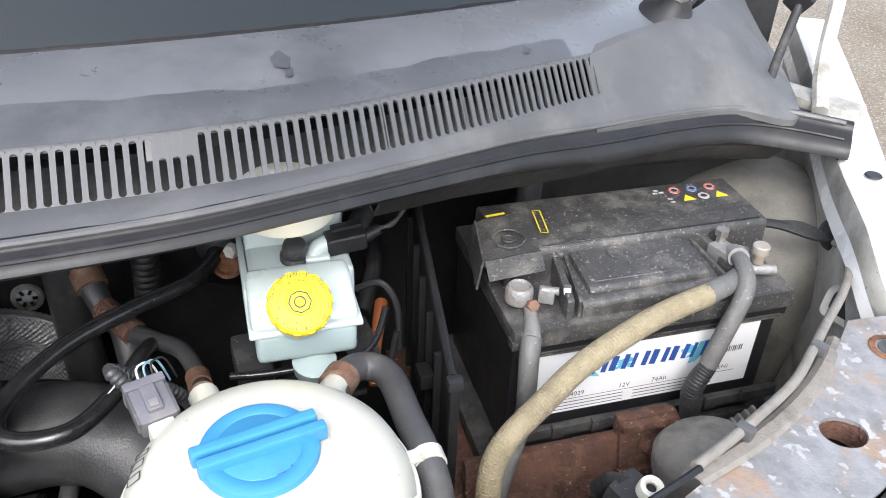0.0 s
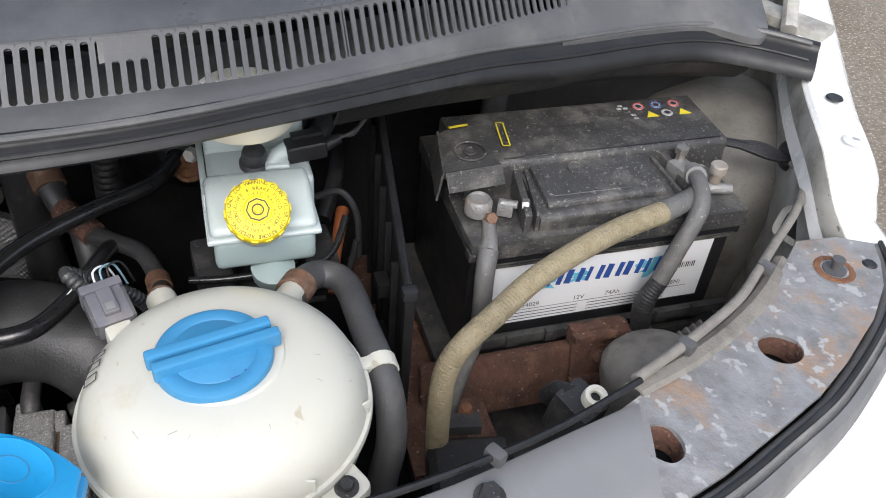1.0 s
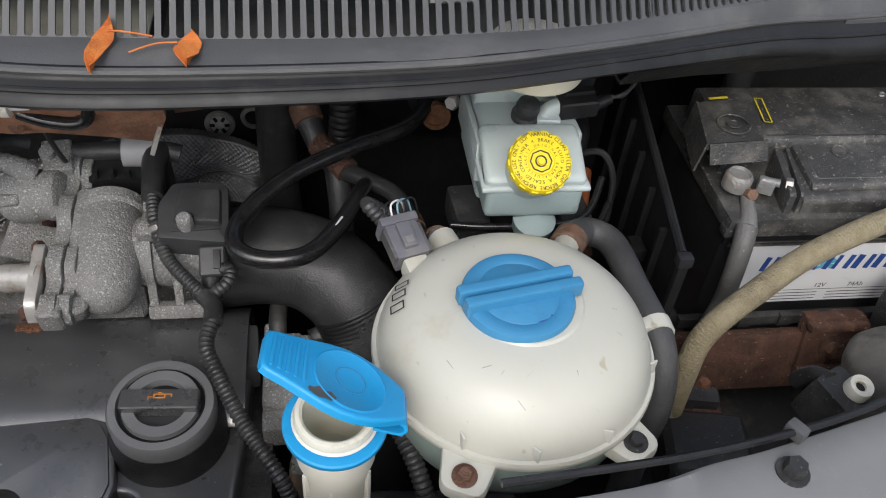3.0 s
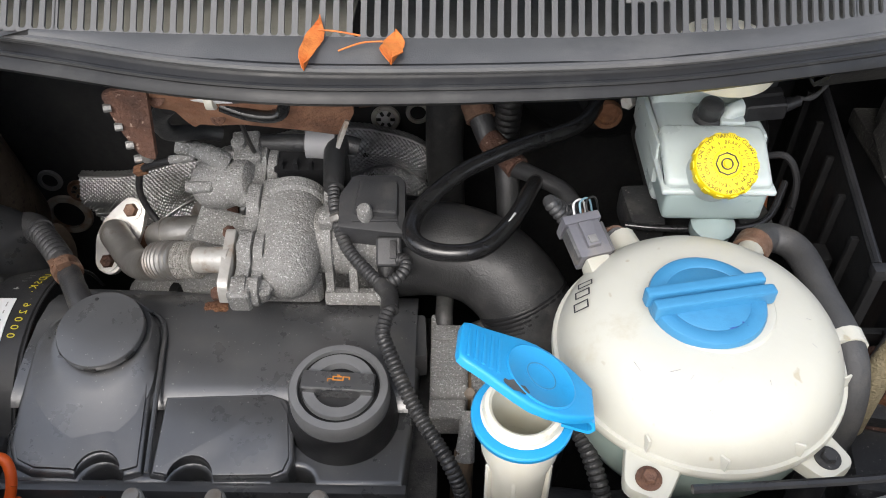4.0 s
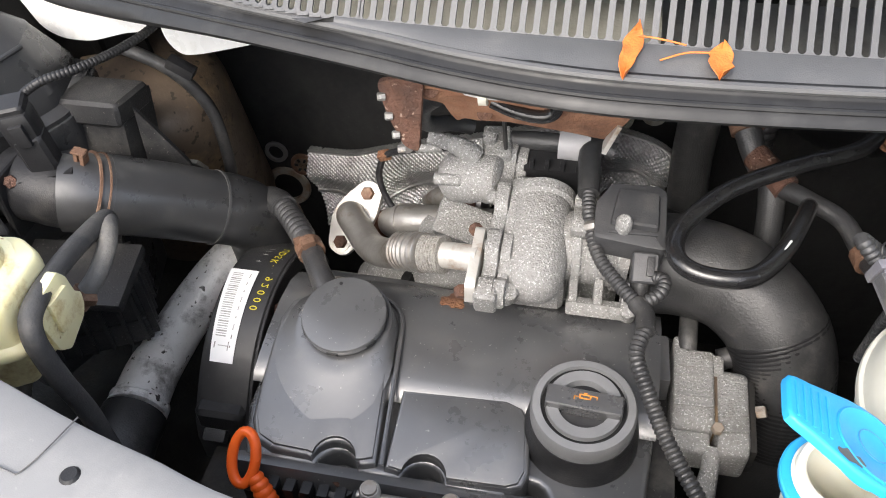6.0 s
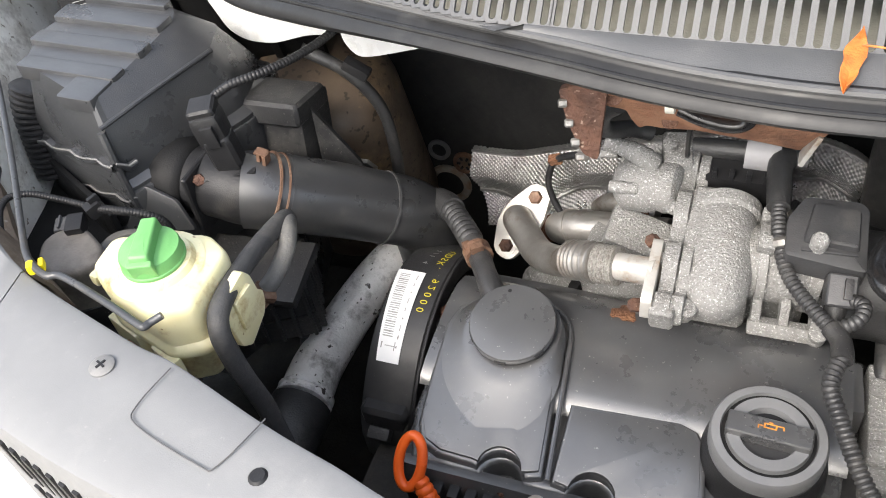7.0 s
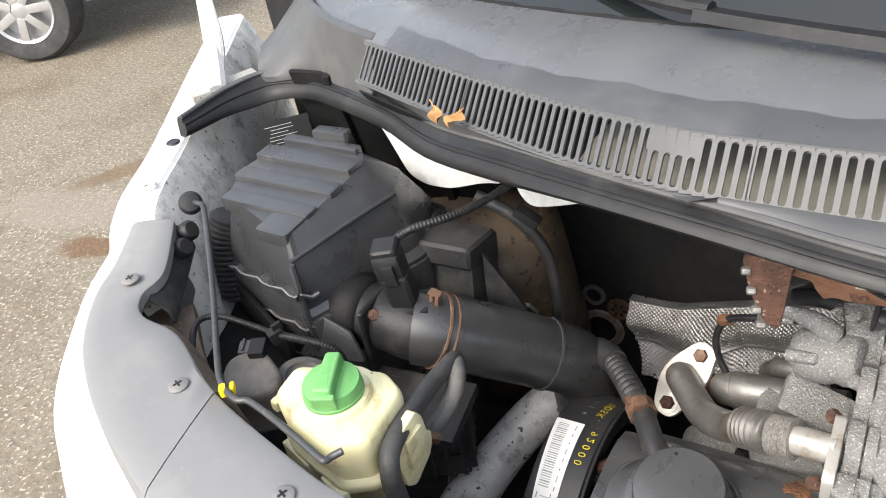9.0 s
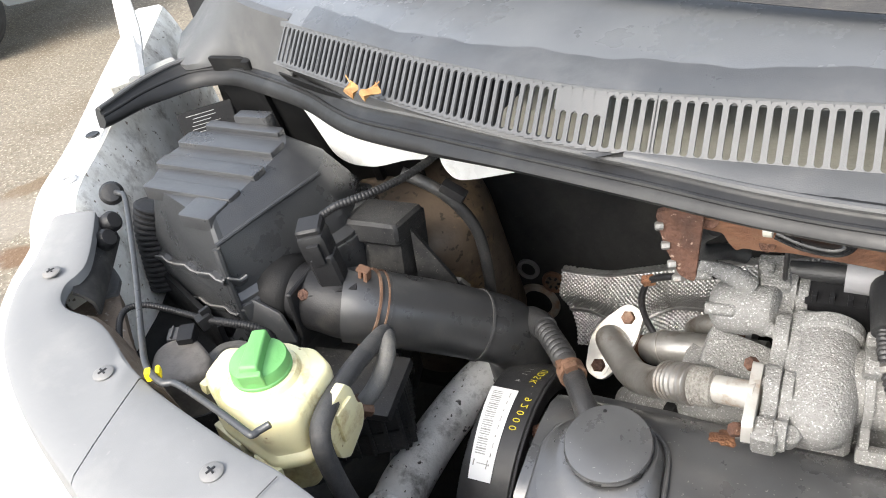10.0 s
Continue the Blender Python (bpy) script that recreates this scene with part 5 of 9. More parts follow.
        bar(bm, fm, 0, 0.0050, w, 0.0011), bar(bm, fm, 0, -0.0050, w, 0.0011), bar(bm, fm, w / 2, 0, 0.0011, 0.011), bar(bm, fm, -w / 2, 0, 0.0011, 0.011)
        part("print", bm, M_INK, t, "small black moulded print", smooth=False)
    # hair-thin scratches on the dome
    rnd = random.Random(4)
    for k in range(9):
        a, f = radians(rnd.uniform(-150, 10)), rnd.uniform(0.62, 0.93)
        h = float(np.interp(f, [q[0] for q in reversed(dome)], [q[1] for q in reversed(dome)]))
        p = m @ V(f * math.cos(a), f * math.sin(a), h + 0.0003)
        o = (p - V(0.2341, 0.1557, 0.985)).normalized()
        part("scratch", bar(B(), frame_of(p, o) @ pose(0, 0, 0.0002, 0, 0, rnd.uniform(0, 180)), 0, 0, rnd.uniform(0.003, 0.008), 0.0005), M_PRINT, t, "faint brown scratch", smooth=False)
    # inlets
    part("inlet", tube(B(), [(0.205, 0.225, 1.042), (0.197, 0.255, 1.040)], 0.011, 14), M_TANK, t)
    part("outlet", tube(B(), [(0.280, 0.225, 1.045), (0.294, 0.25, 1.037)], 0.010, 14), M_TANK, t)
    # level sensor plug
    p = thing("sensor_plug", (0.165, 0.228, 1.062), "grey electrical plug with coloured wires on the tank", "plug")
    ax = V(-0.30, 0.90, 0.28).normalized()
    pm = frame_of((0.1655, 0.2265, 1.0625), ax, (0, 0, 1))
    part("socket", box(B(), pm @ pose(0, 0, -0.026), 0.018, 0.017, 0.022, 0.004), M_TANK, p, "cream plastic socket")
    part("shell", box(B(), pm @ pose(0, 0, -0.001), 0.024, 0.018, 0.028, 0.0025), M_PLUG, p)
    part("latch", box(B(), pm @ pose(0, 0.010, 0.001), 0.010, 0.005, 0.020, 0.0012), M_PLUG, p)
    part("latch_pad", box(B(), pm @ pose(0.0, 0.0125, -0.004), 0.006, 0.002, 0.006, 0.0006), M_GREY, p)
    part("collar", box(B(), pm @ pose(0, 0, 0.0155), 0.028, 0.021, 0.007, 0.002), M_PLUG, p)
    for u in (-0.0125, 0.0125):
        part("side_rail", box(B(), pm @ pose(u, 0.003, -0.002), 0.003, 0.011, 0.024, 0.001), M_GREY_DARK, p)
    for i, ma in enumerate((M_BLACK, M_WIRE_BLUE, M_LABEL, M_BLACK)):
        o = pm @ V(-0.009 + 0.005 * i, 0, 0.018)
        part("wire", tube(B(), [o, o + V(-0.002, 0.008, 0.010), o + V(0.006, 0.017, 0.006), o + V(0.012, 0.02, -0.016)], 0.0008, 6), ma, p)
    part("conduit", tube(B(), [pm @ V(0.008, 0, 0.022), pm @ V(0.014, 0.004, 0.036), (0.184, 0.265, 1.03), (0.189, 0.28, 0.97), (0.19, 0.29, 0.92)], 0.0055, 10, corr=0.001), M_RUBBER, p)


coolant_tank()


def hoses_right():
    h = thing("tank_hose", (0.34, 0.2, 0.98), "greyed rubber coolant hose beside the tank", "hose")
    part("hose", tube(B(), [(0.288, 0.238, 1.036), (0.297, 0.255, 1.036), (0.316, 0.270, 1.030), (0.3335, 0.2565, 1.028), (0.3375, 0.2063, 1.028), (0.341, 0.1666, 1.026), (0.3435, 0.1466, 1.008), (0.3417, 0.1345, 0.98), (0.3345, 0.1268, 0.95), (0.325, 0.11, 0.90)], 0.0112, 16), M_HOSE_GREY, h)
    part("clamp", tube(B(), [(0.290, 0.245, 1.036), (0.299, 0.258, 1.035)], 0.0135, 16), M_CLAMP, h, "rusty spring clamp")
    part("holder", tube(B(), [(0.3405, 0.1745, 1.0265), (0.3412, 0.1635, 1.0255)], 0.0126, 16), M_TANK, h, "white plastic clip")
    part("holder_tab", box(B(), pose(0.333, 0.1668, 1.0355, 0, 4, 10), 0.030, 0.010, 0.004, 0.0015), M_TANK, h)
    h = thing("coolant_hose", (0.17, 0.38, 0.98), "black rubber coolant hose with rusty spring clamps", "hose")
    part("hose", tube(B(), [(0.082, 0.54, 1.02), (0.098, 0.49, 0.99), (0.118, 0.455, 0.962), (0.15, 0.42, 0.968), (0.177, 0.395, 0.968), (0.19, 0.355, 0.965), (0.193, 0.300, 0.995), (0.197, 0.262, 1.034)], [0.0135, 0.0125, 0.010, 0.0082, 0.0080, 0.0080, 0.0080, 0.009], 14), M_RUBBER, h)
    for a, b in (((0.094, 0.50, 0.997), (0.1, 0.485, 0.987)), ((0.188, 0.362, 0.9655), (0.19, 0.348, 0.967)), ((0.1945, 0.286, 1.009), (0.1965, 0.266, 1.030))):
        part("clamp", tube(B(), [a, b], 0.0152 if a[0] < 0.15 else 0.0108, 14), M_CLAMP, h, "rusty spring clamp")
    part("tee", tube(B(), [(0.108, 0.468, 0.974), (0.135, 0.435, 0.965)], 0.0125, 12), M_DARK_RUST, h)
    part("joint", tube(B(), [(0.124, 0.448, 0.965), (0.128, 0.43, 0.93), (0.13, 0.41, 0.88)], 0.012, 12), M_RUBBER, h)
    h = thing("vacuum_hose", (0.12, 0.38, 0.98), "glossy black vacuum hose in a wide loop", "hose")
    part("hose", tube(B(), [(0.228, 0.525, 1.002), (0.216, 0.498, 1.0), (0.191, 0.459, 0.998), (0.136, 0.427, 0.998), (0.082, 0.395, 0.992), (0.044, 0.352, 0.985), (0.038, 0.315, 0.985), (0.058, 0.300, 0.982), (0.095, 0.302, 0.983), (0.124, 0.341, 0.98), (0.148, 0.402, 0.972), (0.155, 0.43, 0.95)], 0.0078, 14, 8), M_SHINY_HOSE, h)
    part("print", tube(B(), [(0.120, 0.3315, 0.9875), (0.1265, 0.3435, 0.9872)], 0.0011, 6), M_LABEL, h, "worn white print")
    part("bush", lathe(B(), [(0.010, 0), (0.02, 0.004), (0.022, 0.012), (0.012, 0.02), (0, 0.02)], frame_of((0.216, 0.50, 0.998), (0.2, 0.9, 0.1)), 18), M_BLACK, h, "black rubber bush")
    h = thing("heater_hose", (0.07, 0.55, 0.95), "fat black heater hose rising to the bulkhead", "hose")
    part("hose", tube(B(), [(0.068, 0.56, 1.08), (0.066, 0.55, 1.0), (0.064, 0.55, 0.9), (0.07, 0.53, 0.8)], 0.021, 14), M_RUBBER, h)
    h = thing("heater_hose", (0.13, 0.58, 0.95), "ribbed black hose on the bulkhead", "hose")
    part("hose", tube(B(), [(0.145, 0.62, 1.06), (0.14, 0.61, 0.98), (0.135, 0.60, 0.88)], 0.016, 14, corr=0.002, pitch=0.008), M_RUBBER, h)
    p = thing("brake_pipe", (0.3, 0.3, 0.98), "thin dark brake pipes under the fluid reservoir", "pipe")
    for pts in ([(0.21, 0.36, 0.935), (0.25, 0.345, 0.958), (0.30, 0.34, 0.955), (0.345, 0.335, 0.96), (0.36, 0.34, 1.0)], [(0.22, 0.33, 0.945), (0.27, 0.332, 0.944), (0.33, 0.33, 0.945)], [(0.33, 0.37, 1.03), (0.35, 0.36, 1.04), (0.362, 0.35, 1.02), (0.362, 0.34, 0.98)]):
        part("pipe", tube(B(), pts, 0.003, 8), M_BLACK, p)
    p = thing("orange_pipe", (0.335, 0.28, 1.02), "short orange-brown plastic pipe beside the reservoir", "pipe")
    part("pipe", tube(B(), [(0.362, 0.415, 0.975), (0.353, 0.385, 0.975), (0.343, 0.352, 0.971), (0.336, 0.325, 0.955)], [0.0066, 0.0062, 0.005, 0.005], 10), M_ORANGE_PIPE, p)
    p = thing("wiring_hose", (0.35, 0.42, 1.03), "black wiring hoses running behind the partition", "hose")
    part("hose", tube(B(), [(0.332, 0.42, 1.045), (0.355, 0.45, 1.06), (0.378, 0.5, 1.07)], 0.010, 12), M_BLACK_DUSTY, p)
    part("hose", tube(B(), [(0.34, 0.40, 0.98), (0.36, 0.44, 1.0), (0.37, 0.5, 1.0)], 0.008, 12), M_BLACK, p)


hoses_right()


def brake_reservoir():
    r = thing("brake_reservoir", (0.28, 0.34, 0.97), "milky white brake fluid reservoir with a yellow cap", "fluid reservoir")
    part("upper_body", block(B(), [(0.345, 1.0), (0.345, 1.071), (0.436, 1.066), (0.44, 1.0)], 0.2405, 0.3255, 0.008, 4), M_RES, r)
    part("front_body", block(B(), [(0.302, 1.047), (0.301, 1.0570), (0.3385, 1.0735), (0.358, 1.0745), (0.358, 1.047)], 0.2365, 0.3205, 0.008, 5), M_RES, r)
    part("seam", block(B(), [(0.2985, 1.0465), (0.2985, 1.0515), (0.366, 1.0515), (0.366, 1.0465)], 0.2340, 0.3230, 0.0022, 3), M_RES, r, "moulded seam")
    part("lower_body", block(B(), [(0.301, 1.0185), (0.300, 1.049), (0.36, 1.049), (0.36, 1.0185)], 0.2385, 0.3185, 0.0065, 4), M_RES_LOW, r, "lower half, darker with fluid")
    part("side_flange", block(B(), [(0.335, 1.03), (0.34, 1.066), (0.43, 1.062), (0.43, 1.03)], 0.2345, 0.2400, 0.0018, 2), M_RES, r)
    part("filler_neck", lathe(B(), [(0.021, -0.03), (0.021, -0.006), (0.0235, -0.005), (0.0235, 0.0)], frame_of((0.2735, 0.2935, 1.0800), (0, -0.62, 0.78), (0, 1, 0)), 32), M_RES, r)
    part("rear_body", block(B(), [(0.396, 1.06), (0.392, 1.118), (0.40, 1.128), (0.44, 1.128), (0.44, 1.06)], 0.2405, 0.3245, 0.007, 4), M_RES, r)
    part("rear_cup", lathe(B(), [(0.033, -0.002), (0.0385, 0.0), (0.040, 0.004), (0.040, 0.016), (0.036, 0.019), (0, 0.020)], frame_of((0.2735, 0.351, 1.1305), (0, -0.08, 1)), 40), M_NECK, r, "cream cap tucked under the cowl")
    kn = frame_of((0.2795, 0.3690, 1.0715), (0, -0.25, 1)) @ Matrix.Diagonal((0.92, 0.92, 1, 1))
    part("knob", lathe(B(), [(0.0135, 0), (0.0135, 0.003), (0.0105, 0.0045), (0.0108, 0.009), (0.0112, 0.012), (0.0098, 0.0165), (0.005, 0.0185), (0, 0.0188)], kn, 28), M_RUBBER, r, "black rubber cap")
    part("spout", tube(B(), [(0.2935, 0.366, 1.072), (0.299, 0.369, 1.078), (0.307, 0.370, 1.081)], [0.0060, 0.0070, 0.0078], 14), M_RES, r)
    part("spout_foot", box(B(), pose(0.2975, 0.3635, 1.073, 8, 0, -3), 0.020, 0.012, 0.006, 0.0025, 3), M_RES, r)
    pl = part("plug", box(B(), pose(0.3225, 0.371, 1.081, 4, -4, 4), 0.034, 0.018, 0.016, 0.0035, 3), M_BLACK, r, "black sensor plug")
    part("plug_latch", box(B(), pose(0.324, 0.377, 1.0905, 4, -4, 4), 0.026, 0.008, 0.005, 0.0015), M_BLACK, pl)
    part("plug_boot", tube(B(), [(0.339, 0.3715, 1.082), (0.352, 0.374, 1.086)], [0.0062, 0.0045], 12), M_BLACK, pl)
    for dz in (0.0, 0.0022):
        part("plug_wire", tube(B(), [(0.351, 0.374, 1.086 + dz), (0.364, 0.378, 1.088 - dz), (0.376, 0.386, 1.094 + dz), (0.386, 0.40, 1.106), (0.39, 0.42, 1.12)], 0.0016, 8), M_BLACK_DUSTY, r)
    part("side_bolt", hexagon(B(), frame_of((0.232, 0.44, 1.04), (-0.6, -0.8, 0.2)), 0.007, 0.008), M_BRIGHT, r)
    # yellow cap with its rings of writing
    ax = V(0.0, -0.62, 0.78).normalized()
    cm = frame_of((0.2735, 0.2935, 1.0800), ax, (0, 1, 0)) @ Matrix.Diagonal((0.855, 0.855, 0.9, 1))
    cap = part("cap", lathe(B(), [(0.0275, -0.005), (0.0283, -0.003), (0.0283, 0.005), (0.0268, 0.0078), (0.0125, 0.0088), (0.0115, 0.0078), (0, 0.0078)], cm, 56), M_YELLOW, r, "yellow warning cap")
    for k in range(14):
        a = 2 * math.pi * k / 14
        part("knurl", box(B(), cm @ pose(0.0281 * math.cos(a), 0.0281 * math.sin(a), 0.0008, 0, 0, math.degrees(a)), 0.0020, 0.0062, 0.0095, 0.0008, 2), M_YELLOW, cap)
    # letters stand outward, first word at the top
    up = (V(0, 0, 1) - ax * ax.z).normalized()
    right = up.cross(ax).normalized()
    tm = Matrix.Translation(cm @ V(0, 0, 0.0086)) @ Matrix((right, up, ax)).transposed().to_4x4()
    for text, rad, size, start in (("WARNING CLEAN FILLER CAP BEFORE REMOVING USE ONLY DOT ", 0.0209, 0.0042, 106), ("4 BRAKE FLUID FROM A SEALED CONTAINER ", 0.0162, 0.0038, 112), ("ORIGINAL BREMSFLUESSIGKEIT ", 0.0122, 0.0029, 110)):
        bm = B()
        for i, ch in enumerate(text):
            if ch == " ":
                continue
            a = radians(start - 360 * i / len(text))
            write(bm, ch, size, tm @ pose(rad * math.cos(a), rad * math.sin(a), 0.0003 - 0.03 * (rad - 0.0165) / 1.2, 0, 0, math.degrees(a) - 90))
        part("writing", bm, M_INK_CAP, cap, "dark ring of warning words", smooth=False)
    for q, sides in ((0.0098, 8), (0.0048, 24)):
        part("ring", lathe(B(), [(q - 0.0006, 0.0001), (q - 0.0005, 0.0009), (q + 0.0005, 0.0009), (q + 0.0006, 0.0001)], cm @ pose(0, 0, 0.0080), sides), M_INK, cap)
    part("nub", lathe(B(), [(0.0035, 0), (0.003, 0.002), (0, 0.0022)], cm @ pose(0, 0, 0.0078), 14), M_YELLOW, cap)
    b = thing("reservoir_base", (0.28, 0.36, 0.93), "dark brake master cylinder below the reservoir", "brake cylinder")
    part("cylinder", tube(B(), [(0.28, 0.28, 0.965), (0.28, 0.50, 0.965)], 0.026, 18), M_DARK, b)
    part("spigot", lathe(B(), [(0.012, -0.01), (0.017, 0.0), (0.018, 0.012), (0, 0.02)], frame_of((0.283, 0.308, 1.002), (0, -0.25, 1)), 20), M_RES_LOW, b)
    for x in (0.235, 0.325):
        part("valve_block", box(B(), pose(x, 0.345, 0.985, 0, 0, 4), 0.03, 0.05, 0.03, 0.006), M_BLACK_DUSTY, b)
    part("crossbar", tube(B(), [(0.216, 0.318, 0.998), (0.25, 0.312, 1.000), (0.31, 0.312, 1.002), (0.335, 0.322, 1.006), (0.352, 0.35, 1.02)], 0.0032, 10), M_SHINY_HOSE, b)


brake_reservoir()


def battery_corner():
    l = thing("bonnet_cable", (0.6, 0.15, 1.04), "dusty grey cable loom running along the slam panel", "cable")
    pts = [(0.797, 0.337, 1.032), (0.797, 0.318, 1.030), (0.774, 0.287, 1.034), (0.738, 0.252, 1.040), (0.693, 0.216, 1.043), (0.653, 0.183, 1.046), (0.616, 0.155, 1.048), (0.552, 0.121, 1.052), (0.500, 0.097, 1.054)]
    part("cable", tube(B(), pts, 0.0040, 12), M_DUSTY, l)
    rows = [[V(x, y, z) + V(-0.5, 0.86, 0) * w + V(0, 0, h) for w, h in ((-0.004, -0.001), (-0.001, 0.002), (0.007, 0.003), (0.012, 0.000), (0.013, -0.008))] for x, y, z in curve_points([(0.705, 0.205, 1.030), (0.66, 0.168, 1.033), (0.61, 0.137, 1.036), (0.555, 0.111, 1.041), (0.502, 0.091, 1.047)], 5)]
    part("edge_trim", thicken(loft(B(), rows), 0.002), M_DUSTY, l, "dust-caked edge flange")
    part("thin_cable", tube(B(), [(0.502, 0.094, 1.056), (0.436, 0.070, 1.058), (0.373, 0.054, 1.060), (0.3, 0.042, 1.062), (0.2, 0.033, 1.064)], 0.0026, 8), M_SHINY_HOSE, l, "thin black cable")
    for x, y, z in ((0.385, 0.0575, 1.0585), (0.552, 0.119, 1.052), (0.665, 0.188, 1.046)):
        part("clip", box(B(), pose(x, y, z, 0, 0, 30), 0.009, 0.013, 0.010, 0.003), M_GREY_DARK, l)
    g = thing("wing_grommet", (0.80, 0.345, 1.03), "black rubber grommet with a fan of wires on the inner wing", "grommet")
    part("grommet", lathe(B(), [(0.016, 0), (0.017, 0.004), (0.013, 0.01), (0.009, 0.014), (0, 0.014)], frame_of((0.812, 0.352, 1.028), (-0.9, -0.3, 0.25)), 20), M_BLACK, g)
    for k in range(6):
        o = 0.0035 * (k - 2.5)
        part("wire", tube(B(), [(0.716, 0.366 + 0.1 * o, 1.047), (0.745, 0.362 + o * 0.5, 1.043), (0.775, 0.352 + o, 1.038 + 0.3 * o), (0.80, 0.345 + 0.3 * o, 1.03)], 0.0024, 6), M_BLACK, g)
    part("fan_tube", tube(B(), [(0.712, 0.367, 1.047), (0.735, 0.365, 1.045), (0.755, 0.359, 1.042)], 0.0048, 8), M_BLACK, g)
    # lamp back cover
    c = thing("headlamp_back_cover", (0.59, 0.19, 0.92), "dusty grey plastic headlamp back cover", "lamp cover")
    m = frame_of((0.598, 0.199, 0.928), V(-0.15, 0.30, 1), (0, 1, 0))
    part("dome", lathe(B(), [(0.046, -0.05), (0.046, 0.0), (0.043, 0.012), (0.034, 0.020), (0.018, 0.0235), (0, 0.024)], m, 32), M_DUSTY, c)
    for i in range(4):
        part("rib", box(B(), pose(0.640 + 0.009 * i, 0.212 + 0.003 * i, 0.928, 18, 0, 15), 0.003, 0.035, 0.016, 0.001), M_DUSTY, c)
    part("rib_plate", box(B(), pose(0.653, 0.214, 0.922, 18, 0, 15), 0.04, 0.04, 0.006, 0.002), M_GREY, c)
    a = thing("adjuster", (0.5, 0.14, 0.97), "dark grey adjuster housing with a pale hollow ring", "adjuster")
    part("housing", box(B(), pose(0.497, 0.150, 0.953, 10, 0, 25), 0.032, 0.036, 0.045, 0.008), M_BLACK_DUSTY, a)
    part("ring", lathe(B(), [(0.0042, 0.0), (0.0042, 0.003), (0.006, 0.0045), (0.009, 0.0045), (0.010, 0.0), (0.010, -0.01)], frame_of((0.506, 0.142, 0.980), (0.0, -0.25, 1)), 24), M_NECK, a, "pale plastic ring")
    part("hole", lathe(B(), [(0, 0), (0.0044, 0)], frame_of((0.506, 0.142, 0.9795), (0, -0.25, 1)), 16), M_BLACK, a)
    part("arm", tube(B(), [(0.492, 0.155, 0.975), (0.488, 0.168, 0.965), (0.486, 0.178, 0.945)], [0.006, 0.007, 0.008], 10), M_BLACK_DUSTY, a)
    part("stalk", tube(B(), [(0.499, 0.152, 0.935), (0.502, 0.158, 0.84), (0.504, 0.165, 0.745)], 0.010, 12), M_BLACK_DUSTY, a)
    b = thing("junction_box", (0.42, 0.17, 0.87), "dusty dark plastic housing low beside the partition", "housing")
    part("body", box(B(), pose(0.425, 0.165, 0.855, 0, 0, -10), 0.075, 0.07, 0.06, 0.016, 3), M_BLACK_DUSTY, b)
    part("lug", box(B(), pose(0.425, 0.20, 0.898, 0, 0, -10), 0.03, 0.016, 0.012, 0.003), M_BLACK_DUSTY, b)
    part("bolt", hexagon(B(), frame_of((0.43, 0.21, 0.90), (0, 0, 1)), 0.006, 0.008), M_RUST, b)
    p = thing("lamp_bracket", (0.75, 0.24, 1.0), "pale grey pressed corner bracket with a dark opening", "bracket")
    out = round_outline([(-0.032, -0.03), (0.03, -0.03), (0.032, 0.03), (0.012, 0.032), (-0.032, 0.0)], 0.008)
    fm = frame_of((0.790, 0.275, 1.005), V(-1, -0.35, 0.25), (0, 0, 1))
    part("plate", prism(B(), out, 0, 0.004, fm, 0.001), M_WHITE_DIRTY, p)
    part("opening", prism(B(), round_outline([(-0.024, -0.022), (0.022, -0.022), (0.024, 0.022), (0.010, 0.024), (-0.024, 0.0)], 0.007), 0.004, 0.0055, fm, 0.0), M_BLACK, p, "dark opening")
    d = thing("strut_tower", (0.83, 0.46, 0.9), "grimy white suspension tower dome behind the battery", "suspension tower", kind="structure")
    part("dome", lathe(B(), [(0.12, -0.2), (0.115, 0.0), (0.10, 0.04), (0.07, 0.06), (0.03, 0.066), (0, 0.067)], frame_of((0.80, 0.47, 0.955), (-0.25, -0.15, 1)), 40), M_GRIME, d)
    part("rear_pipe", tube(B(), [(0.50, 0.5, 1.09), (0.62, 0.505, 1.095), (0.72, 0.505, 1.095)], 0.005, 8), M_GREY, d, "thin grey cable")
    part("rear_hose", tube(B(), [(0.55, 0.54, 1.12), (0.55, 0.52, 1.06), (0.548, 0.52, 0.98)], 0.014, 12), M_GREY_DARK, d)


battery_corner()


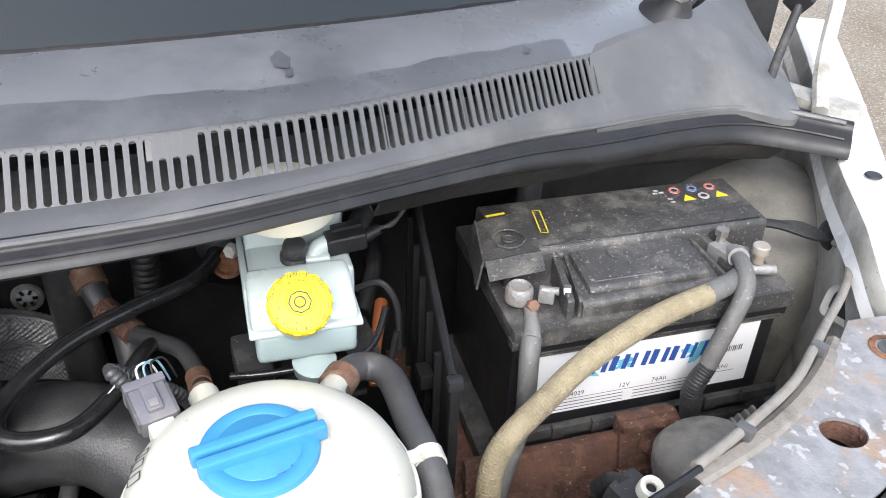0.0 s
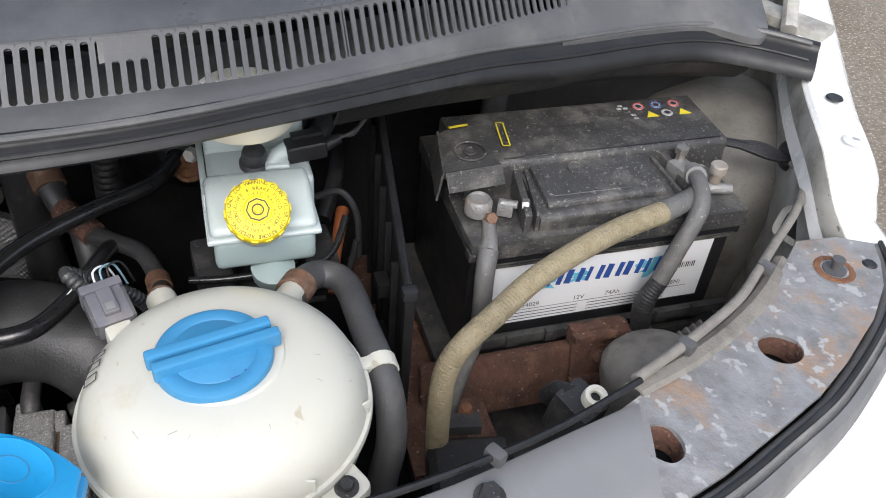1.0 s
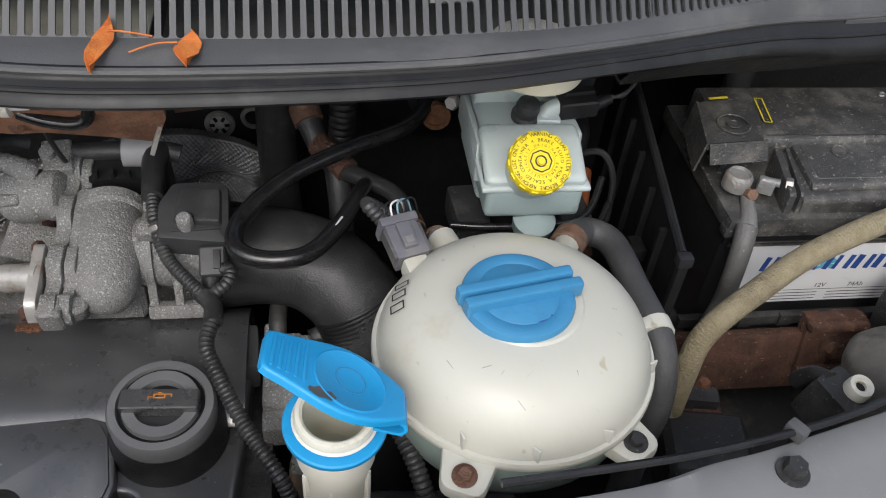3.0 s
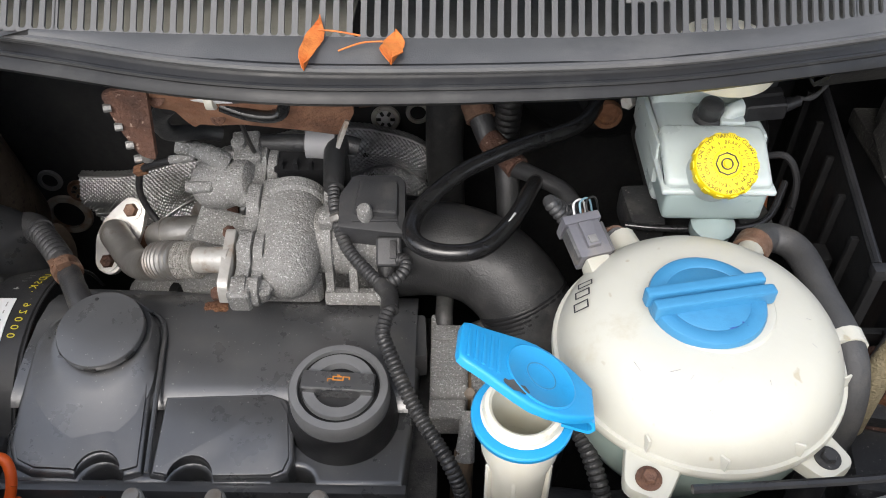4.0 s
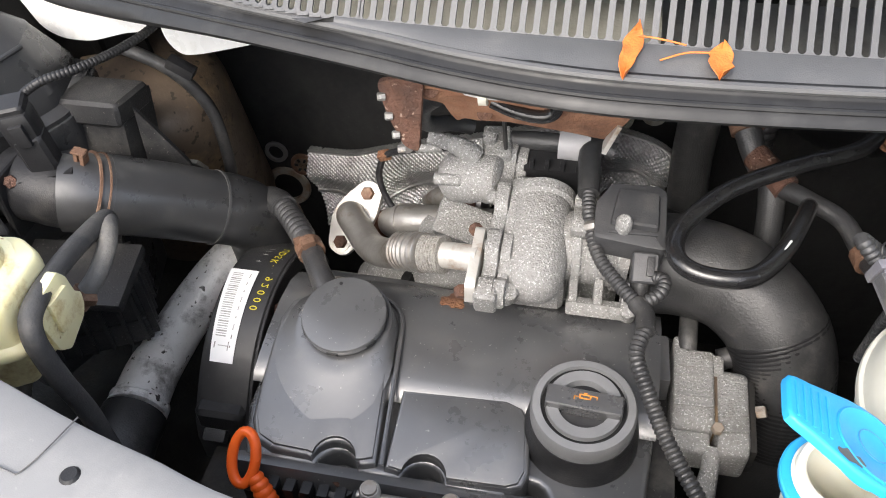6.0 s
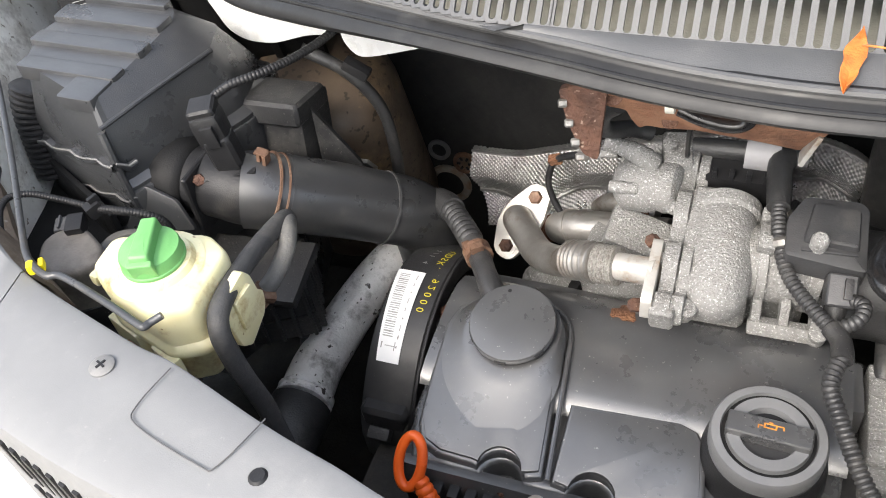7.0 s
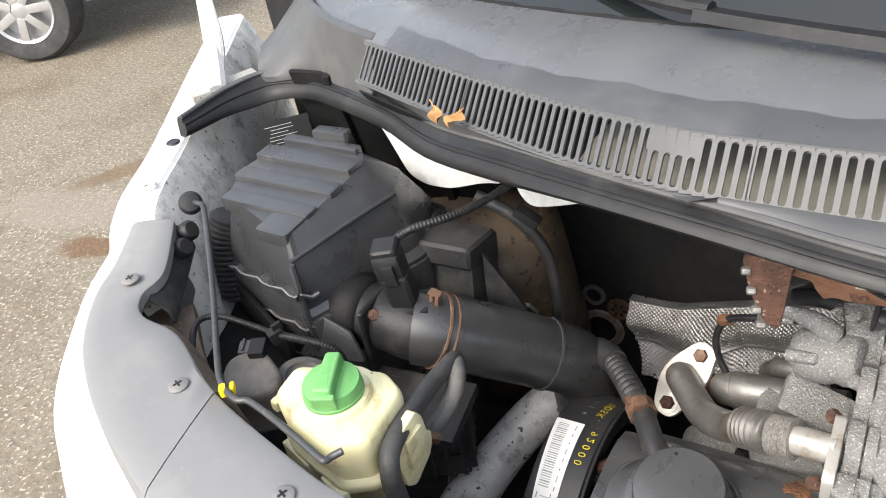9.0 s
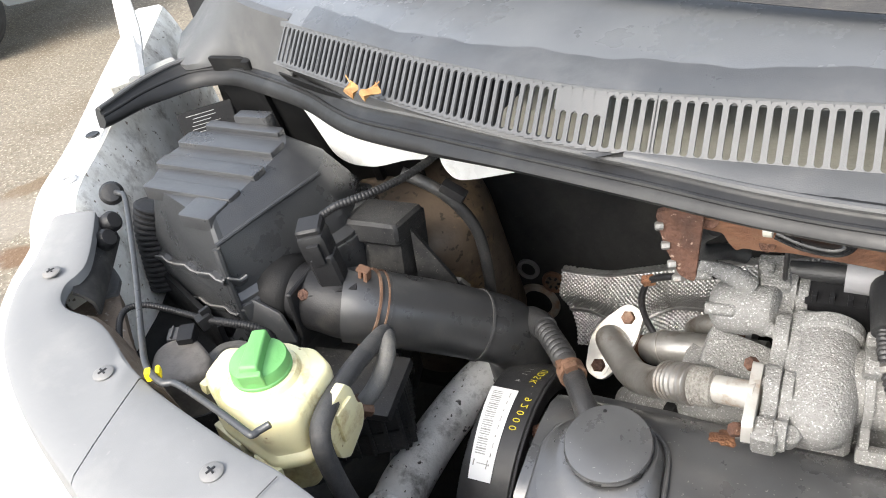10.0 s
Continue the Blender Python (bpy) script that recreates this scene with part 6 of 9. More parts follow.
# ---- engine ----
def valve_cover():
    e = thing("engine_cover", (-0.14, 0.25, 0.8), "satin black plastic valve cover with raised panels", "engine cover")
    def scallop(x0, x1, y, holes, r=0.017):
        pts = []
        for hx in holes:
            pts += [(hx + r * math.cos(a), y + r * math.sin(a)) for a in np.linspace(math.pi, 0, 9)]
        return [(x0, y)] + pts + [(x1, y)]
    base = [(-0.306, 0.30), (-0.304, 0.20)] + scallop(-0.290, 0.035, 0.1535, (-0.211, -0.139, -0.0545)) + [(0.04, 0.22), (0.045, 0.30), (0.04, 0.345), (-0.2, 0.37), (-0.298, 0.372)]
    part("body", prism(B(), base, 0.79, 0.8585, None, 0.006, 0.0, 3), M_COVER, e)
    part("flange", prism(B(), [(-0.31, 0.165), (-0.30, 0.148), (0.05, 0.142), (0.062, 0.16), (0.062, 0.36), (-0.31, 0.38)], 0.77, 0.832, None, 0.003), M_BLACK_DUSTY, e)
    # barrel along the back, falling gently to the front
    rows = [[V(x, 0.372, 0.828), V(x, 0.366, 0.852), V(x, 0.350, 0.871), V(x, 0.328, 0.8815), V(x, 0.30, 0.8845), V(x, 0.268, 0.882), V(x, 0.24, 0.877), V(x, 0.226, 0.8725), V(x, 0.22, 0.866)] for x in (-0.306, -0.303, -0.24, -0.1, 0.0, 0.036, 0.041)]
    part("barrel", thicken(loft(B(), rows), 0.003), M_COVER, e)
    def panel(name, out, z):
        def slope(bm):
            for v in bm.verts:
                v.co.z += 0.24 * (min(v.co.y, 0.258) - 0.222) + 0.08 * max(0.0, v.co.y - 0.258)
            return bm
        p = part(name, slope(prism(B(), out, 0.855, z, None, 0.0035, 0.004, 3)), M_COVER, e)
        cx, cy = sum(q[0] for q in out) / len(out), sum(q[1] for q in out) / len(out)
        inner = [(cx + (x - cx) * 0.93, cy + (y - cy) * 0.92) for x, y in out]
        part("raised_field", slope(prism(B(), inner, z - 0.002, z + 0.0028, None, 0.0009, 0.0, 2)), M_COVER, p)
    left = [(-0.296, 0.275), (-0.290, 0.297), (-0.270, 0.314), (-0.240, 0.321), (-0.216, 0.316), (-0.200, 0.304), (-0.191, 0.288), (-0.187, 0.262), (-0.183, 0.22), (-0.178, 0.160), (-0.187, 0.157)] + [(-0.212 + 0.020 * math.cos(a), 0.153 + 0.020 * math.sin(a)) for a in np.linspace(0.15, math.pi - 0.15, 11)] + [(-0.236, 0.157), (-0.268, 0.158), (-0.284, 0.165), (-0.291, 0.18), (-0.294, 0.22)]
    panel("left_panel", left, 0.8795)
    right = [(-0.170, 0.2245), (-0.082, 0.2285), (-0.068, 0.224), (-0.060, 0.211), (-0.055, 0.172), (-0.059, 0.161), (-0.069, 0.157), (-0.112, 0.156)] + [(-0.139 + 0.020 * math.cos(a), 0.153 + 0.020 * math.sin(a)) for a in np.linspace(0.15, math.pi - 0.15, 11)] + [(-0.163, 0.157), (-0.171, 0.158)]
    panel("right_panel", right, 0.8790)
    part("ridge", tube(B(), [(-0.214, 0.3215, 0.884), (-0.1955, 0.3085, 0.8855), (-0.186, 0.290, 0.8865), (-0.182, 0.262, 0.8855), (-0.178, 0.22, 0.8785), (-0.1735, 0.160, 0.8645)], 0.0022, 8, 5), M_COVER, e)
    part("flange_lip", tube(B(), [(-0.30, 0.1475, 0.8335), (-0.13, 0.1455, 0.8335), (0.05, 0.1425, 0.8335)], 0.0016, 6, 3), M_GREY, e, "worn bright flange edge")
    part("front_face", box(B(), pose(-0.13, 0.149, 0.838, -10), 0.335, 0.012, 0.04, 0.005), M_COVER, e)
    # vent
    vm = frame_of((-0.2320, 0.2715, 0.9125), (0, -0.20, 1), (0, 1, 0))
    v = part("vent", lathe(B(), [(0.0345, -0.020), (0.0345, -0.0085), (0.0370, -0.0080), (0.0376, -0.0070), (0.0376, -0.0014), (0.0368, -0.0004), (0.0340, 0.0), (0.015, 0.0006), (0, 0.0007)], vm, 56), M_COVER, e, "round breather housing")
    for a in (-92, -38, -150):
        part("notch", box(B(), vm @ pose(0, 0, 0, 0, 0, a) @ pose(0.0368, 0, -0.0062), 0.003, 0.010, 0.0036, 0.0008), M_BLACK, v)
    part("pin_hole", lathe(B(), [(0.0018, 0), (0.0015, 0.0003), (0, 0.0003)], vm @ pose(-0.010, 0.029, 0.0003), 10), M_DEEP, v)
    # shoulder of the cover rising to the housing, long in front and short behind
    rows = []
    for k in range(57):
        a = 2 * math.pi * k / 56
        ca, sa = math.cos(a), math.sin(a)
        reach = 0.0455 + 0.042 * max(0.0, -sa) ** 2 + 0.014 * max(0.0, -ca) ** 2
        top = vm @ V(0.041 * ca, 0.041 * sa, -0.0115)
        fx, fy = -0.2320 + reach * ca, 0.2715 + reach * sa
        foot = V(fx, fy, 0.8808 + 0.24 * (min(fy, 0.258) - 0.222) + 0.08 * max(0.0, fy - 0.258))
        foot.z = min(foot.z, top.z - 0.001)
        rows.append([vm @ V(0.033 * ca, 0.033 * sa, -0.0125), top, top.lerp(foot, 0.25) + V(0, 0, -0.0004), top.lerp(foot, 0.6) + V(0, 0, -0.0010), foot, foot - V(0, 0, 0.012)])
    part("vent_shoulder", loft(B(), rows), M_COVER, v, angle=60)
    # oil filler
    oc = frame_of((-0.0194, 0.2148, 0.9005), (0.0, -0.10, 1), (0, 1, 0)) @ Matrix.Diagonal((0.91, 0.91, 1, 1))
    cap = part("oil_cap", lathe(B(), [(0.046, -0.006), (0.0458, 0.008), (0.044, 0.011), (0.0375, 0.0118), (0.0365, 0.008), (0.0335, 0.008), (0.0325, 0.0125), (0.023, 0.0125), (0.021, 0.006), (0, 0.005)], oc, 56), M_RING, e, "round black oil filler cap")
    part("cap_grip", box(B(), oc @ pose(0, 0, 0.0125, 0, 0, -3), 0.066, 0.019, 0.014, 0.003, 3), M_COVER, cap)
    part("cap_well", lathe(B(), [(0.0225, 0.0066), (0, 0.0062)], oc, 40), M_BLACK, cap)
    part("cap_neck", lathe(B(), [(0.052, -0.045), (0.0505, -0.024), (0.048, -0.010), (0.0465, -0.006), (0.044, -0.0055)], oc, 48), M_BLACK, cap)
    part("cap_groove", lathe(B(), [(0.0366, 0.0084), (0.0335, 0.0084)], oc, 56), M_DEEP, cap, "dark groove round the cap")
    bm = B()
    im = oc @ pose(0, 0, 0.0199, 0, 0, -3)
    for x, y, w, h in ((0, 0.0, 0.010, 0.0012), (0, 0.0035, 0.007, 0.0012), (-0.0045, 0.0018, 0.0012, 0.0045), (0.0045, 0.0018, 0.0012, 0.0045), (0.0075, 0.0035, 0.005, 0.001), (0.010, 0.002, 0.001, 0.003), (-0.0075, 0.001, 0.004, 0.001), (-0.009, -0.0005, 0.001, 0.003), (0, 0.005, 0.003, 0.001)):
        bar(bm, im, x, y, w, h)
    part("oil_can_symbol", bm, M_INK_ORANGE, cap, "orange oil can symbol", smooth=False)
    # bolts
    for x, y, z in ((-0.316, 0.315, 0.848), (0.028, 0.288, 0.872), (-0.209, 0.151, 0.844), (-0.136, 0.151, 0.844), (-0.0545, 0.151, 0.844), (0.025, 0.153, 0.842)):
        part("bolt", hexagon(B(), frame_of((x, y, z), (0, 0, 1)), 0.0075, 0.008), M_DARK_RUST, e, "rusty bolt head")
        part("bolt_seat", lathe(B(), [(0.016, -0.01), (0.0155, 0.0), (0.011, 0.001), (0.0105, -0.004), (0, -0.004)], frame_of((x, y, z - 0.001), (0, 0, 1)), 20), M_BLACK_DUSTY, e)
    for x, y, r, ma, lab in ((-0.147, 0.330, 0.011, M_RUST, "orange rust stain"), (-0.131, 0.336, 0.008, M_GREY, "pale dried stain")):
        bm = B()
        out = []
        for i in range(24):
            a = i * math.pi / 12
            q = r * (1 + 0.22 * math.sin(3 * a + 60 * x) + 0.13 * math.sin(7 * a))
            u, v = x + q * math.cos(a), y + 1.2 * q * math.sin(a)
            out.append(bm.verts.new((u, v, float(np.interp(v, (0.24, 0.268, 0.30, 0.328, 0.35, 0.366), (0.877, 0.882, 0.8845, 0.8815, 0.871, 0.852))) + 0.0009)))
        c = bm.verts.new((x, y, float(np.interp(y, (0.30, 0.328, 0.35), (0.8845, 0.8815, 0.871))) + 0.0012))
        for i in range(24):
            bm.faces.new((c, out[i], out[(i + 1) % 24]))
        part("rust_stain", bm, ma, e, lab)
    part("corner_pad", box(B(), pose(0.03, 0.30, 0.86, 0, 0, 3), 0.04, 0.05, 0.03, 0.004), M_COVER, e)
    # timing belt cover
    t = thing("belt_cover", (-0.355, 0.30, 0.8), "black timing belt cover with a barcode label", "belt cover")
    cy, cz, R = 0.332, 0.743, 0.127
    def rim(r):
        line = [(cy + r * math.cos(a), cz + r * math.sin(a)) for a in np.linspace(radians(15), radians(135), 24)]
        y, z = line[-1]
        return line + [(y - 0.016, z - 0.017), (y - 0.030, z - 0.034), (y - 0.036, z - 0.055), (y - 0.036, z - 0.09)]
    rows = [[V(x, y, z) for y, z in rim(R + dr)] for x, dr in ((-0.323, -0.022), (-0.323, -0.003), (-0.3255, 0.0), (-0.350, 0.001), (-0.370, 0.0), (-0.3765, -0.003), (-0.379, -0.009), (-0.379, -0.024))]
    part("shell", thicken(loft(B(), rows), 0.003), M_BELT, t)
    part("edge_lip", tube(B(), [V(-0.322, y, z) for y, z in rim(R - 0.001)[::3]], 0.0016, 8, 3), M_BELT, t)
    part("side_plate", prism(B(), rim(R - 0.006), 0, 0.004, Matrix.Translation((-0.377, 0, 0)) @ Matrix(((0, 0, 1, 0), (1, 0, 0, 0), (0, 1, 0, 0), (0, 0, 0, 1))), 0.001), M_BLACK, t)
    def onto(x, a, lift):
        o = V(0, math.cos(a), math.sin(a))
        w = V(0, -math.sin(a), math.cos(a))
        return Matrix.Translation(V(x, cy, cz) + o * (R + lift)) @ Matrix((V(1, 0, 0), w, o)).transposed().to_4x4()
    la = np.linspace(radians(85), radians(129.5), 15)
    def across(k, f):
        return (-0.3745 + 0.0085 * k / 14) * (1 - f) + (-0.3455 + 0.0022 * k / 14) * f
    rows = [[V(across(k, f), cy + (R + 0.0018) * math.cos(a), cz + (R + 0.0018) * math.sin(a)) for k, a in enumerate(la)] for f in (0.0, 0.5, 1.0)]
    lab = part("label", thicken(loft(B(), rows), 0.0006), M_LABEL, t, "white barcode label")
    for i in range(30):
        a = radians(88) + i * radians(1.05)
        w = (0.0009, 0.0016, 0.0006, 0.0012)[i * 7 % 4]
        part("barcode_line", bar(B(), onto(across(1 + i * 0.35, 0.34), a, 0.0027), 0, 0, 0.0105, w), M_PRINT, lab, smooth=False)
    for i in range(9):
        a = radians(89) + i * radians(4.2)
        part("print_line", bar(B(), onto(across(1 + 1.3 * i, 0.80), a, 0.0027), 0, 0, 0.0012, 0.006 - 0.002 * (i % 3)), M_PRINT, lab, smooth=False)
    for u, w, h in ((0.15, 0.0012, 0.006), (0.50, 0.0100, 0.0010), (0.72, 0.0010, 0.0085)):
        part("print_box", bar(B(), onto(across(12, u), radians(122.5), 0.0027), 0, 0, w, h), M_PRINT, lab, smooth=False)
    for text, a0, step, x, size in (("UDSK.", 66, 3.6, -0.3335, 0.0105), ("92000", 89, 3.9, -0.3315, 0.0105), ("1/1 4", 66, 3.0, -0.348, 0.008)):
        bm = B()
        for i, ch in enumerate(text):
            if ch == " ":
                continue
            fm = onto(x - 0.0010 * i, radians(a0 + step * i), 0.0020)
            write(bm, ch, size, fm @ pose(0, 0, 0, 0, 0, 90))
        part("paint_marks", bm, M_INK_YELLOW if text[0] in "U9" else M_PRINT, t, "yellow paint-pen marks" if text[0] in "U9" else "faint scratched marks", smooth=False)
    part("lower_shell", box(B(), pose(-0.350, 0.275, 0.74), 0.05, 0.13, 0.15, 0.012, 3), M_BLACK, t)
    part("fixing_tab", box(B(), pose(-0.352, 0.203, 0.792, 30, 0, 0), 0.022, 0.012, 0.012, 0.003), M_BLACK_DUSTY, t)
    # block below
    b = thing("engine_block", (-0.15, 0.28, 0.5), "dark grimy engine block below the valve cover", "engine block")
    part("block", box(B(), pose(-0.15, 0.27, 0.62), 0.42, 0.26, 0.30, 0.012), M_DARK, b)
    # row of injector fittings at the front
    r = thing("injector_rail", (-0.14, 0.12, 0.80), "dark injector wiring rail with steel fittings", "injector rail")
    part("rail", tube(B(), [(-0.185, 0.130, 0.866), (-0.06, 0.130, 0.868)], 0.0042, 10), M_STEEL, r)
    for x in (-0.174, -0.110, -0.030):
        f = part("fitting", lathe(B(), [(0.007, -0.04), (0.007, 0.0), (0.0085, 0.001), (0.0085, 0.008), (0.007, 0.010), (0, 0.010)], frame_of((x, 0.131, 0.868), (0, -0.05, 1)), 16), M_BRIGHT, r, "steel fitting")
        part("cap", lathe(B(), [(0.0065, 0), (0.0062, 0.003), (0, 0.004)], frame_of((x, 0.1305, 0.878), (0, -0.05, 1)), 14), M_TAN, f, "worn brass cap")
    for x in (-0.13, -0.07, 0.0):
        part("plug", box(B(), pose(x, 0.112, 0.852), 0.045, 0.026, 0.03, 0.004), M_SLAM, r, "grey injector plug")
    for i in range(20):
        part("conduit", box(B(), pose(-0.262 + i * 0.0145, 0.139, 0.838), 0.009, 0.012, 0.018, 0.002), M_BLACK, r)
    d = thing("dipstick", (-0.26, 0.12, 0.83), "bright orange dipstick loop handle", "dipstick")
    part("loop", tube(B(), [(-0.281 + 0.0100 * math.cos(a), 0.140 + 0.015 * math.sin(a), 0.876 + 0.015 * math.sin(a)) for a in np.linspace(0, 2 * math.pi, 17)], 0.0044, 12, 2), M_ORANGE, d)
    part("stem", tube(B(), [(-0.272, 0.132, 0.866), (-0.262, 0.124, 0.850), (-0.254, 0.116, 0.815)], [0.007, 0.0095, 0.0095], 12, corr=0.001, pitch=0.006), M_ORANGE, d)


valve_cover()


def egr_group():
    TO_X = Matrix(((0, 0, 1, 0), (1, 0, 0, 0), (0, 1, 0, 0), (0, 0, 0, 1)))  # an outline in y, z drawn out along x
    e = thing("exhaust_gas_valve", (-0.1, 0.36, 0.85), "corroded cast aluminium exhaust gas valve housing", "engine casting")
    ax = V(-0.02, 0.955, 0.26).normalized()
    m = frame_of((-0.0745, 0.352, 0.9385), ax)
    bulb = [(0, -0.052), (0.010, -0.0505), (0.018, -0.046), (0.0235, -0.038), (0.0262, -0.026), (0.0275, -0.010), (0.0280, 0.010), (0.0272, 0.030), (0.0250, 0.044), (0.0285, 0.047), (0.0290, 0.056), (0.024, 0.060), (0, 0.060)]
    part("bulb", lathe(B(), bulb, m, 44), M_CAST, e)
    part("bulb_shoulder", box(B(), pose(-0.0925, 0.366, 0.940, 15, 0, 0), 0.026, 0.105, 0.040, 0.012, 3), M_CAST, e)
    prof = round_outline([(0.283, 0.930), (0.286, 0.9485), (0.299, 0.9515), (0.303, 0.945), (0.318, 0.947), (0.324, 0.959), (0.346, 0.962), (0.352, 0.955), (0.372, 0.958), (0.378, 0.968), (0.400, 0.971), (0.408, 0.964), (0.425, 0.968), (0.432, 0.980), (0.453, 0.981), (0.458, 0.955), (0.445, 0.915), (0.40, 0.90), (0.33, 0.895)], 0.005, 3)
    part("flange_plate", prism(B(), prof, -0.1165, -0.1045, TO_X, 0.002), M_CAST, e)
    part("rear_flange", prism(B(), [(0.365 + (y - 0.365) * 0.96, z - 0.003) for y, z in prof], -0.103, -0.0945, TO_X, 0.002), M_CAST, e)
    part("flange_core", prism(B(), [(0.365 + (y - 0.365) * 0.9, z - 0.010) for y, z in prof], -0.112, -0.097, TO_X, 0.001), M_CAST, e)
    for y, z in ((0.298, 0.944), (0.335, 0.957), (0.389, 0.966), (0.443, 0.977)):
        part("bolt", lathe(B(), [(0.0065, -0.006), (0.0065, 0.004), (0.005, 0.0055), (0, 0.006)], frame_of((-0.1185, y, z - 0.006), (-0.75, -0.3, 0.6)), 10), M_CAST, e)
        part("boss", lathe(B(), [(0.0085, -0.012), (0.0085, 0.0), (0.006, 0.002), (0, 0.002)], frame_of((-0.092, y + 0.002, z - 0.008), (0.3, -0.2, 1)), 14), M_CAST, e)
    # lumpy valve head and its hose spigot
    hd = frame_of((-0.168, 0.421, 0.953), V(1, -0.12, 0.14), (0, 0, 1))
    part("top_block", lathe(B(), [(0, -0.006), (0.015, -0.005), (0.021, 0.0), (0.0245, 0.010), (0.0250, 0.024), (0.022, 0.034), (0.024, 0.040), (0.022, 0.050), (0.018, 0.053), (0, 0.054)], hd, 26), M_CAST, e)
    for a in (35, 150, 265):
        part("top_bolt", lathe(B(), [(0.0058, -0.02), (0.0058, 0.004), (0.004, 0.006), (0, 0.006)], hd @ pose(0.0225 * math.cos(radians(a)), 0.0225 * math.sin(radians(a)), 0.016), 10), M_CAST, e)
    part("upper_lug", box(B(), Matrix.Translation((-0.1245, 0.442, 0.978)) @ pose(0, 0, 0, 16, 4, 12), 0.026, 0.036, 0.016, 0.005, 3), M_CAST, e)
    part("lug_pin", lathe(B(), [(0.007, -0.01), (0.0065, 0.006), (0, 0.007)], frame_of((-0.131, 0.438, 0.986), (0, -0.3, 1)), 12), M_CAST, e)
    part("spigot", tube(B(), [(-0.142, 0.421, 0.978), (-0.152, 0.420, 0.987), (-0.166, 0.424, 0.990), (-0.186, 0.424, 0.9945)], [0.0105, 0.0095, 0.0078, 0.0068], 14, corr=0.0008, pitch=0.007), M_CAST, e)
    part("foot", box(B(), pose(-0.1105, 0.294, 0.934, 12, 0, 0), 0.020, 0.022, 0.026, 0.006, 3), M_CAST, e)
    part("rust_bolt", hexagon(B(), frame_of((-0.128, 0.357, 0.948), (-0.6, -0.5, 0.55)), 0.0062, 0.007), M_DARK_RUST, e)
    # throttle body beside it
    t = thing("throttle_body", (-0.02, 0.365, 0.87), "cast aluminium throttle body with a black actuator", "throttle body")
    part("barrel", tube(B(), [(-0.055, 0.370, 0.929), (0.004, 0.371, 0.926)], 0.0315, 36), M_CAST, t)
    part("ring", tube(B(), [(-0.0455, 0.3705, 0.929), (-0.0385, 0.371, 0.929)], 0.0365, 36), M_CAST, t)
    part("ring", tube(B(), [(-0.006, 0.371, 0.927), (0.004, 0.371, 0.926)], 0.0350, 36), M_CAST, t)
    for y, z in ((0.354, 0.9655), (0.392, 0.961)):
        part("bolt_lug", box(B(), pose(-0.040, y, z, 20, 0, 0), 0.014, 0.013, 0.014, 0.004), M_CAST, t)
        part("bolt", hexagon(B(), frame_of((-0.034, y - 0.002, z + 0.005), (0.8, -0.2, 0.6)), 0.0046, 0.010), M_STEEL, t)
    part("foot", box(B(), pose(-0.016, 0.331, 0.893, -18), 0.058, 0.012, 0.014, 0.004), M_CAST, t)
    for u in (-0.040, -0.018, 0.006):
        part("web", box(B(), pose(u, 0.338, 0.905, -18, 0, 6), 0.008, 0.014, 0.036, 0.003), M_CAST, t)
    part("foot_lug", lathe(B(), [(0.0075, -0.02), (0.0075, 0.0), (0.005, 0.0016), (0, 0.0016)], frame_of((0.010, 0.326, 0.902), (0, -0.5, 1)), 14), M_CAST, t)
    part("side_arm", box(B(), pose(0.004, 0.350, 0.954, 20, 0, 5), 0.060, 0.010, 0.008, 0.003), M_CAST, t)
    part("screw", lathe(B(), [(0.0068, -0.012), (0.0068, 0.001), (0.005, 0.004), (0, 0.0045)], frame_of((-0.004, 0.342, 0.990), (0, -0.35, 1)), 14), M_CAST, t)
    am = pose(0.0015, 0.368, 0.976, 18, 0, 2)
    ac = part("actuator", prism(B(), round_outline([(-0.030, -0.030), (0.012, -0.036), (0.029, -0.038), (0.029, 0.018), (0.022, 0.024), (-0.018, 0.024), (-0.030, 0.004)], 0.004, 3), -0.016, 0.010, am, 0.003), M_ACT, t, "dark grey plastic actuator")
    part("actuator_lid", prism(B(), round_outline([(-0.018, -0.018), (0.023, -0.022), (0.023, 0.014), (-0.012, 0.018)], 0.004, 3), 0.009, 0.0155, am, 0.003, 0.06), M_ACT, ac)
    part("lid_rib", box(B(), am @ pose(0.002, -0.024, 0.010), 0.040, 0.003, 0.004, 0.001), M_ACT, ac)
    so = part("socket", box(B(), am @ pose(0.014, -0.046, -0.010, 20), 0.022, 0.026, 0.026, 0.004, 3), M_ACT, ac)
    part("latch", box(B(), am @ pose(0.018, -0.050, 0.004, 20), 0.006, 0.016, 0.005, 0.001), M_BLACK, so)
    part("wire_boot", tube(B(), [am @ V(0.012, -0.056, -0.012), am @ V(0.012, -0.068, -0.018), am @ V(0.016, -0.078, -0.020)], [0.0085, 0.0075, 0.0065], 14), M_BLACK_DUSTY, so)
    # black joint behind the castings
    bl = thing("air_elbow", (-0.07, 0.45, 0.93), "black plastic air elbow behind the castings", "air pipe")
    part("box", box(B(), pose(-0.0645, 0.446, 0.948, 12, 0, 0), 0.068, 0.040, 0.055, 0.006), M_BLACK, bl, "black ribbed joint box")
    for u in (-0.090, -0.076, -0.062, -0.048):
        part("box_rib", box(B(), pose(u, 0.426, 0.965, 12, 0, 0), 0.004, 0.006, 0.03, 0.001), M_BLACK, bl)
    part("elbow", tube(B(), [(-0.03, 0.440, 0.905), (0.0, 0.435, 0.893), (0.03, 0.42, 0.883), (0.06, 0.40, 0.875)], 0.030, 22), M_BLACK, bl)
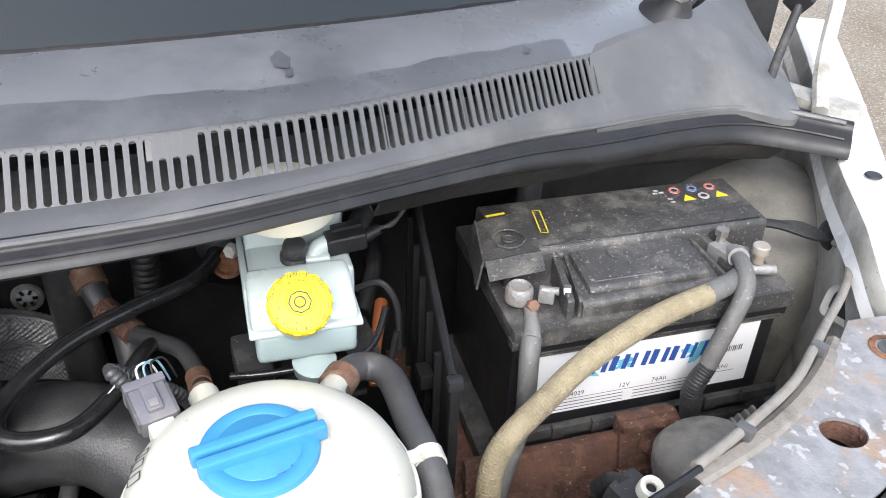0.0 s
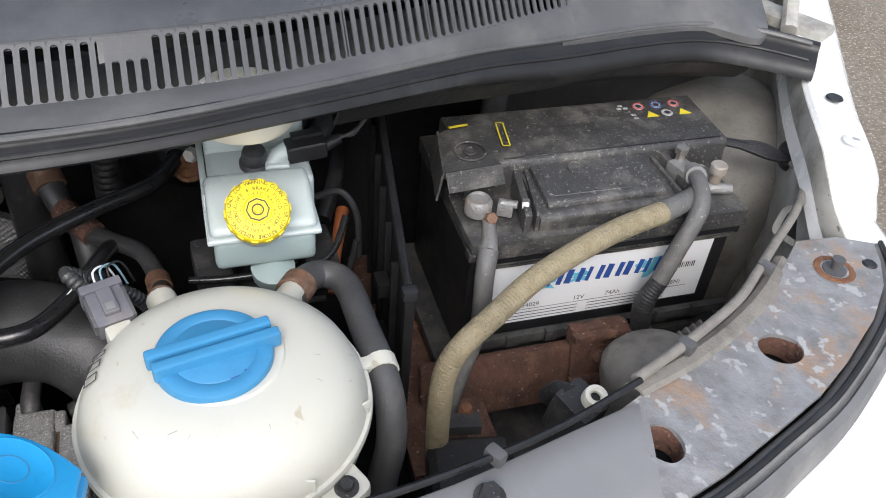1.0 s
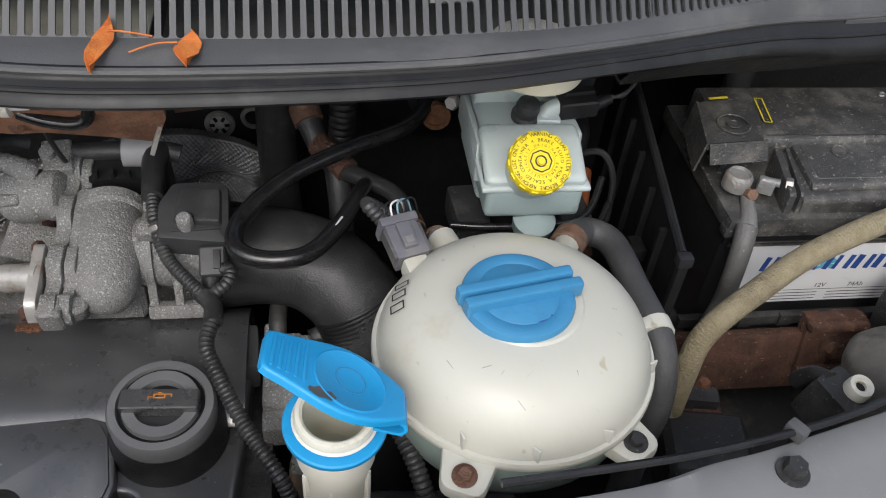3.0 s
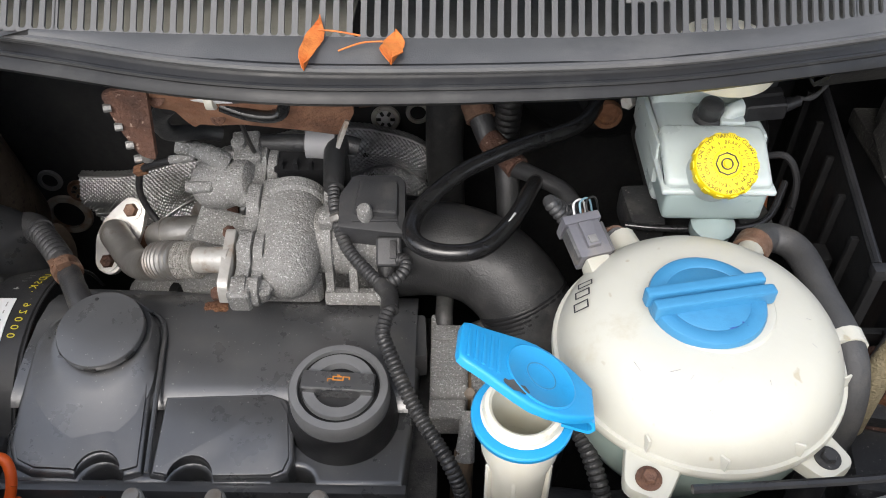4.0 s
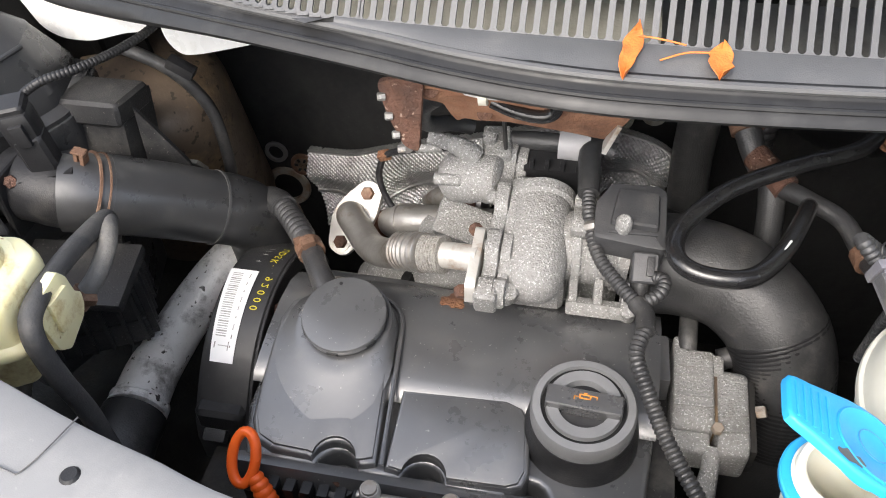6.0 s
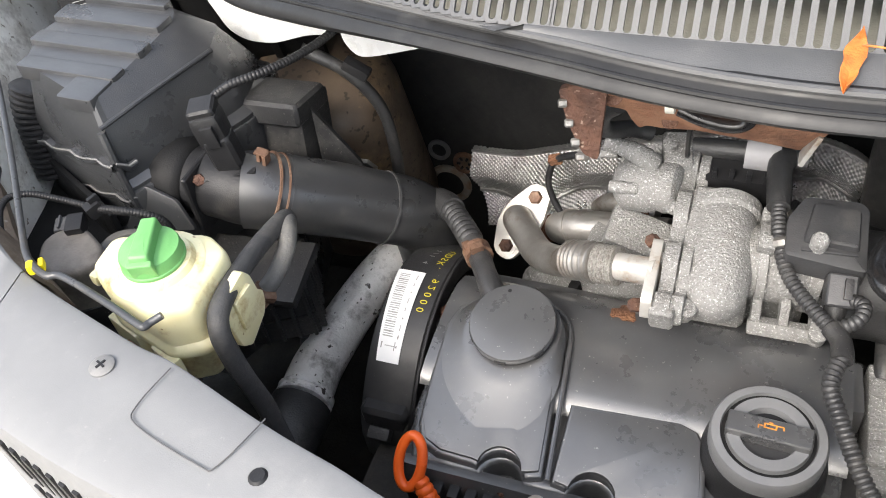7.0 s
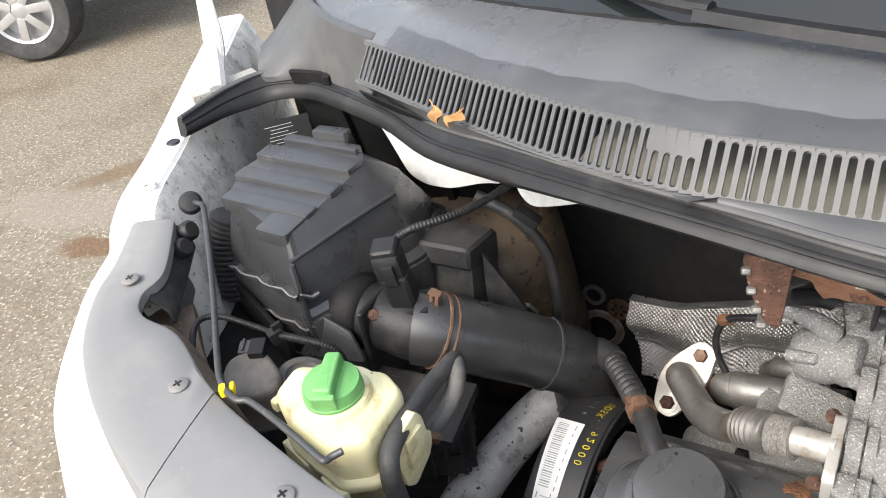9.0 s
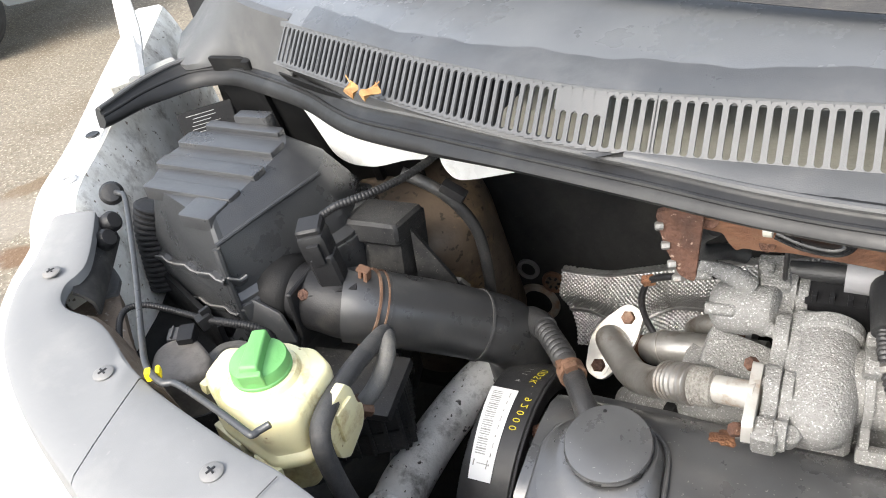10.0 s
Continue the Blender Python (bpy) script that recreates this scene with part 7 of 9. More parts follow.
    part("pipe", tube(B(), [(-0.112, 0.452, 0.978), (-0.09, 0.450, 0.981), (-0.055, 0.447, 0.983), (-0.03, 0.446, 0.983), (-0.018, 0.445, 0.980)], 0.0088, 14), M_RUBBER, bl)
    part("sleeve", tube(B(), [(-0.0675, 0.448, 0.982), (-0.0395, 0.447, 0.982)], 0.0150, 24), M_SLEEVE, bl, "pale grey sleeve")
    # steel pipe and flange
    p = thing("exhaust_gas_pipe", (-0.22, 0.40, 0.86), "heat-stained steel exhaust gas pipe with bellows", "exhaust pipe")
    a, b = V(-0.2893, 0.4243, 0.8422), V(-0.2652, 0.4625, 0.8815)
    along = (b - a).normalized()
    nrm = V(-0.20, -0.80, 0.55)
    nrm = (nrm - along * nrm.dot(along)).normalized()
    fm = Matrix.Translation((a + b) / 2 - nrm * 0.004) @ Matrix((along, nrm.cross(along), nrm)).transposed().to_4x4()
    out = round_outline([(-0.043, -0.011), (-0.043, 0.011), (-0.010, 0.026), (0.012, 0.024), (0.043, 0.011), (0.043, -0.011), (0.012, -0.020), (-0.010, -0.020)], 0.010)
    fl = part("flange", prism(B(), out, -0.004, 0.003, fm, 0.0012), M_BRIGHT, p, "bright lozenge-shaped flange plate")
    for x in (-0.0295, 0.0295):
        part("bolt", hexagon(B(), fm @ pose(x, 0.0, 0.003), 0.0075, 0.007), M_DARK_RUST if x < 0 else M_CLAMP, fl, "rusty bolt")
        part("washer", lathe(B(), [(0.0105, 0), (0.0105, 0.002), (0, 0.003)], fm @ pose(x, 0.0, 0.0025), 20), M_BRIGHT, fl)
    part("pipe", tube(B(), [(-0.280, 0.446, 0.862), (-0.279, 0.437, 0.870), (-0.2655, 0.4195, 0.8705), (-0.242, 0.388, 0.878), (-0.215, 0.3595, 0.902), (-0.1951, 0.3436, 0.9235), (-0.165, 0.331, 0.938)], [0.0150, 0.0152, 0.0152, 0.0150, 0.0145, 0.0135, 0.0125], 24), M_STEEL, p)
    part("bellows", tube(B(), [(-0.1985, 0.3455, 0.9215), (-0.1830, 0.3365, 0.9320), (-0.1715, 0.3318, 0.9368)], 0.0182, 28, corr=0.0030, pitch=0.0048), M_STEEL, p, "steel bellows")
    part("mesh_sleeve", tube(B(), [(-0.1725, 0.3320, 0.9365), (-0.1530, 0.3277, 0.9416)], 0.0172, 28, corr=0.0010, pitch=0.0026), M_MESH, p, "frayed steel mesh sleeve")
    part("end_pipe", tube(B(), [(-0.1560, 0.3283, 0.9410), (-0.1200, 0.3200, 0.9495)], [0.0118, 0.0118], 24), M_BRIGHT, p)
    part("end_flange", prism(B(), round_outline([(0.284, 0.930), (0.287, 0.951), (0.302, 0.955), (0.345, 0.966), (0.350, 0.945), (0.33, 0.918)], 0.006, 3), -0.1275, -0.1185, TO_X, 0.002), M_BRIGHT, p)
    part("flange_bolt", hexagon(B(), frame_of((-0.131, 0.303, 0.925), (-0.7, -0.5, 0.4)), 0.0062, 0.008), M_DARK_RUST, p, "rusty bolt")
    c = thing("exhaust_cooler", (-0.2, 0.45, 0.85), "stained steel pipe stub behind the gas pipe", "exhaust pipe")
    part("stub", tube(B(), [(-0.2405, 0.452, 0.853), (-0.236, 0.450, 0.856), (-0.2135, 0.4435, 0.866), (-0.165, 0.4345, 0.878), (-0.125, 0.430, 0.885)], [0.0150, 0.0175, 0.0185, 0.0180, 0.0175], 26), M_STEEL, c)
    part("collar", tube(B(), [(-0.2265, 0.4465, 0.861), (-0.2235, 0.4460, 0.8625)], 0.0194, 26), M_STEEL, c)
    part("spot", lathe(B(), [(0.0030, 0), (0.0026, 0.001), (0, 0.001)], frame_of((-0.2215, 0.4345, 0.8765), (-0.2, -0.6, 0.75)), 12), M_DARK_RUST, c, "dark spot weld")
    part("rust_band", tube(B(), [(-0.262, 0.458, 0.842), (-0.240, 0.4515, 0.853)], [0.0135, 0.0150], 22), M_RUST, c)
    part("upper_stub", tube(B(), [(-0.205, 0.492, 0.852), (-0.190, 0.478, 0.874), (-0.168, 0.468, 0.884), (-0.140, 0.460, 0.887)], 0.0105, 18), M_STEEL, c)
    part("stub_end", tube(B(), [(-0.158, 0.4655, 0.885), (-0.145, 0.4615, 0.8868)], 0.0125, 12), M_DARK_RUST, c, "rusty pipe nut")
    k = thing("manifold", (-0.15, 0.40, 0.8), "pale corroded manifold casting under the valve", "engine casting")
    part("casting", box(B(), pose(-0.10, 0.408, 0.852, 0, 0, 0), 0.20, 0.075, 0.075, 0.015, 3), M_CAST, k)
    part("runner", tube(B(), [(-0.255, 0.415, 0.800), (-0.215, 0.405, 0.832), (-0.17, 0.395, 0.858), (-0.13, 0.39, 0.878)], [0.022, 0.024, 0.026, 0.028], 20), M_CAST, k)
    part("pedestal", box(B(), pose(-0.085, 0.37, 0.895, 0, 0, 0), 0.075, 0.07, 0.04, 0.012, 3), M_CAST, k)
    part("web", box(B(), pose(-0.150, 0.405, 0.905, 20, 20, 0), 0.06, 0.04, 0.016, 0.005), M_CAST, k)
    part("dark_port", tube(B(), [(-0.205, 0.378, 0.845), (-0.195, 0.374, 0.848)], 0.012, 16), M_DEEP, k, "dark round port")


egr_group()


def heat_shields():
    for pts, label, left in ((((-0.405, 0.632, 0.786), (-0.3435, 0.622, 0.7948), (-0.2966, 0.612, 0.8153), (-0.2508, 0.60, 0.838), (-0.1973, 0.588, 0.8603), (-0.150, 0.57, 0.885)), "dimpled foil heat shield behind the exhaust pipe", True), (((-0.150, 0.56, 0.892), (-0.0885, 0.562, 0.9097), (-0.0374, 0.562, 0.9154), (0.0067, 0.56, 0.9085), (0.0386, 0.556, 0.8971), (0.064, 0.55, 0.875)), "curved dimpled foil heat shield behind the hoses", False)):
        line = curve_points(pts, 8)
        h = thing("heat_shield", line[0], label, "heat shield")
        rows = []
        for i, p in enumerate(line):
            lean = 0.02 * max(0.0, 1 - i / 8) if left else 0.0
            belly = 0.010 * math.sin(i * 0.34) - 0.014 * math.sin(i * 0.12)
            deep = 1.0 if left else 0.72
            rows.append([p + V(0, 0.014, 0.002), p + V(0, 0.003, 0.002), p + V(0, -0.003, -0.010 * deep), p + V(-0.2 * lean, -0.006 + 0.4 * belly, -0.035 * deep), p + V(0.3 * lean, 0.002 + belly, -0.062 * deep), p + V(0.8 * lean, -0.008 + belly, -0.088 * deep), p + V(lean, -0.026, -0.118 * deep)])
        across = [resample(curve_points([r[k] for r in rows], 2), 0.0010) for k in range(7)]
        n = min(len(a) for a in across)
        grid = []
        for q in range(n):
            f = q / (n - 1)
            col = [a[min(len(a) - 1, round(f * (len(a) - 1)))] for a in across]
            fine = resample(curve_points(col, 3), 0.0010)
            grid.append([p + V(0, -1, 0.4) * 0.00075 * (math.cos(1.12 * (q + m)) + math.cos(1.12 * (q - m))) for m, p in enumerate(fine)])
        k = min(len(c) for c in grid)
        part("sheet", loft(B(), [c[:k] for c in grid]), M_SHIELD, h, angle=80)
        part("rolled_rim", tube(B(), [r[1] for r in rows][::3] + [rows[-1][1]], 0.0020, 8, 3), M_SHIELD, h, "rolled bright rim")
        part("crease", tube(B(), [r[4] + V(0, -0.002, 0) for r in rows][::4], 0.0020, 8, 4), M_SHIELD, h)
    w = thing("sensor_wire", (-0.25, 0.5, 0.9), "black sensor wire curving over the heat shield", "wire")
    part("wire", tube(B(), [(-0.175, 0.447, 0.965), (-0.213, 0.452, 0.954), (-0.241, 0.462, 0.936), (-0.252, 0.466, 0.908), (-0.248, 0.462, 0.886), (-0.236, 0.455, 0.868)], 0.0036, 10), M_BLACK, w)
    part("pale_end", tube(B(), [(-0.178, 0.447, 0.965), (-0.205, 0.4505, 0.958)], 0.0046, 10), M_CAST, w, "corroded pale end")
    part("rust_clip", box(B(), pose(-0.243, 0.463, 0.935, 20, -20, 0), 0.013, 0.009, 0.009, 0.002), M_RUST, w)


heat_shields()


def bulkhead_things():
    b = thing("rusty_bracket", (-0.1, 0.40, 1.04), "rusty steel bracket hanging under the cowl edge", "bracket")
    out = [(-0.178, 1.115), (-0.176, 1.08), (-0.160, 1.076), (-0.157, 1.058), (-0.152, 1.042), (-0.146, 1.050), (-0.134, 1.047), (-0.11, 1.050), (-0.06, 1.040), (-0.030, 1.031), (-0.022, 1.046), (-0.012, 1.075), (-0.012, 1.12)]
    bm = prism(B(), round_outline(out, 0.004, 2), -0.002, 0.002, Matrix.Translation((0.002, 0.388, 1.045)) @ pose(0, 0, 0, 30) @ Matrix.Translation((0, 0, -1.045)) @ pose(0, 0, 0, 90), 0.0006)
    part("plate", bm, M_PINK_RUST, b)
    part("end_tab", box(B(), pose(-0.022, 0.383, 1.045, 0, 20, 0), 0.004, 0.016, 0.03, 0.001), M_BRIGHT, b)
    for x, z in ((-0.165, 1.09), (-0.125, 1.06), (-0.07, 1.075)):
        part("hole", lathe(B(), [(0, 0.0006), (0.005, 0.0008), (0.0065, 0.0)], frame_of((x, 0.3855 - 0.577 * (z - 1.045), z), (0, -0.87, 0.5)), 16), M_DARK_RUST, b)
    bm = prism(B(), round_outline([(-0.218, 1.10), (-0.212, 1.07), (-0.20, 1.04), (-0.188, 1.035), (-0.18, 1.11)], 0.004, 2), -0.003, 0.003, Matrix.Translation((0.013, 0.352, 0)) @ pose(0, 0, 0, 90), 0.0008)
    part("end_plate", bm, M_DARK_RUST, b)
    for z in (1.088, 1.07, 1.052, 1.038):
        part("bolt", hexagon(B(), frame_of((-0.199 + 0.25 * (1.088 - z), 0.349, z), (-0.9, -0.4, 0.1)), 0.0035, 0.006), M_LEAD, b)
    part("spout", tube(B(), [(-0.19, 0.37, 1.038), (-0.191, 0.37, 1.02)], 0.005, 8), M_STEEL, b)
    part("valve", tube(B(), [(-0.146, 0.366, 1.092), (-0.124, 0.366, 1.088), (-0.106, 0.366, 1.0885)], 0.0058, 16), M_ALU, b, "small dull valve")
    part("valve_collar", tube(B(), [(-0.127, 0.366, 1.0875), (-0.1205, 0.366, 1.0877)], 0.0105, 20), M_NECK, b, "yellowed plastic collar")
    part("pipe", tube(B(), [(-0.106, 0.366, 1.0885), (-0.08, 0.366, 1.092), (-0.062, 0.368, 1.10)], 0.0062, 14), M_RUBBER, b, "black rubber pipe")
    part("pipe", tube(B(), [(-0.118, 0.370, 1.0770), (-0.100, 0.367, 1.0715), (-0.080, 0.366, 1.0690), (-0.0690, 0.366, 1.0730), (-0.0655, 0.367, 1.084), (-0.0655, 0.370, 1.105)], 0.0054, 14), M_SHINY_HOSE, b, "bent black pipe")
    part("wire", tube(B(), [(-0.108, 0.37, 1.088), (-0.112, 0.40, 1.03), (-0.115, 0.43, 0.985)], 0.0022, 6), M_BLACK, b)
    part("hose", tube(B(), [(-0.165, 0.378, 1.07), (-0.18, 0.39, 1.05), (-0.183, 0.41, 1.02), (-0.165, 0.44, 1.0), (-0.15, 0.45, 0.99)], 0.0075, 12), M_RUBBER, b)
    b = thing("rusty_bracket", (0.05, 0.45, 1.06), "darker rusty bracket fragment under the cowl", "bracket")
    part("plate", box(B(), pose(0.03, 0.44, 1.058, 30, -5, 6), 0.09, 0.04, 0.004, 0.001), M_RUST, b)
    # round plugs in the bulkhead
    def plug(x, z, r, ma, name, label, star=False, rim=M_BRIGHT, y=0.698):
        t = thing(name, (x, y, z), label, "bulkhead plug")
        fm = frame_of((x, y, z), (0, -1, 0.05))
        part("rim", lathe(B(), [(r * 0.62, -0.002), (r * 0.68, 0.003), (r * 0.95, 0.003), (r, 0.0), (r, -0.004)], fm, 28), rim, t)
        part("face", lathe(B(), [(0, 0.002 if star else -0.001), (r * 0.6, 0.001 if star else -0.001), (r * 0.66, 0)], fm, 24), ma, t)
        if star:
            for k in range(6):
                part("petal", box(B(), fm @ pose(0, 0, 0.003, 0, 0, 60 * k) @ pose(r * 0.48, 0, 0), r * 0.32, r * 0.2, 0.002, 0.0004, 1), M_BLACK, t)
    plug(-0.013, 0.838, 0.019, M_LABEL, "star_nut", "pale star-shaped push nut on the bulkhead", True, M_WHITE_DIRTY)
    plug(0.029, 0.848, 0.016, M_BLACK, "bulkhead_grommet", "steel-rimmed plug hole in the bulkhead")
    plug(-0.475, 0.666, 0.034, M_BLACK, "bulkhead_grommet", "large rust-rimmed rubber grommet in the bulkhead", False, M_GROMMET)
    plug(-0.446, 0.710, 0.018, M_BROWN, "star_nut", "rusty star-shaped push nut on the bulkhead", True, M_CLAMP)
    plug(-0.483, 0.728, 0.017, M_BLACK, "bulkhead_grommet", "pale-rimmed oval plug in the bulkhead", False, M_GREY)
    plug(0.225, 0.99, 0.015, M_RUST, "rust_patch", "bare rusty spot on the dark bulkhead", False, M_RUST, 0.49)
    s = thing("brake_servo", (0.24, 0.64, 0.95), "black brake servo drum on the bulkhead", "brake servo")
    part("drum", lathe(B(), [(0, 0.0), (0.04, 0.0), (0.10, 0.015), (0.118, 0.03), (0.118, 0.09)], frame_of((0.25, 0.60, 0.98), (0, 1, 0)), 40), M_BLACK, s)


bulkhead_things()


def looms():
    l = thing("injector_loom", (0.03, 0.27, 0.9), "black corrugated wiring conduit over the valve cover", "wiring loom")
    part("upper_hose", tube(B(), [(-0.022, 0.447, 0.980), (-0.033, 0.444, 0.983), (-0.0385, 0.43, 0.986), (-0.037, 0.402, 0.983), (-0.0358, 0.3837, 0.9797)], [0.0088, 0.0098, 0.0105, 0.0100, 0.0092], 14), M_RUBBER, l)
    part("conduit", tube(B(), [(-0.0359, 0.387, 0.9803), (-0.032, 0.360, 0.972), (-0.0217, 0.3325, 0.9576), (-0.0025, 0.3077, 0.9515), (0.0168, 0.2862, 0.9501)], 0.0060, 14, corr=0.0011, pitch=0.0040), M_RUBBER, l)
    part("branch", tube(B(), [(0.017, 0.290, 0.952), (0.030, 0.297, 0.958), (0.0325, 0.310, 0.960), (0.024, 0.318, 0.955), (0.016, 0.322, 0.950)], 0.0056, 14, corr=0.0010, pitch=0.0040), M_RUBBER, l)
    part("tee", tube(B(), [(0.012, 0.291, 0.951), (0.0195, 0.280, 0.9503), (0.0208, 0.262, 0.9497)], 0.0078, 14), M_BLACK_DUSTY, l, "smooth black tee piece")
    part("conduit", tube(B(), [(0.0208, 0.266, 0.9498), (0.0157, 0.2464, 0.9411), (0.0236, 0.2277, 0.9316), (0.0386, 0.2002, 0.9162), (0.053, 0.1778, 0.9064), (0.0714, 0.1519, 0.8959), (0.082, 0.138, 0.872), (0.085, 0.13, 0.83)], 0.0064, 14, corr=0.0011, pitch=0.0040), M_RUBBER, l)
    l = thing("washer_loom", (0.17, 0.14, 0.95), "thin corrugated conduit beside the coolant tank", "wiring loom")
    part("conduit", tube(B(), [(0.146, 0.150, 1.008), (0.152, 0.124, 1.000), (0.162, 0.100, 0.992), (0.170, 0.080, 0.975), (0.176, 0.068, 0.945), (0.178, 0.062, 0.89)], 0.0062, 12, corr=0.0011, pitch=0.004), M_RUBBER, l)


looms()


def air_duct():
    d = thing("intake_duct", (0.12, 0.33, 0.85), "large dull black rubber intake duct", "air duct")
    part("duct", tube(B(), [(0.012, 0.388, 0.90), (0.06, 0.385, 0.905), (0.105, 0.372, 0.90), (0.142, 0.345, 0.875), (0.155, 0.325, 0.83), (0.155, 0.31, 0.75), (0.15, 0.30, 0.66)], [0.047, 0.046, 0.045, 0.044, 0.044, 0.043, 0.043], 28, 8), M_RUBBER, d)
    part("ribs", tube(B(), [(0.139, 0.348, 0.879), (0.150, 0.336, 0.856), (0.1555, 0.324, 0.822), (0.156, 0.314, 0.77)], 0.0450, 36, 10, corr=0.0006, pitch=0.0042), M_BLACK, d, "finely ribbed sleeve")
    part("upper_pipe", tube(B(), [(0.0, 0.46, 0.89), (0.06, 0.45, 0.885), (0.11, 0.42, 0.87), (0.15, 0.40, 0.83)], 0.018, 16), M_BLACK, d)
    p = thing("vacuum_pump", (0.08, 0.28, 0.85), "rough cast aluminium vacuum pump", "pump")
    part("body", block(B(), [(0.243, 0.83), (0.240, 0.862), (0.246, 0.869), (0.318, 0.871), (0.322, 0.83)], 0.054, 0.088, 0.004, 3), M_CAST, p)
    part("head", block(B(), [(0.226, 0.82), (0.222, 0.858), (0.230, 0.866), (0.298, 0.868), (0.306, 0.86), (0.306, 0.82)], 0.091, 0.1165, 0.005, 3), M_CAST, p)
    part("end_cap", block(B(), [(0.232, 0.82), (0.230, 0.856), (0.30, 0.860), (0.302, 0.82)], 0.1165, 0.1235, 0.003, 2), M_DARK, p, "dark end cover")
    part("joint", block(B(), [(0.250, 0.825), (0.248, 0.862), (0.300, 0.864), (0.302, 0.825)], 0.086, 0.093, 0.001, 1), M_BROWN, p, "brown joint line")
    part("lug", block(B(), [(0.312, 0.832), (0.310, 0.866), (0.334, 0.868), (0.334, 0.832)], 0.0535, 0.074, 0.004, 3), M_CAST, p)
    part("lug", block(B(), [(0.296, 0.832), (0.296, 0.868), (0.316, 0.870), (0.316, 0.832)], 0.074, 0.0965, 0.004, 3), M_CAST, p)
    for y in (0.258, 0.268, 0.290, 0.300):
        part("rib", box(B(), pose(0.071, y, 0.871, 0, 0, 3), 0.030, 0.0022, 0.0025, 0.001), M_CAST, p)
    for y in (0.240, 0.256, 0.275, 0.290):
        part("rib", box(B(), pose(0.104, y, 0.8675, 0, 0, 8), 0.022, 0.0025, 0.0025, 0.001), M_CAST, p)
    part("lower_lug", block(B(), [(0.226, 0.825), (0.224, 0.855), (0.244, 0.858), (0.246, 0.825)], 0.0535, 0.086, 0.004, 3), M_CAST, p)
    part("bolt", hexagon(B(), frame_of((0.124, 0.270, 0.856), (0.9, 0, 0.4)), 0.0055, 0.008), M_BRIGHT, p)
    part("bolt", hexagon(B(), frame_of((0.0895, 0.240, 0.866), (0, -0.2, 1)), 0.0052, 0.006), M_TAN, p)
    part("stub", tube(B(), [(0.088, 0.232, 0.852), (0.087, 0.215, 0.842), (0.085, 0.20, 0.825)], [0.0075, 0.0075, 0.0095], 12), M_CAST, p)
    part("rust_pipe", tube(B(), [(0.085, 0.206, 0.832), (0.083, 0.190, 0.80), (0.082, 0.18, 0.74)], [0.0085, 0.0100, 0.0100], 12), M_BROWN, p, "rusty pipe union")
    part("neck", tube(B(), [(0.066, 0.322, 0.862), (0.066, 0.335, 0.868), (0.067, 0.36, 0.868)], 0.0085, 14), M_RUBBER, p)
    part("side_pipe", tube(B(), [(0.096, 0.33, 0.845), (0.12, 0.335, 0.85), (0.15, 0.33, 0.845)], 0.010, 12), M_RUBBER, p)
    h = thing("lower_hose", (0.12, 0.14, 0.85), "thick black coolant hose below the filler neck", "hose")
    part("hose", tube(B(), [(0.06, 0.10, 0.80), (0.09, 0.12, 0.845), (0.14, 0.13, 0.86), (0.19, 0.13, 0.855), (0.25, 0.15, 0.83)], 0.021, 16), M_RUBBER, h)


air_duct()


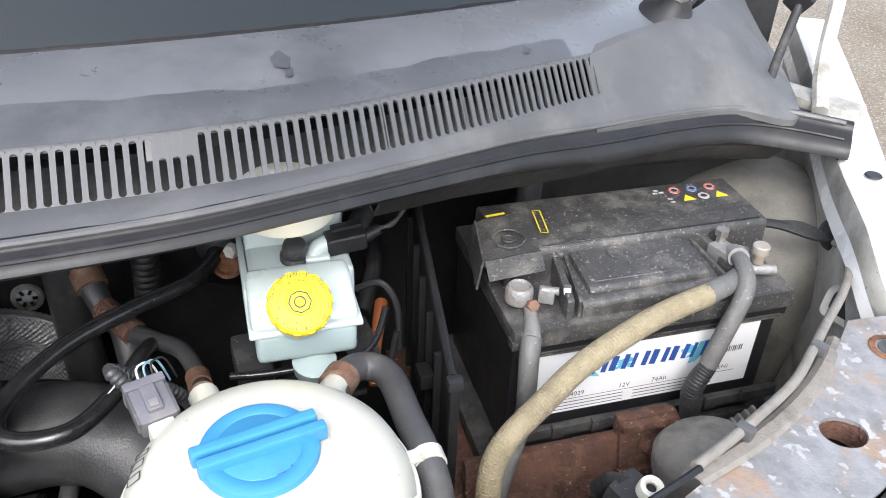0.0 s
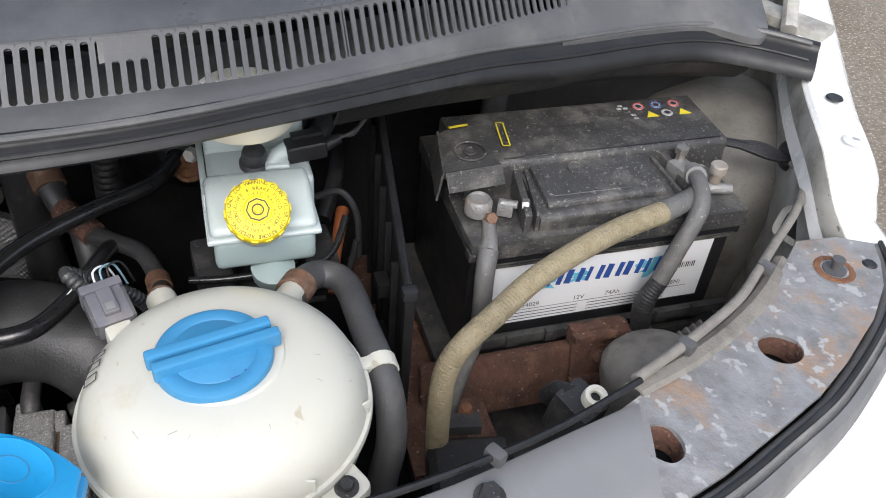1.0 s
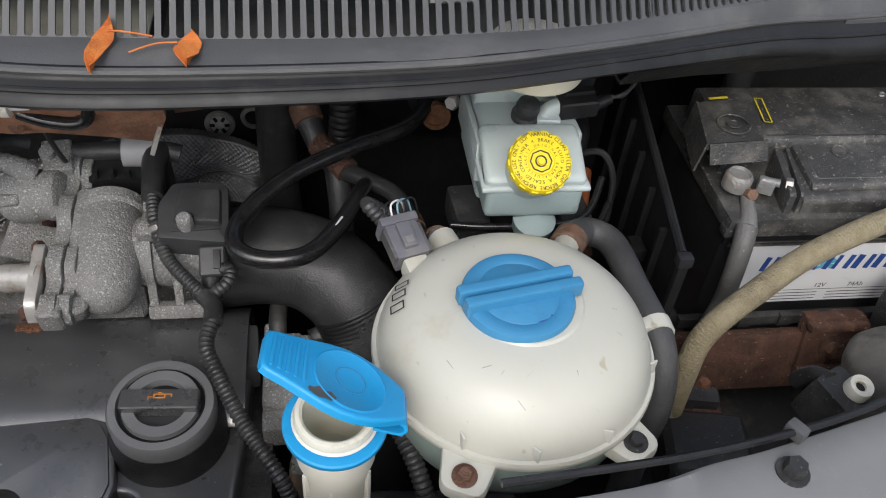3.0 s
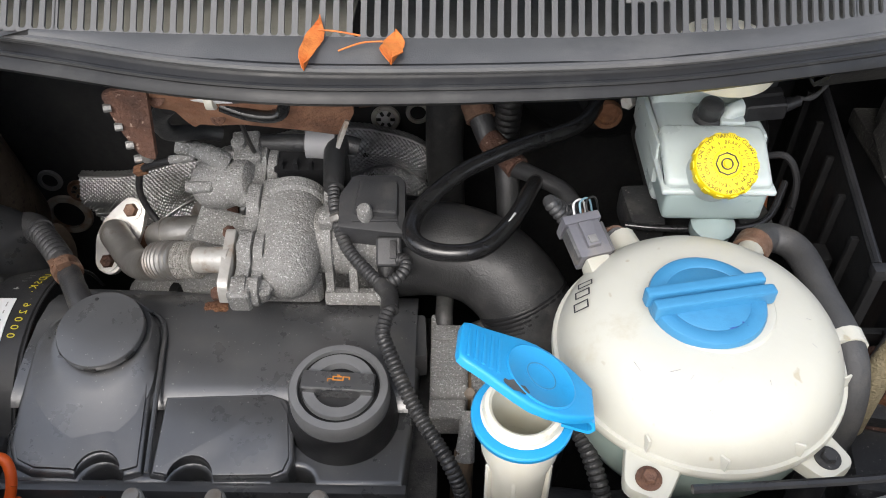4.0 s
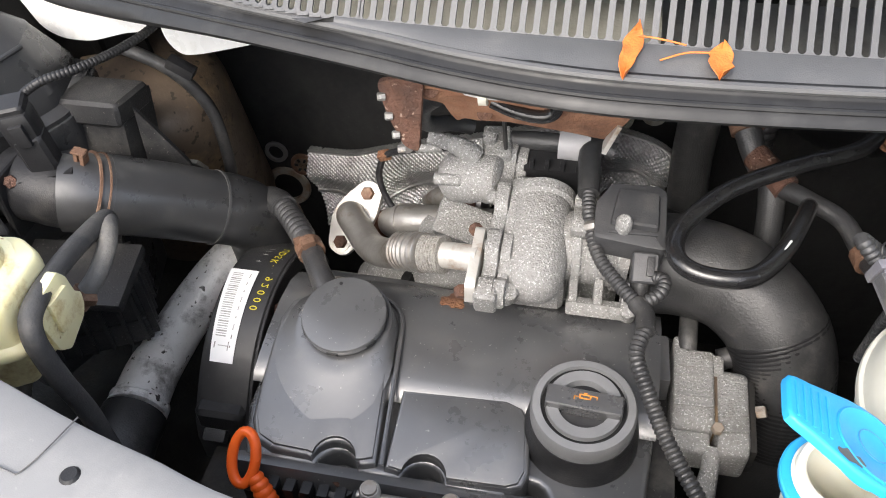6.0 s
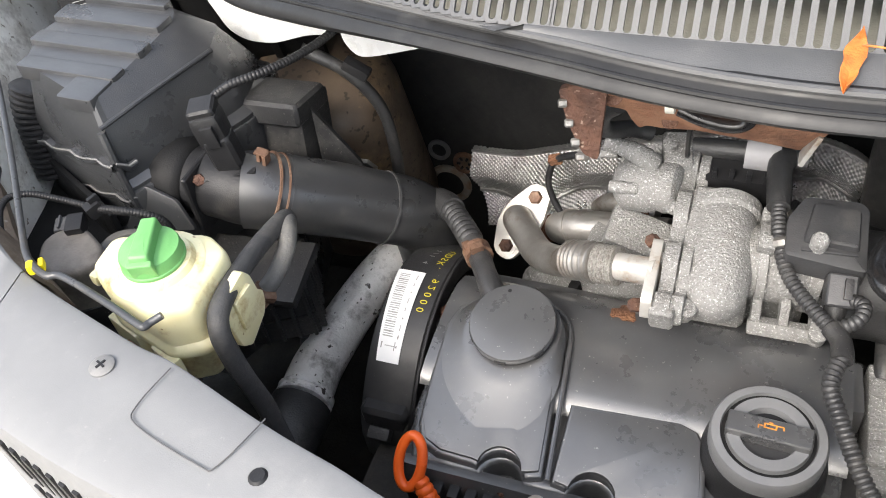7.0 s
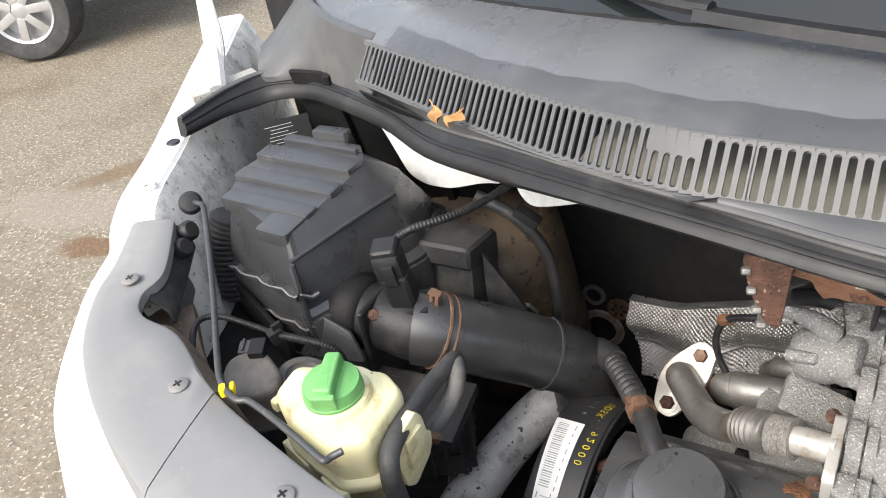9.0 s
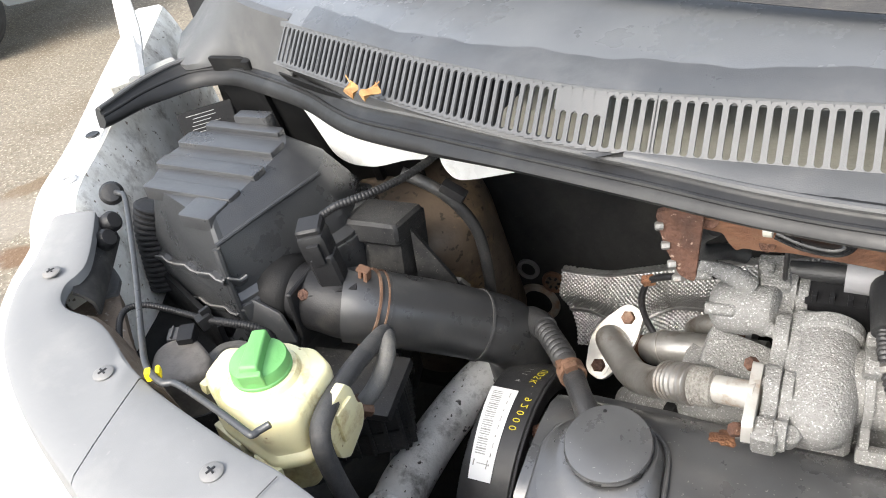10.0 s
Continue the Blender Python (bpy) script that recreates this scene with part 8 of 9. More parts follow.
def washer_filler():
    w = thing("washer_filler", (0.112, 0.10, 0.93), "ivory washer filler neck with an open blue flap cap", "washer filler")
    ax = V(0.02, -0.06, 1).normalized()
    m = frame_of((0.1125, 0.0835, 1.0585), ax, (0, 1, 0))
    part("neck", lathe(B(), [(0.0215, 0.0), (0.0232, 0.001), (0.0236, 0.008), (0.0228, 0.0105), (0.0205, 0.0108), (0.0188, 0.0095), (0.018, 0.0), (0.0175, -0.05), (0, -0.052)], m, 44), M_NECK, w)
    part("thread", lathe(B(), [(0.0236, 0.002), (0.0250, 0.0034), (0.0236, 0.005)], m, 44), M_NECK, w)
    part("body", lathe(B(), [(0.0175, -0.16), (0.0175, -0.09), (0.0195, -0.045), (0.0235, -0.030), (0.0240, -0.012), (0.0235, 0.0)], frame_of((0.1125, 0.0840, 1.0585), V(-0.01, 0.03, 1), (0, 1, 0)), 36), M_NECK, w)
    for a in (-142, -98, -38):
        part("fin", box(B(), frame_of((0.113, 0.087, 0.985), V(-0.01, 0.03, 1), (0, 1, 0)) @ pose(0.020 * math.cos(radians(a)), 0.020 * math.sin(radians(a)), 0, 0, 0, a), 0.010, 0.003, 0.07, 0.001), M_NECK, w)
    ring = part("cap_ring", lathe(B(), [(0.0232, -0.004), (0.0292, -0.0045), (0.0302, -0.003), (0.0302, 0.0), (0.0292, 0.0012), (0.0232, 0.0012)], m, 52), M_BLUE_FLAP, w, "bright blue cap ring")
    # flap leaning back, hinged on the tank side
    hinge = V(0.1512, 0.0825, 1.0695)
    tip = V(0.0749, 0.096, 1.1097)
    u = (tip - hinge).normalized()
    side = V(0.0034, 0.032, -0.006)
    side = (side - u * side.dot(u)).normalized()
    nrm = u.cross(side)
    if nrm.z < 0:
        nrm, side = -nrm, -side
    fm = Matrix.Translation(hinge) @ Matrix((u, side, nrm)).transposed().to_4x4()
    half = [(0.0, 0.0115), (0.010, 0.0178), (0.020, 0.0228), (0.030, 0.0256), (0.040, 0.0262), (0.050, 0.0248), (0.062, 0.0215), (0.074, 0.0182), (0.083, 0.0165), (0.0868, 0.0145), (0.0878, 0.0105)]
    out = [(x, -y) for x, y in half] + [(x, y) for x, y in reversed(half)]
    lid = part("flap", prism(B(), out, -0.0028, 0.0028, fm, 0.0022, 0.0, 3), M_BLUE_FLAP, w, "open blue flap lid")
    part("flap_disc", lathe(B(), [(0.0228, 0.0027), (0.0228, 0.0033), (0.0219, 0.0037), (0.0210, 0.0031), (0, 0.0031)], fm @ pose(0.036, 0, 0), 48), M_BLUE_FLAP, lid)
    part("flap_print", lathe(B(), [(0.0098, 0.0030), (0.0098, 0.0034), (0.0090, 0.0034), (0.0090, 0.0030)], fm @ pose(0.036, 0, 0), 28), M_BLUE_CAP, lid, "faint moulded symbol")
    for i in range(5):
        part("grip_rib", box(B(), fm @ pose(0.0635 + 0.0048 * i, 0, 0.0028), 0.0022, 0.029 - 0.001 * i, 0.0014, 0.0006), M_BLUE_FLAP, lid)
    smudge = B()
    smudge.faces.new([smudge.verts.new(fm @ V(0.052 + 0.0085 * math.cos(k * 0.45), 0.0185 + 0.0035 * math.sin(k * 0.45) * (1 + 0.3 * math.sin(3 * k)), 0.00335)) for k in range(14)])
    part("smudge", smudge, M_GREY_DARK, lid, "grey dirt smudge", smooth=False)
    strap = [[fm @ V(x, y, z) for x, z in ((0.004, -0.001), (-0.003, -0.002), (-0.006, -0.006), (-0.0045, -0.0105), (0.004, -0.0125), (0.016, -0.0150))] for y in np.linspace(-0.0115, 0.0115, 5)]
    part("hinge", thicken(loft(B(), strap), 0.002), M_BLUE_FLAP, ring, "folded blue hinge strap")
    part("plug_ring", lathe(B(), [(0.019, -0.0027), (0.019, -0.009), (0.0172, -0.009), (0.0172, -0.0027)], fm @ pose(0.036, 0, 0), 36), M_BLUE_FLAP, lid)


washer_filler()


# ---- air intake side ----
def air_box():
    a = thing("air_box", (-0.66, 0.38, 0.85), "large dark plastic air filter box with a stepped lid", "air filter box")
    def ring(pts, z):
        return [(x, y, z) for x, y in round_outline(pts, 0.010, 3)]
    case = [(-0.752, 0.325), (-0.778, 0.39), (-0.765, 0.49), (-0.66, 0.50), (-0.56, 0.49), (-0.535, 0.40), (-0.594, 0.269)]
    waist = [(-0.744, 0.327), (-0.770, 0.39), (-0.758, 0.48), (-0.66, 0.49), (-0.565, 0.475), (-0.545, 0.404), (-0.598, 0.272)]
    shoulder = [(-0.727, 0.329), (-0.752, 0.387), (-0.744, 0.452), (-0.68, 0.474), (-0.582, 0.455), (-0.5655, 0.412), (-0.600, 0.277)]
    top = [(-0.722, 0.333), (-0.745, 0.386), (-0.735, 0.44), (-0.68, 0.459), (-0.622, 0.445), (-0.608, 0.42), (-0.604, 0.284)]
    part("lower_case", prism(B(), round_outline([(-0.762, 0.327), (-0.785, 0.39), (-0.775, 0.49), (-0.66, 0.50), (-0.555, 0.49), (-0.532, 0.40), (-0.590, 0.267)], 0.010, 3), 0.72, 0.996, None, 0.004), M_AIRBOX, a)
    bm = loft(B(), [ring(case, 0.99), ring(case, 1.0), ring(waist, 1.006), ring(waist, 1.02), ring(shoulder, 1.062), ring([(x * 0.985 - 0.0098, y * 0.985 + 0.0057) for x, y in shoulder], 1.066), ring(top, 1.086)], True)
    bm.verts.ensure_lookup_table()
    bm.faces.new(bm.verts[-len(ring(top, 0)):])
    part("lid", bm, M_AIRBOX, a, angle=25)
    # stepped pads across the lid, rising to the back
    for y0, y1, xl, xr, z in ((0.284, 0.318, -0.645, -0.604, 1.0885), (0.316, 0.336, -0.722, -0.603, 1.0900), (0.356, 0.377, -0.739, -0.602, 1.0912), (0.398, 0.424, -0.743, -0.609, 1.0922), (0.438, 0.452, -0.735, -0.628, 1.0915)):
        k = -0.05
        out = [(xl, y0 + k * (xl + 0.605)), (xr, y0), (xr, y1), (xl, y1 + k * (xl + 0.605))]
        part("lid_step", prism(B(), round_outline(out, 0.004, 2), 1.075, z, None, 0.0022, 0.0), M_AIRBOX, a)
    part("shoulder_rib", tube(B(), [(-0.600, 0.277, 1.064), (-0.583, 0.344, 1.065), (-0.566, 0.411, 1.064)], 0.0024, 8), M_AIRBOX, a)
    # zigzag ledges across the front, stepping up to the corner
    out = V(-0.334, -0.943, 0)
    for z0, dz, deep in ((0.999, 0.034, 0.0045), (0.951, 0.040, 0.004), (0.905, 0.040, 0.004)):
        line = []
        for k in range(3):
            for t, h in ((0.0, -0.003), (0.15, 0.0015), (0.20, -0.0035), (0.27, -0.0035)):
                u = (k + t / 0.27 * 0.94) / 3
                line.append(V(-0.752 + 0.158 * u, 0.325 - 0.056 * u, z0 + dz * u + h))
        line.append(V(-0.5935, 0.2685, z0 + dz))
        rows = [[p - out * 0.003, p + out * deep * 0.7, p + out * deep - V(0, 0, 0.001), p + out * deep - V(0, 0, 0.004), p - out * 0.003 - V(0, 0, 0.012)] for p in line]
        part("ledge", loft(B(), rows), M_AIRBOX, a, smooth=False)
        # pale line for wear and for the light this black ledge does not catch
        part("ledge_edge", tube(B(), [p + out * deep * 0.8 for p in line], 0.0011, 6, 1), M_GREY, a, "worn ledge edge, drawn pale as if catching light")
    turn = V(0.912, -0.411, 0)
    for x, y, z in ((-0.5945, 0.270, 1.033), (-0.5945, 0.270, 0.993), (-0.5945, 0.270, 0.948)):
        q, e = V(x, y, z), V(x + 0.0075, y + 0.0165, z - 0.010)
        rows = [[p - turn * 0.002, p + turn * 0.003, p + turn * 0.0038 - V(0, 0, 0.002), p - turn * 0.002 - V(0, 0, 0.010)] for p in (q, q.lerp(e, 0.55) - V(0, 0, 0.003), e + V(0, 0, 0.002))]
        part("side_ledge", loft(B(), rows), M_AIRBOX, a, smooth=False)
        part("ledge_edge", tube(B(), [r[1] for r in rows], 0.0011, 6, 1), M_GREY, a, "worn ledge edge, drawn pale as if catching light")
    part("corner_rib", tube(B(), [(-0.592, 0.268, 0.80), (-0.595, 0.270, 1.0), (-0.601, 0.277, 1.06)], 0.004, 8), M_AIRBOX, a)
    part("top_tab", box(B(), pose(-0.675, 0.462, 1.09), 0.045, 0.016, 0.02, 0.003), M_AIRBOX, a)
    # outlet housing and flow meter
    o = thing("flow_meter", (-0.52, 0.33, 0.97), "black air flow meter with a plug on top", "sensor")
    part("outlet", lathe(B(), [(0.043, -0.04), (0.043, -0.016), (0.041, -0.006), (0.038, 0.000), (0.035, 0.002)], frame_of((-0.5625, 0.3255, 0.972), (1, 0.0, -0.08)), 36), M_DEEP, o)
    part("barrel", tube(B(), [(-0.572, 0.326, 0.973), (-0.53, 0.3225, 0.9735), (-0.508, 0.3220, 0.9705), (-0.488, 0.3300, 0.9650)], 0.0335, 36), M_BLACK, o)
    part("flange", box(B(), frame_of((-0.545, 0.3235, 0.972), (1, 0.02, -0.05), (0, 0, 1)), 0.078, 0.072, 0.006, 0.004, 3), M_BLACK, o, "square mounting flange")
    part("screw", hexagon(B(), frame_of((-0.538, 0.301, 0.996), (0.55, -0.6, 0.55)), 0.0062, 0.006), M_DARK_RUST, o)
    sd = V(-0.1, -0.05, 1).normalized()
    sm = frame_of((-0.512, 0.323, 0.997), sd, (0, 1, 0))
    part("sensor_base", box(B(), sm @ pose(0, 0, -0.002, 0, 0, 20), 0.05, 0.036, 0.012, 0.003), M_BLACK, o)
    part("sensor_body", box(B(), sm @ pose(0, 0, 0.022, 0, 0, 20), 0.027, 0.024, 0.04, 0.009, 3), M_BLACK, o)
    pl = part("plug", box(B(), sm @ pose(-0.003, 0.002, 0.048, 0, 0, 20), 0.029, 0.027, 0.034, 0.0105, 4), M_BLACK, o, "black plug")
    part("plug_cap", box(B(), sm @ pose(-0.004, 0.004, 0.066, 8, 0, 20), 0.026, 0.024, 0.012, 0.0055, 3), M_BLACK, pl)
    part("plug_latch", box(B(), sm @ pose(0.004, -0.012, 0.046, 0, 0, 20), 0.012, 0.005, 0.022, 0.0015), M_BLACK, pl)
    part("screw", lathe(B(), [(0.005, 0), (0.005, 0.003), (0, 0.004)], sm @ pose(-0.018, -0.010, 0.004), 14), M_BRIGHT, o, "bright screw")
    part("conduit", tube(B(), [(-0.518, 0.338, 1.066), (-0.500, 0.345, 1.076), (-0.475, 0.367, 1.078), (-0.455, 0.41, 1.075), (-0.44, 0.45, 1.08), (-0.435, 0.48, 1.10)], 0.0042, 12, corr=0.0006, pitch=0.0035), M_BLACK, o, "corrugated conduit")
    # intake hose
    h = thing("intake_hose", (-0.42, 0.35, 0.94), "thick dull black rubber intake hose", "air hose")
    axis = V(0.65, 0.54, -0.53).normalized()
    part("hose", tube(B(), [(-0.508, 0.3215, 0.9705), (-0.4857, 0.3311, 0.9643), (-0.462, 0.3495, 0.9475), (-0.4345, 0.3735, 0.9240), (-0.4081, 0.3957, 0.9005), (-0.3965, 0.4055, 0.8905), (-0.3865, 0.4165, 0.8750), (-0.3820, 0.4260, 0.8500), (-0.3800, 0.43, 0.80)], [0.0365, 0.0372, 0.0376, 0.0376, 0.0372, 0.0370, 0.0366, 0.0355, 0.0350], 36, 8), M_PIPE, h)
    part("ridge", tube(B(), [V(-0.4081, 0.3957, 0.9005) - axis * 0.0014, V(-0.4081, 0.3957, 0.9005) + axis * 0.0014], 0.0386, 40), M_HOSE_GREY, h, "pale moulded ring")
    cc = V(-0.4857, 0.3311, 0.9643)
    cl = part("clamp", tube(B(), [cc - axis * 0.0055, cc - axis * 0.0032], 0.0392, 36), M_CLAMP, h, "rusty spring hose clamp")
    part("clamp", tube(B(), [cc + axis * 0.0032, cc + axis * 0.0050], 0.0392, 36), M_CLAMP, h, "rusty spring hose clamp")
    part("hose_bead", tube(B(), [cc + axis * 0.0085, cc + axis * 0.0115], 0.0388, 36), M_PIPE, h)
    part("clamp_ear", box(B(), Matrix.Translation((-0.486, 0.333, 1.0065)) @ pose(0, 0, 0, 0, 12, 0), 0.004, 0.010, 0.014, 0.0015), M_CLAMP, cl)
    part("clamp_ear", box(B(), Matrix.Translation((-0.479, 0.331, 1.0055)) @ pose(0, 0, 0, 0, 12, 0), 0.004, 0.010, 0.014, 0.0015), M_CLAMP, cl)
    part("ear_bridge", box(B(), Matrix.Translation((-0.4825, 0.332, 1.0125)) @ pose(0, 0, 0, 0, 12, 0), 0.012, 0.009, 0.0025, 0.001), M_CLAMP, cl)
    # breather hose to the vent
    b = thing("breather_hose", (-0.32, 0.40, 0.88), "ribbed black breather hose with a rusty clamp", "hose")
    part("elbow", tube(B(), [(-0.385, 0.452, 0.855), (-0.3686, 0.4378, 0.8777), (-0.3510, 0.4235, 0.8895), (-0.3380, 0.411, 0.8955)], [0.016, 0.0160, 0.0150, 0.0135], 18), M_RUBBER, b)
    part("ribs", tube(B(), [(-0.3400, 0.4130, 0.8948), (-0.3142, 0.3824, 0.8995), (-0.3020, 0.3670, 0.9010)], 0.0122, 18, corr=0.0014, pitch=0.0075), M_RUBBER, b)
    part("neck", tube(B(), [(-0.3040, 0.3695, 0.9008), (-0.2898, 0.3511, 0.9021), (-0.2725, 0.3232, 0.9049), (-0.2599, 0.3051, 0.9030), (-0.2520, 0.2960, 0.8985)], [0.0108, 0.0108, 0.0106, 0.0118, 0.0125], 18), M_RUBBER, b)
    part("clamp", tube(B(), [(-0.2945, 0.3572, 0.9017), (-0.2870, 0.3468, 0.9026)], 0.0136, 20), M_CLAMP, b, "rusty clamp")
    part("clamp_ear", box(B(), pose(-0.2890, 0.3465, 0.9155, 0, 0, 40), 0.013, 0.008, 0.008, 0.002), M_CLAMP, b)
    part("clamp_ear", box(B(), pose(-0.3010, 0.3520, 0.9080, 0, 0, 40), 0.008, 0.010, 0.010, 0.002), M_CLAMP, b)
    # control box
    c = thing("relay_box", (-0.53, 0.43, 0.95), "black plastic relay box behind the flow meter", "relay box")
    part("case", box(B(), pose(-0.53, 0.435, 0.955, -10, 0, 0), 0.085, 0.06, 0.085, 0.006), M_BLACK_DUSTY, c)
    part("lid", box(B(), pose(-0.529, 0.434, 0.992, -10, 0, 0), 0.087, 0.062, 0.026, 0.009, 3), M_BLACK_DUSTY, c)
    part("wedge", prism(B(), [(0, 0), (0.035, -0.07), (0.04, -0.09), (-0.005, -0.09)], -0.003, 0.003, Matrix.Translation((-0.478, 0.42, 1.0)) @ pose(0, 0, 0, 90, 0, 20), 0.001), M_BLACK_DUSTY, c)
    # tower dome
    s = thing("strut_tower", (-0.53, 0.56, 0.8), "round suspension tower with brown dirt and surface rust", "suspension tower", kind="structure")
    part("dome", lathe(B(), [(0.100, -0.2), (0.098, 0.0), (0.094, 0.028), (0.078, 0.046), (0.046, 0.056), (0, 0.058)], frame_of((-0.560, 0.56, 0.90), (0.0, -0.25, 1)), 44), M_BROWN, s)
    part("plate", box(B(), pose(-0.478, 0.475, 0.885, 35, 0, 0), 0.04, 0.005, 0.03, 0.002), M_WHITE_DIRTY, s, "pale plate with rust")
    part("cable", tube(B(), [(-0.52, 0.49, 1.02), (-0.478, 0.50, 0.99), (-0.452, 0.51, 0.94), (-0.446, 0.51, 0.88), (-0.45, 0.51, 0.82)], 0.007, 10), M_RUBBER, s)
    part("clip", box(B(), pose(-0.462, 0.495, 0.998, 0, 30, 0), 0.03, 0.014, 0.012, 0.003), M_BLACK, s)
    # black ribbed panel below the cowl and the sticker
    d = thing("wheel_arch_liner", (-0.66, 0.55, 1.02), "black ribbed liner under the cowl end", "liner")
    part("sheet", box(B(), pose(-0.66, 0.555, 1.03, 12, 0, 0), 0.24, 0.006, 0.21, 0.002), M_DEEP, d)
    for i in range(3):
        part("rib", box(B(), pose(-0.72 + 0.06 * i, 0.549, 1.035, 12, 0, 0), 0.012, 0.012, 0.20, 0.003), M_DEEP, d)
    st = thing("data_sticker", (-0.77, 0.46, 1.06), "black data sticker with pale print on the inner wing", "sticker")
    fm = Matrix.Translation((-0.775, 0.49, 1.062)) @ pose(0, 0, 0, 62, 0, 42)
    part("sheet", box(B(), fm, 0.066, 0.05, 0.0012, 0.0003, 1), M_DEEP, st)
    bm = B()
    for i in range(9):
        bar(bm, fm, -0.006 + 0.004 * (i % 2), 0.018 - 0.0042 * i, 0.034 - 0.006 * (i % 3), 0.0007, 0.001)
    part("print", bm, M_PRINT, st, "rows of pale print", smooth=False)
    # lower black boxes
    q = thing("fuse_carrier", (-0.44, 0.33, 0.82), "black ribbed plastic carrier under the intake hose", "carrier")
    part("body", box(B(), pose(-0.535, 0.325, 0.830, 0, 0, 30), 0.10, 0.08, 0.11, 0.006), M_BLACK_DUSTY, q)
    part("shelf", box(B(), pose(-0.50, 0.285, 0.90, 10, 0, 5), 0.11, 0.07, 0.012, 0.003), M_BLACK_DUSTY, q)
    qm = pose(-0.535, 0.325, 0.830, 0, 0, 30)
    for i in range(6):
        part("rib", box(B(), qm @ pose(-0.044 + 0.0175 * i, -0.042, 0.0), 0.004, 0.008, 0.10, 0.001), M_BLACK_DUSTY, q)
    for i in range(5):
        part("rib", box(B(), qm @ pose(0.052, -0.034 + 0.017 * i, 0.0), 0.008, 0.004, 0.10, 0.001), M_BLACK_DUSTY, q)
    for i in range(4):
        part("rib", box(B(), qm @ pose(-0.04 + 0.026 * i, -0.012, 0.057), 0.003, 0.050, 0.006, 0.001), M_BLACK_DUSTY, q)
    for z in (-0.022, 0.022):
        part("band", box(B(), qm @ pose(0, -0.040, z), 0.098, 0.006, 0.004, 0.001), M_BLACK_DUSTY, q)
    part("fin", prism(B(), round_outline([(-0.03, 0), (0.045, 0), (0.03, 0.03), (0.0, 0.045)], 0.004, 2), -0.002, 0.002, Matrix.Translation((-0.585, 0.268, 0.955)) @ pose(0, 0, 0, 70, 0, 10), 0.0008), M_AIRBOX, q)
    # silver turbo pipe
    t = thing("boost_pipe", (-0.44, 0.28, 0.8), "peeling aluminium boost pipe with a black hose", "air pipe")
    part("pipe", tube(B(), [(-0.410, 0.460, 0.795), (-0.4412, 0.418, 0.7752), (-0.465, 0.3729, 0.7524), (-0.4765, 0.3330, 0.7385), (-0.4815, 0.2950, 0.7325), (-0.4775, 0.2535, 0.7310)], [0.026, 0.0265, 0.0270, 0.0275, 0.0290, 0.0300], 28), M_ALU, t)
    part("upper_hose", tube(B(), [(-0.38, 0.50, 0.79), (-0.400, 0.472, 0.80), (-0.425, 0.442, 0.788)], 0.0290, 22), M_BROWN, t, "rusty upper collar")
    for k in range(3):
        c0 = V(-0.4785, 0.262, 0.7312).lerp(V(-0.4765, 0.244, 0.7306), k / 2)
        part("bead", tube(B(), [c0, c0 + V(0.0003, -0.003, 0)], 0.0325, 28), M_ALU, t)
    part("tab", box(B(), pose(-0.506, 0.325, 0.748, 0, 20, 25), 0.012, 0.026, 0.022, 0.003), M_GREY_DARK, t, "dull fixing tab")
    part("hose", tube(B(), [(-0.4768, 0.246, 0.7306), (-0.474, 0.205, 0.727), (-0.470, 0.16, 0.70)], 0.0345, 26), M_RUBBER, t)


air_box()


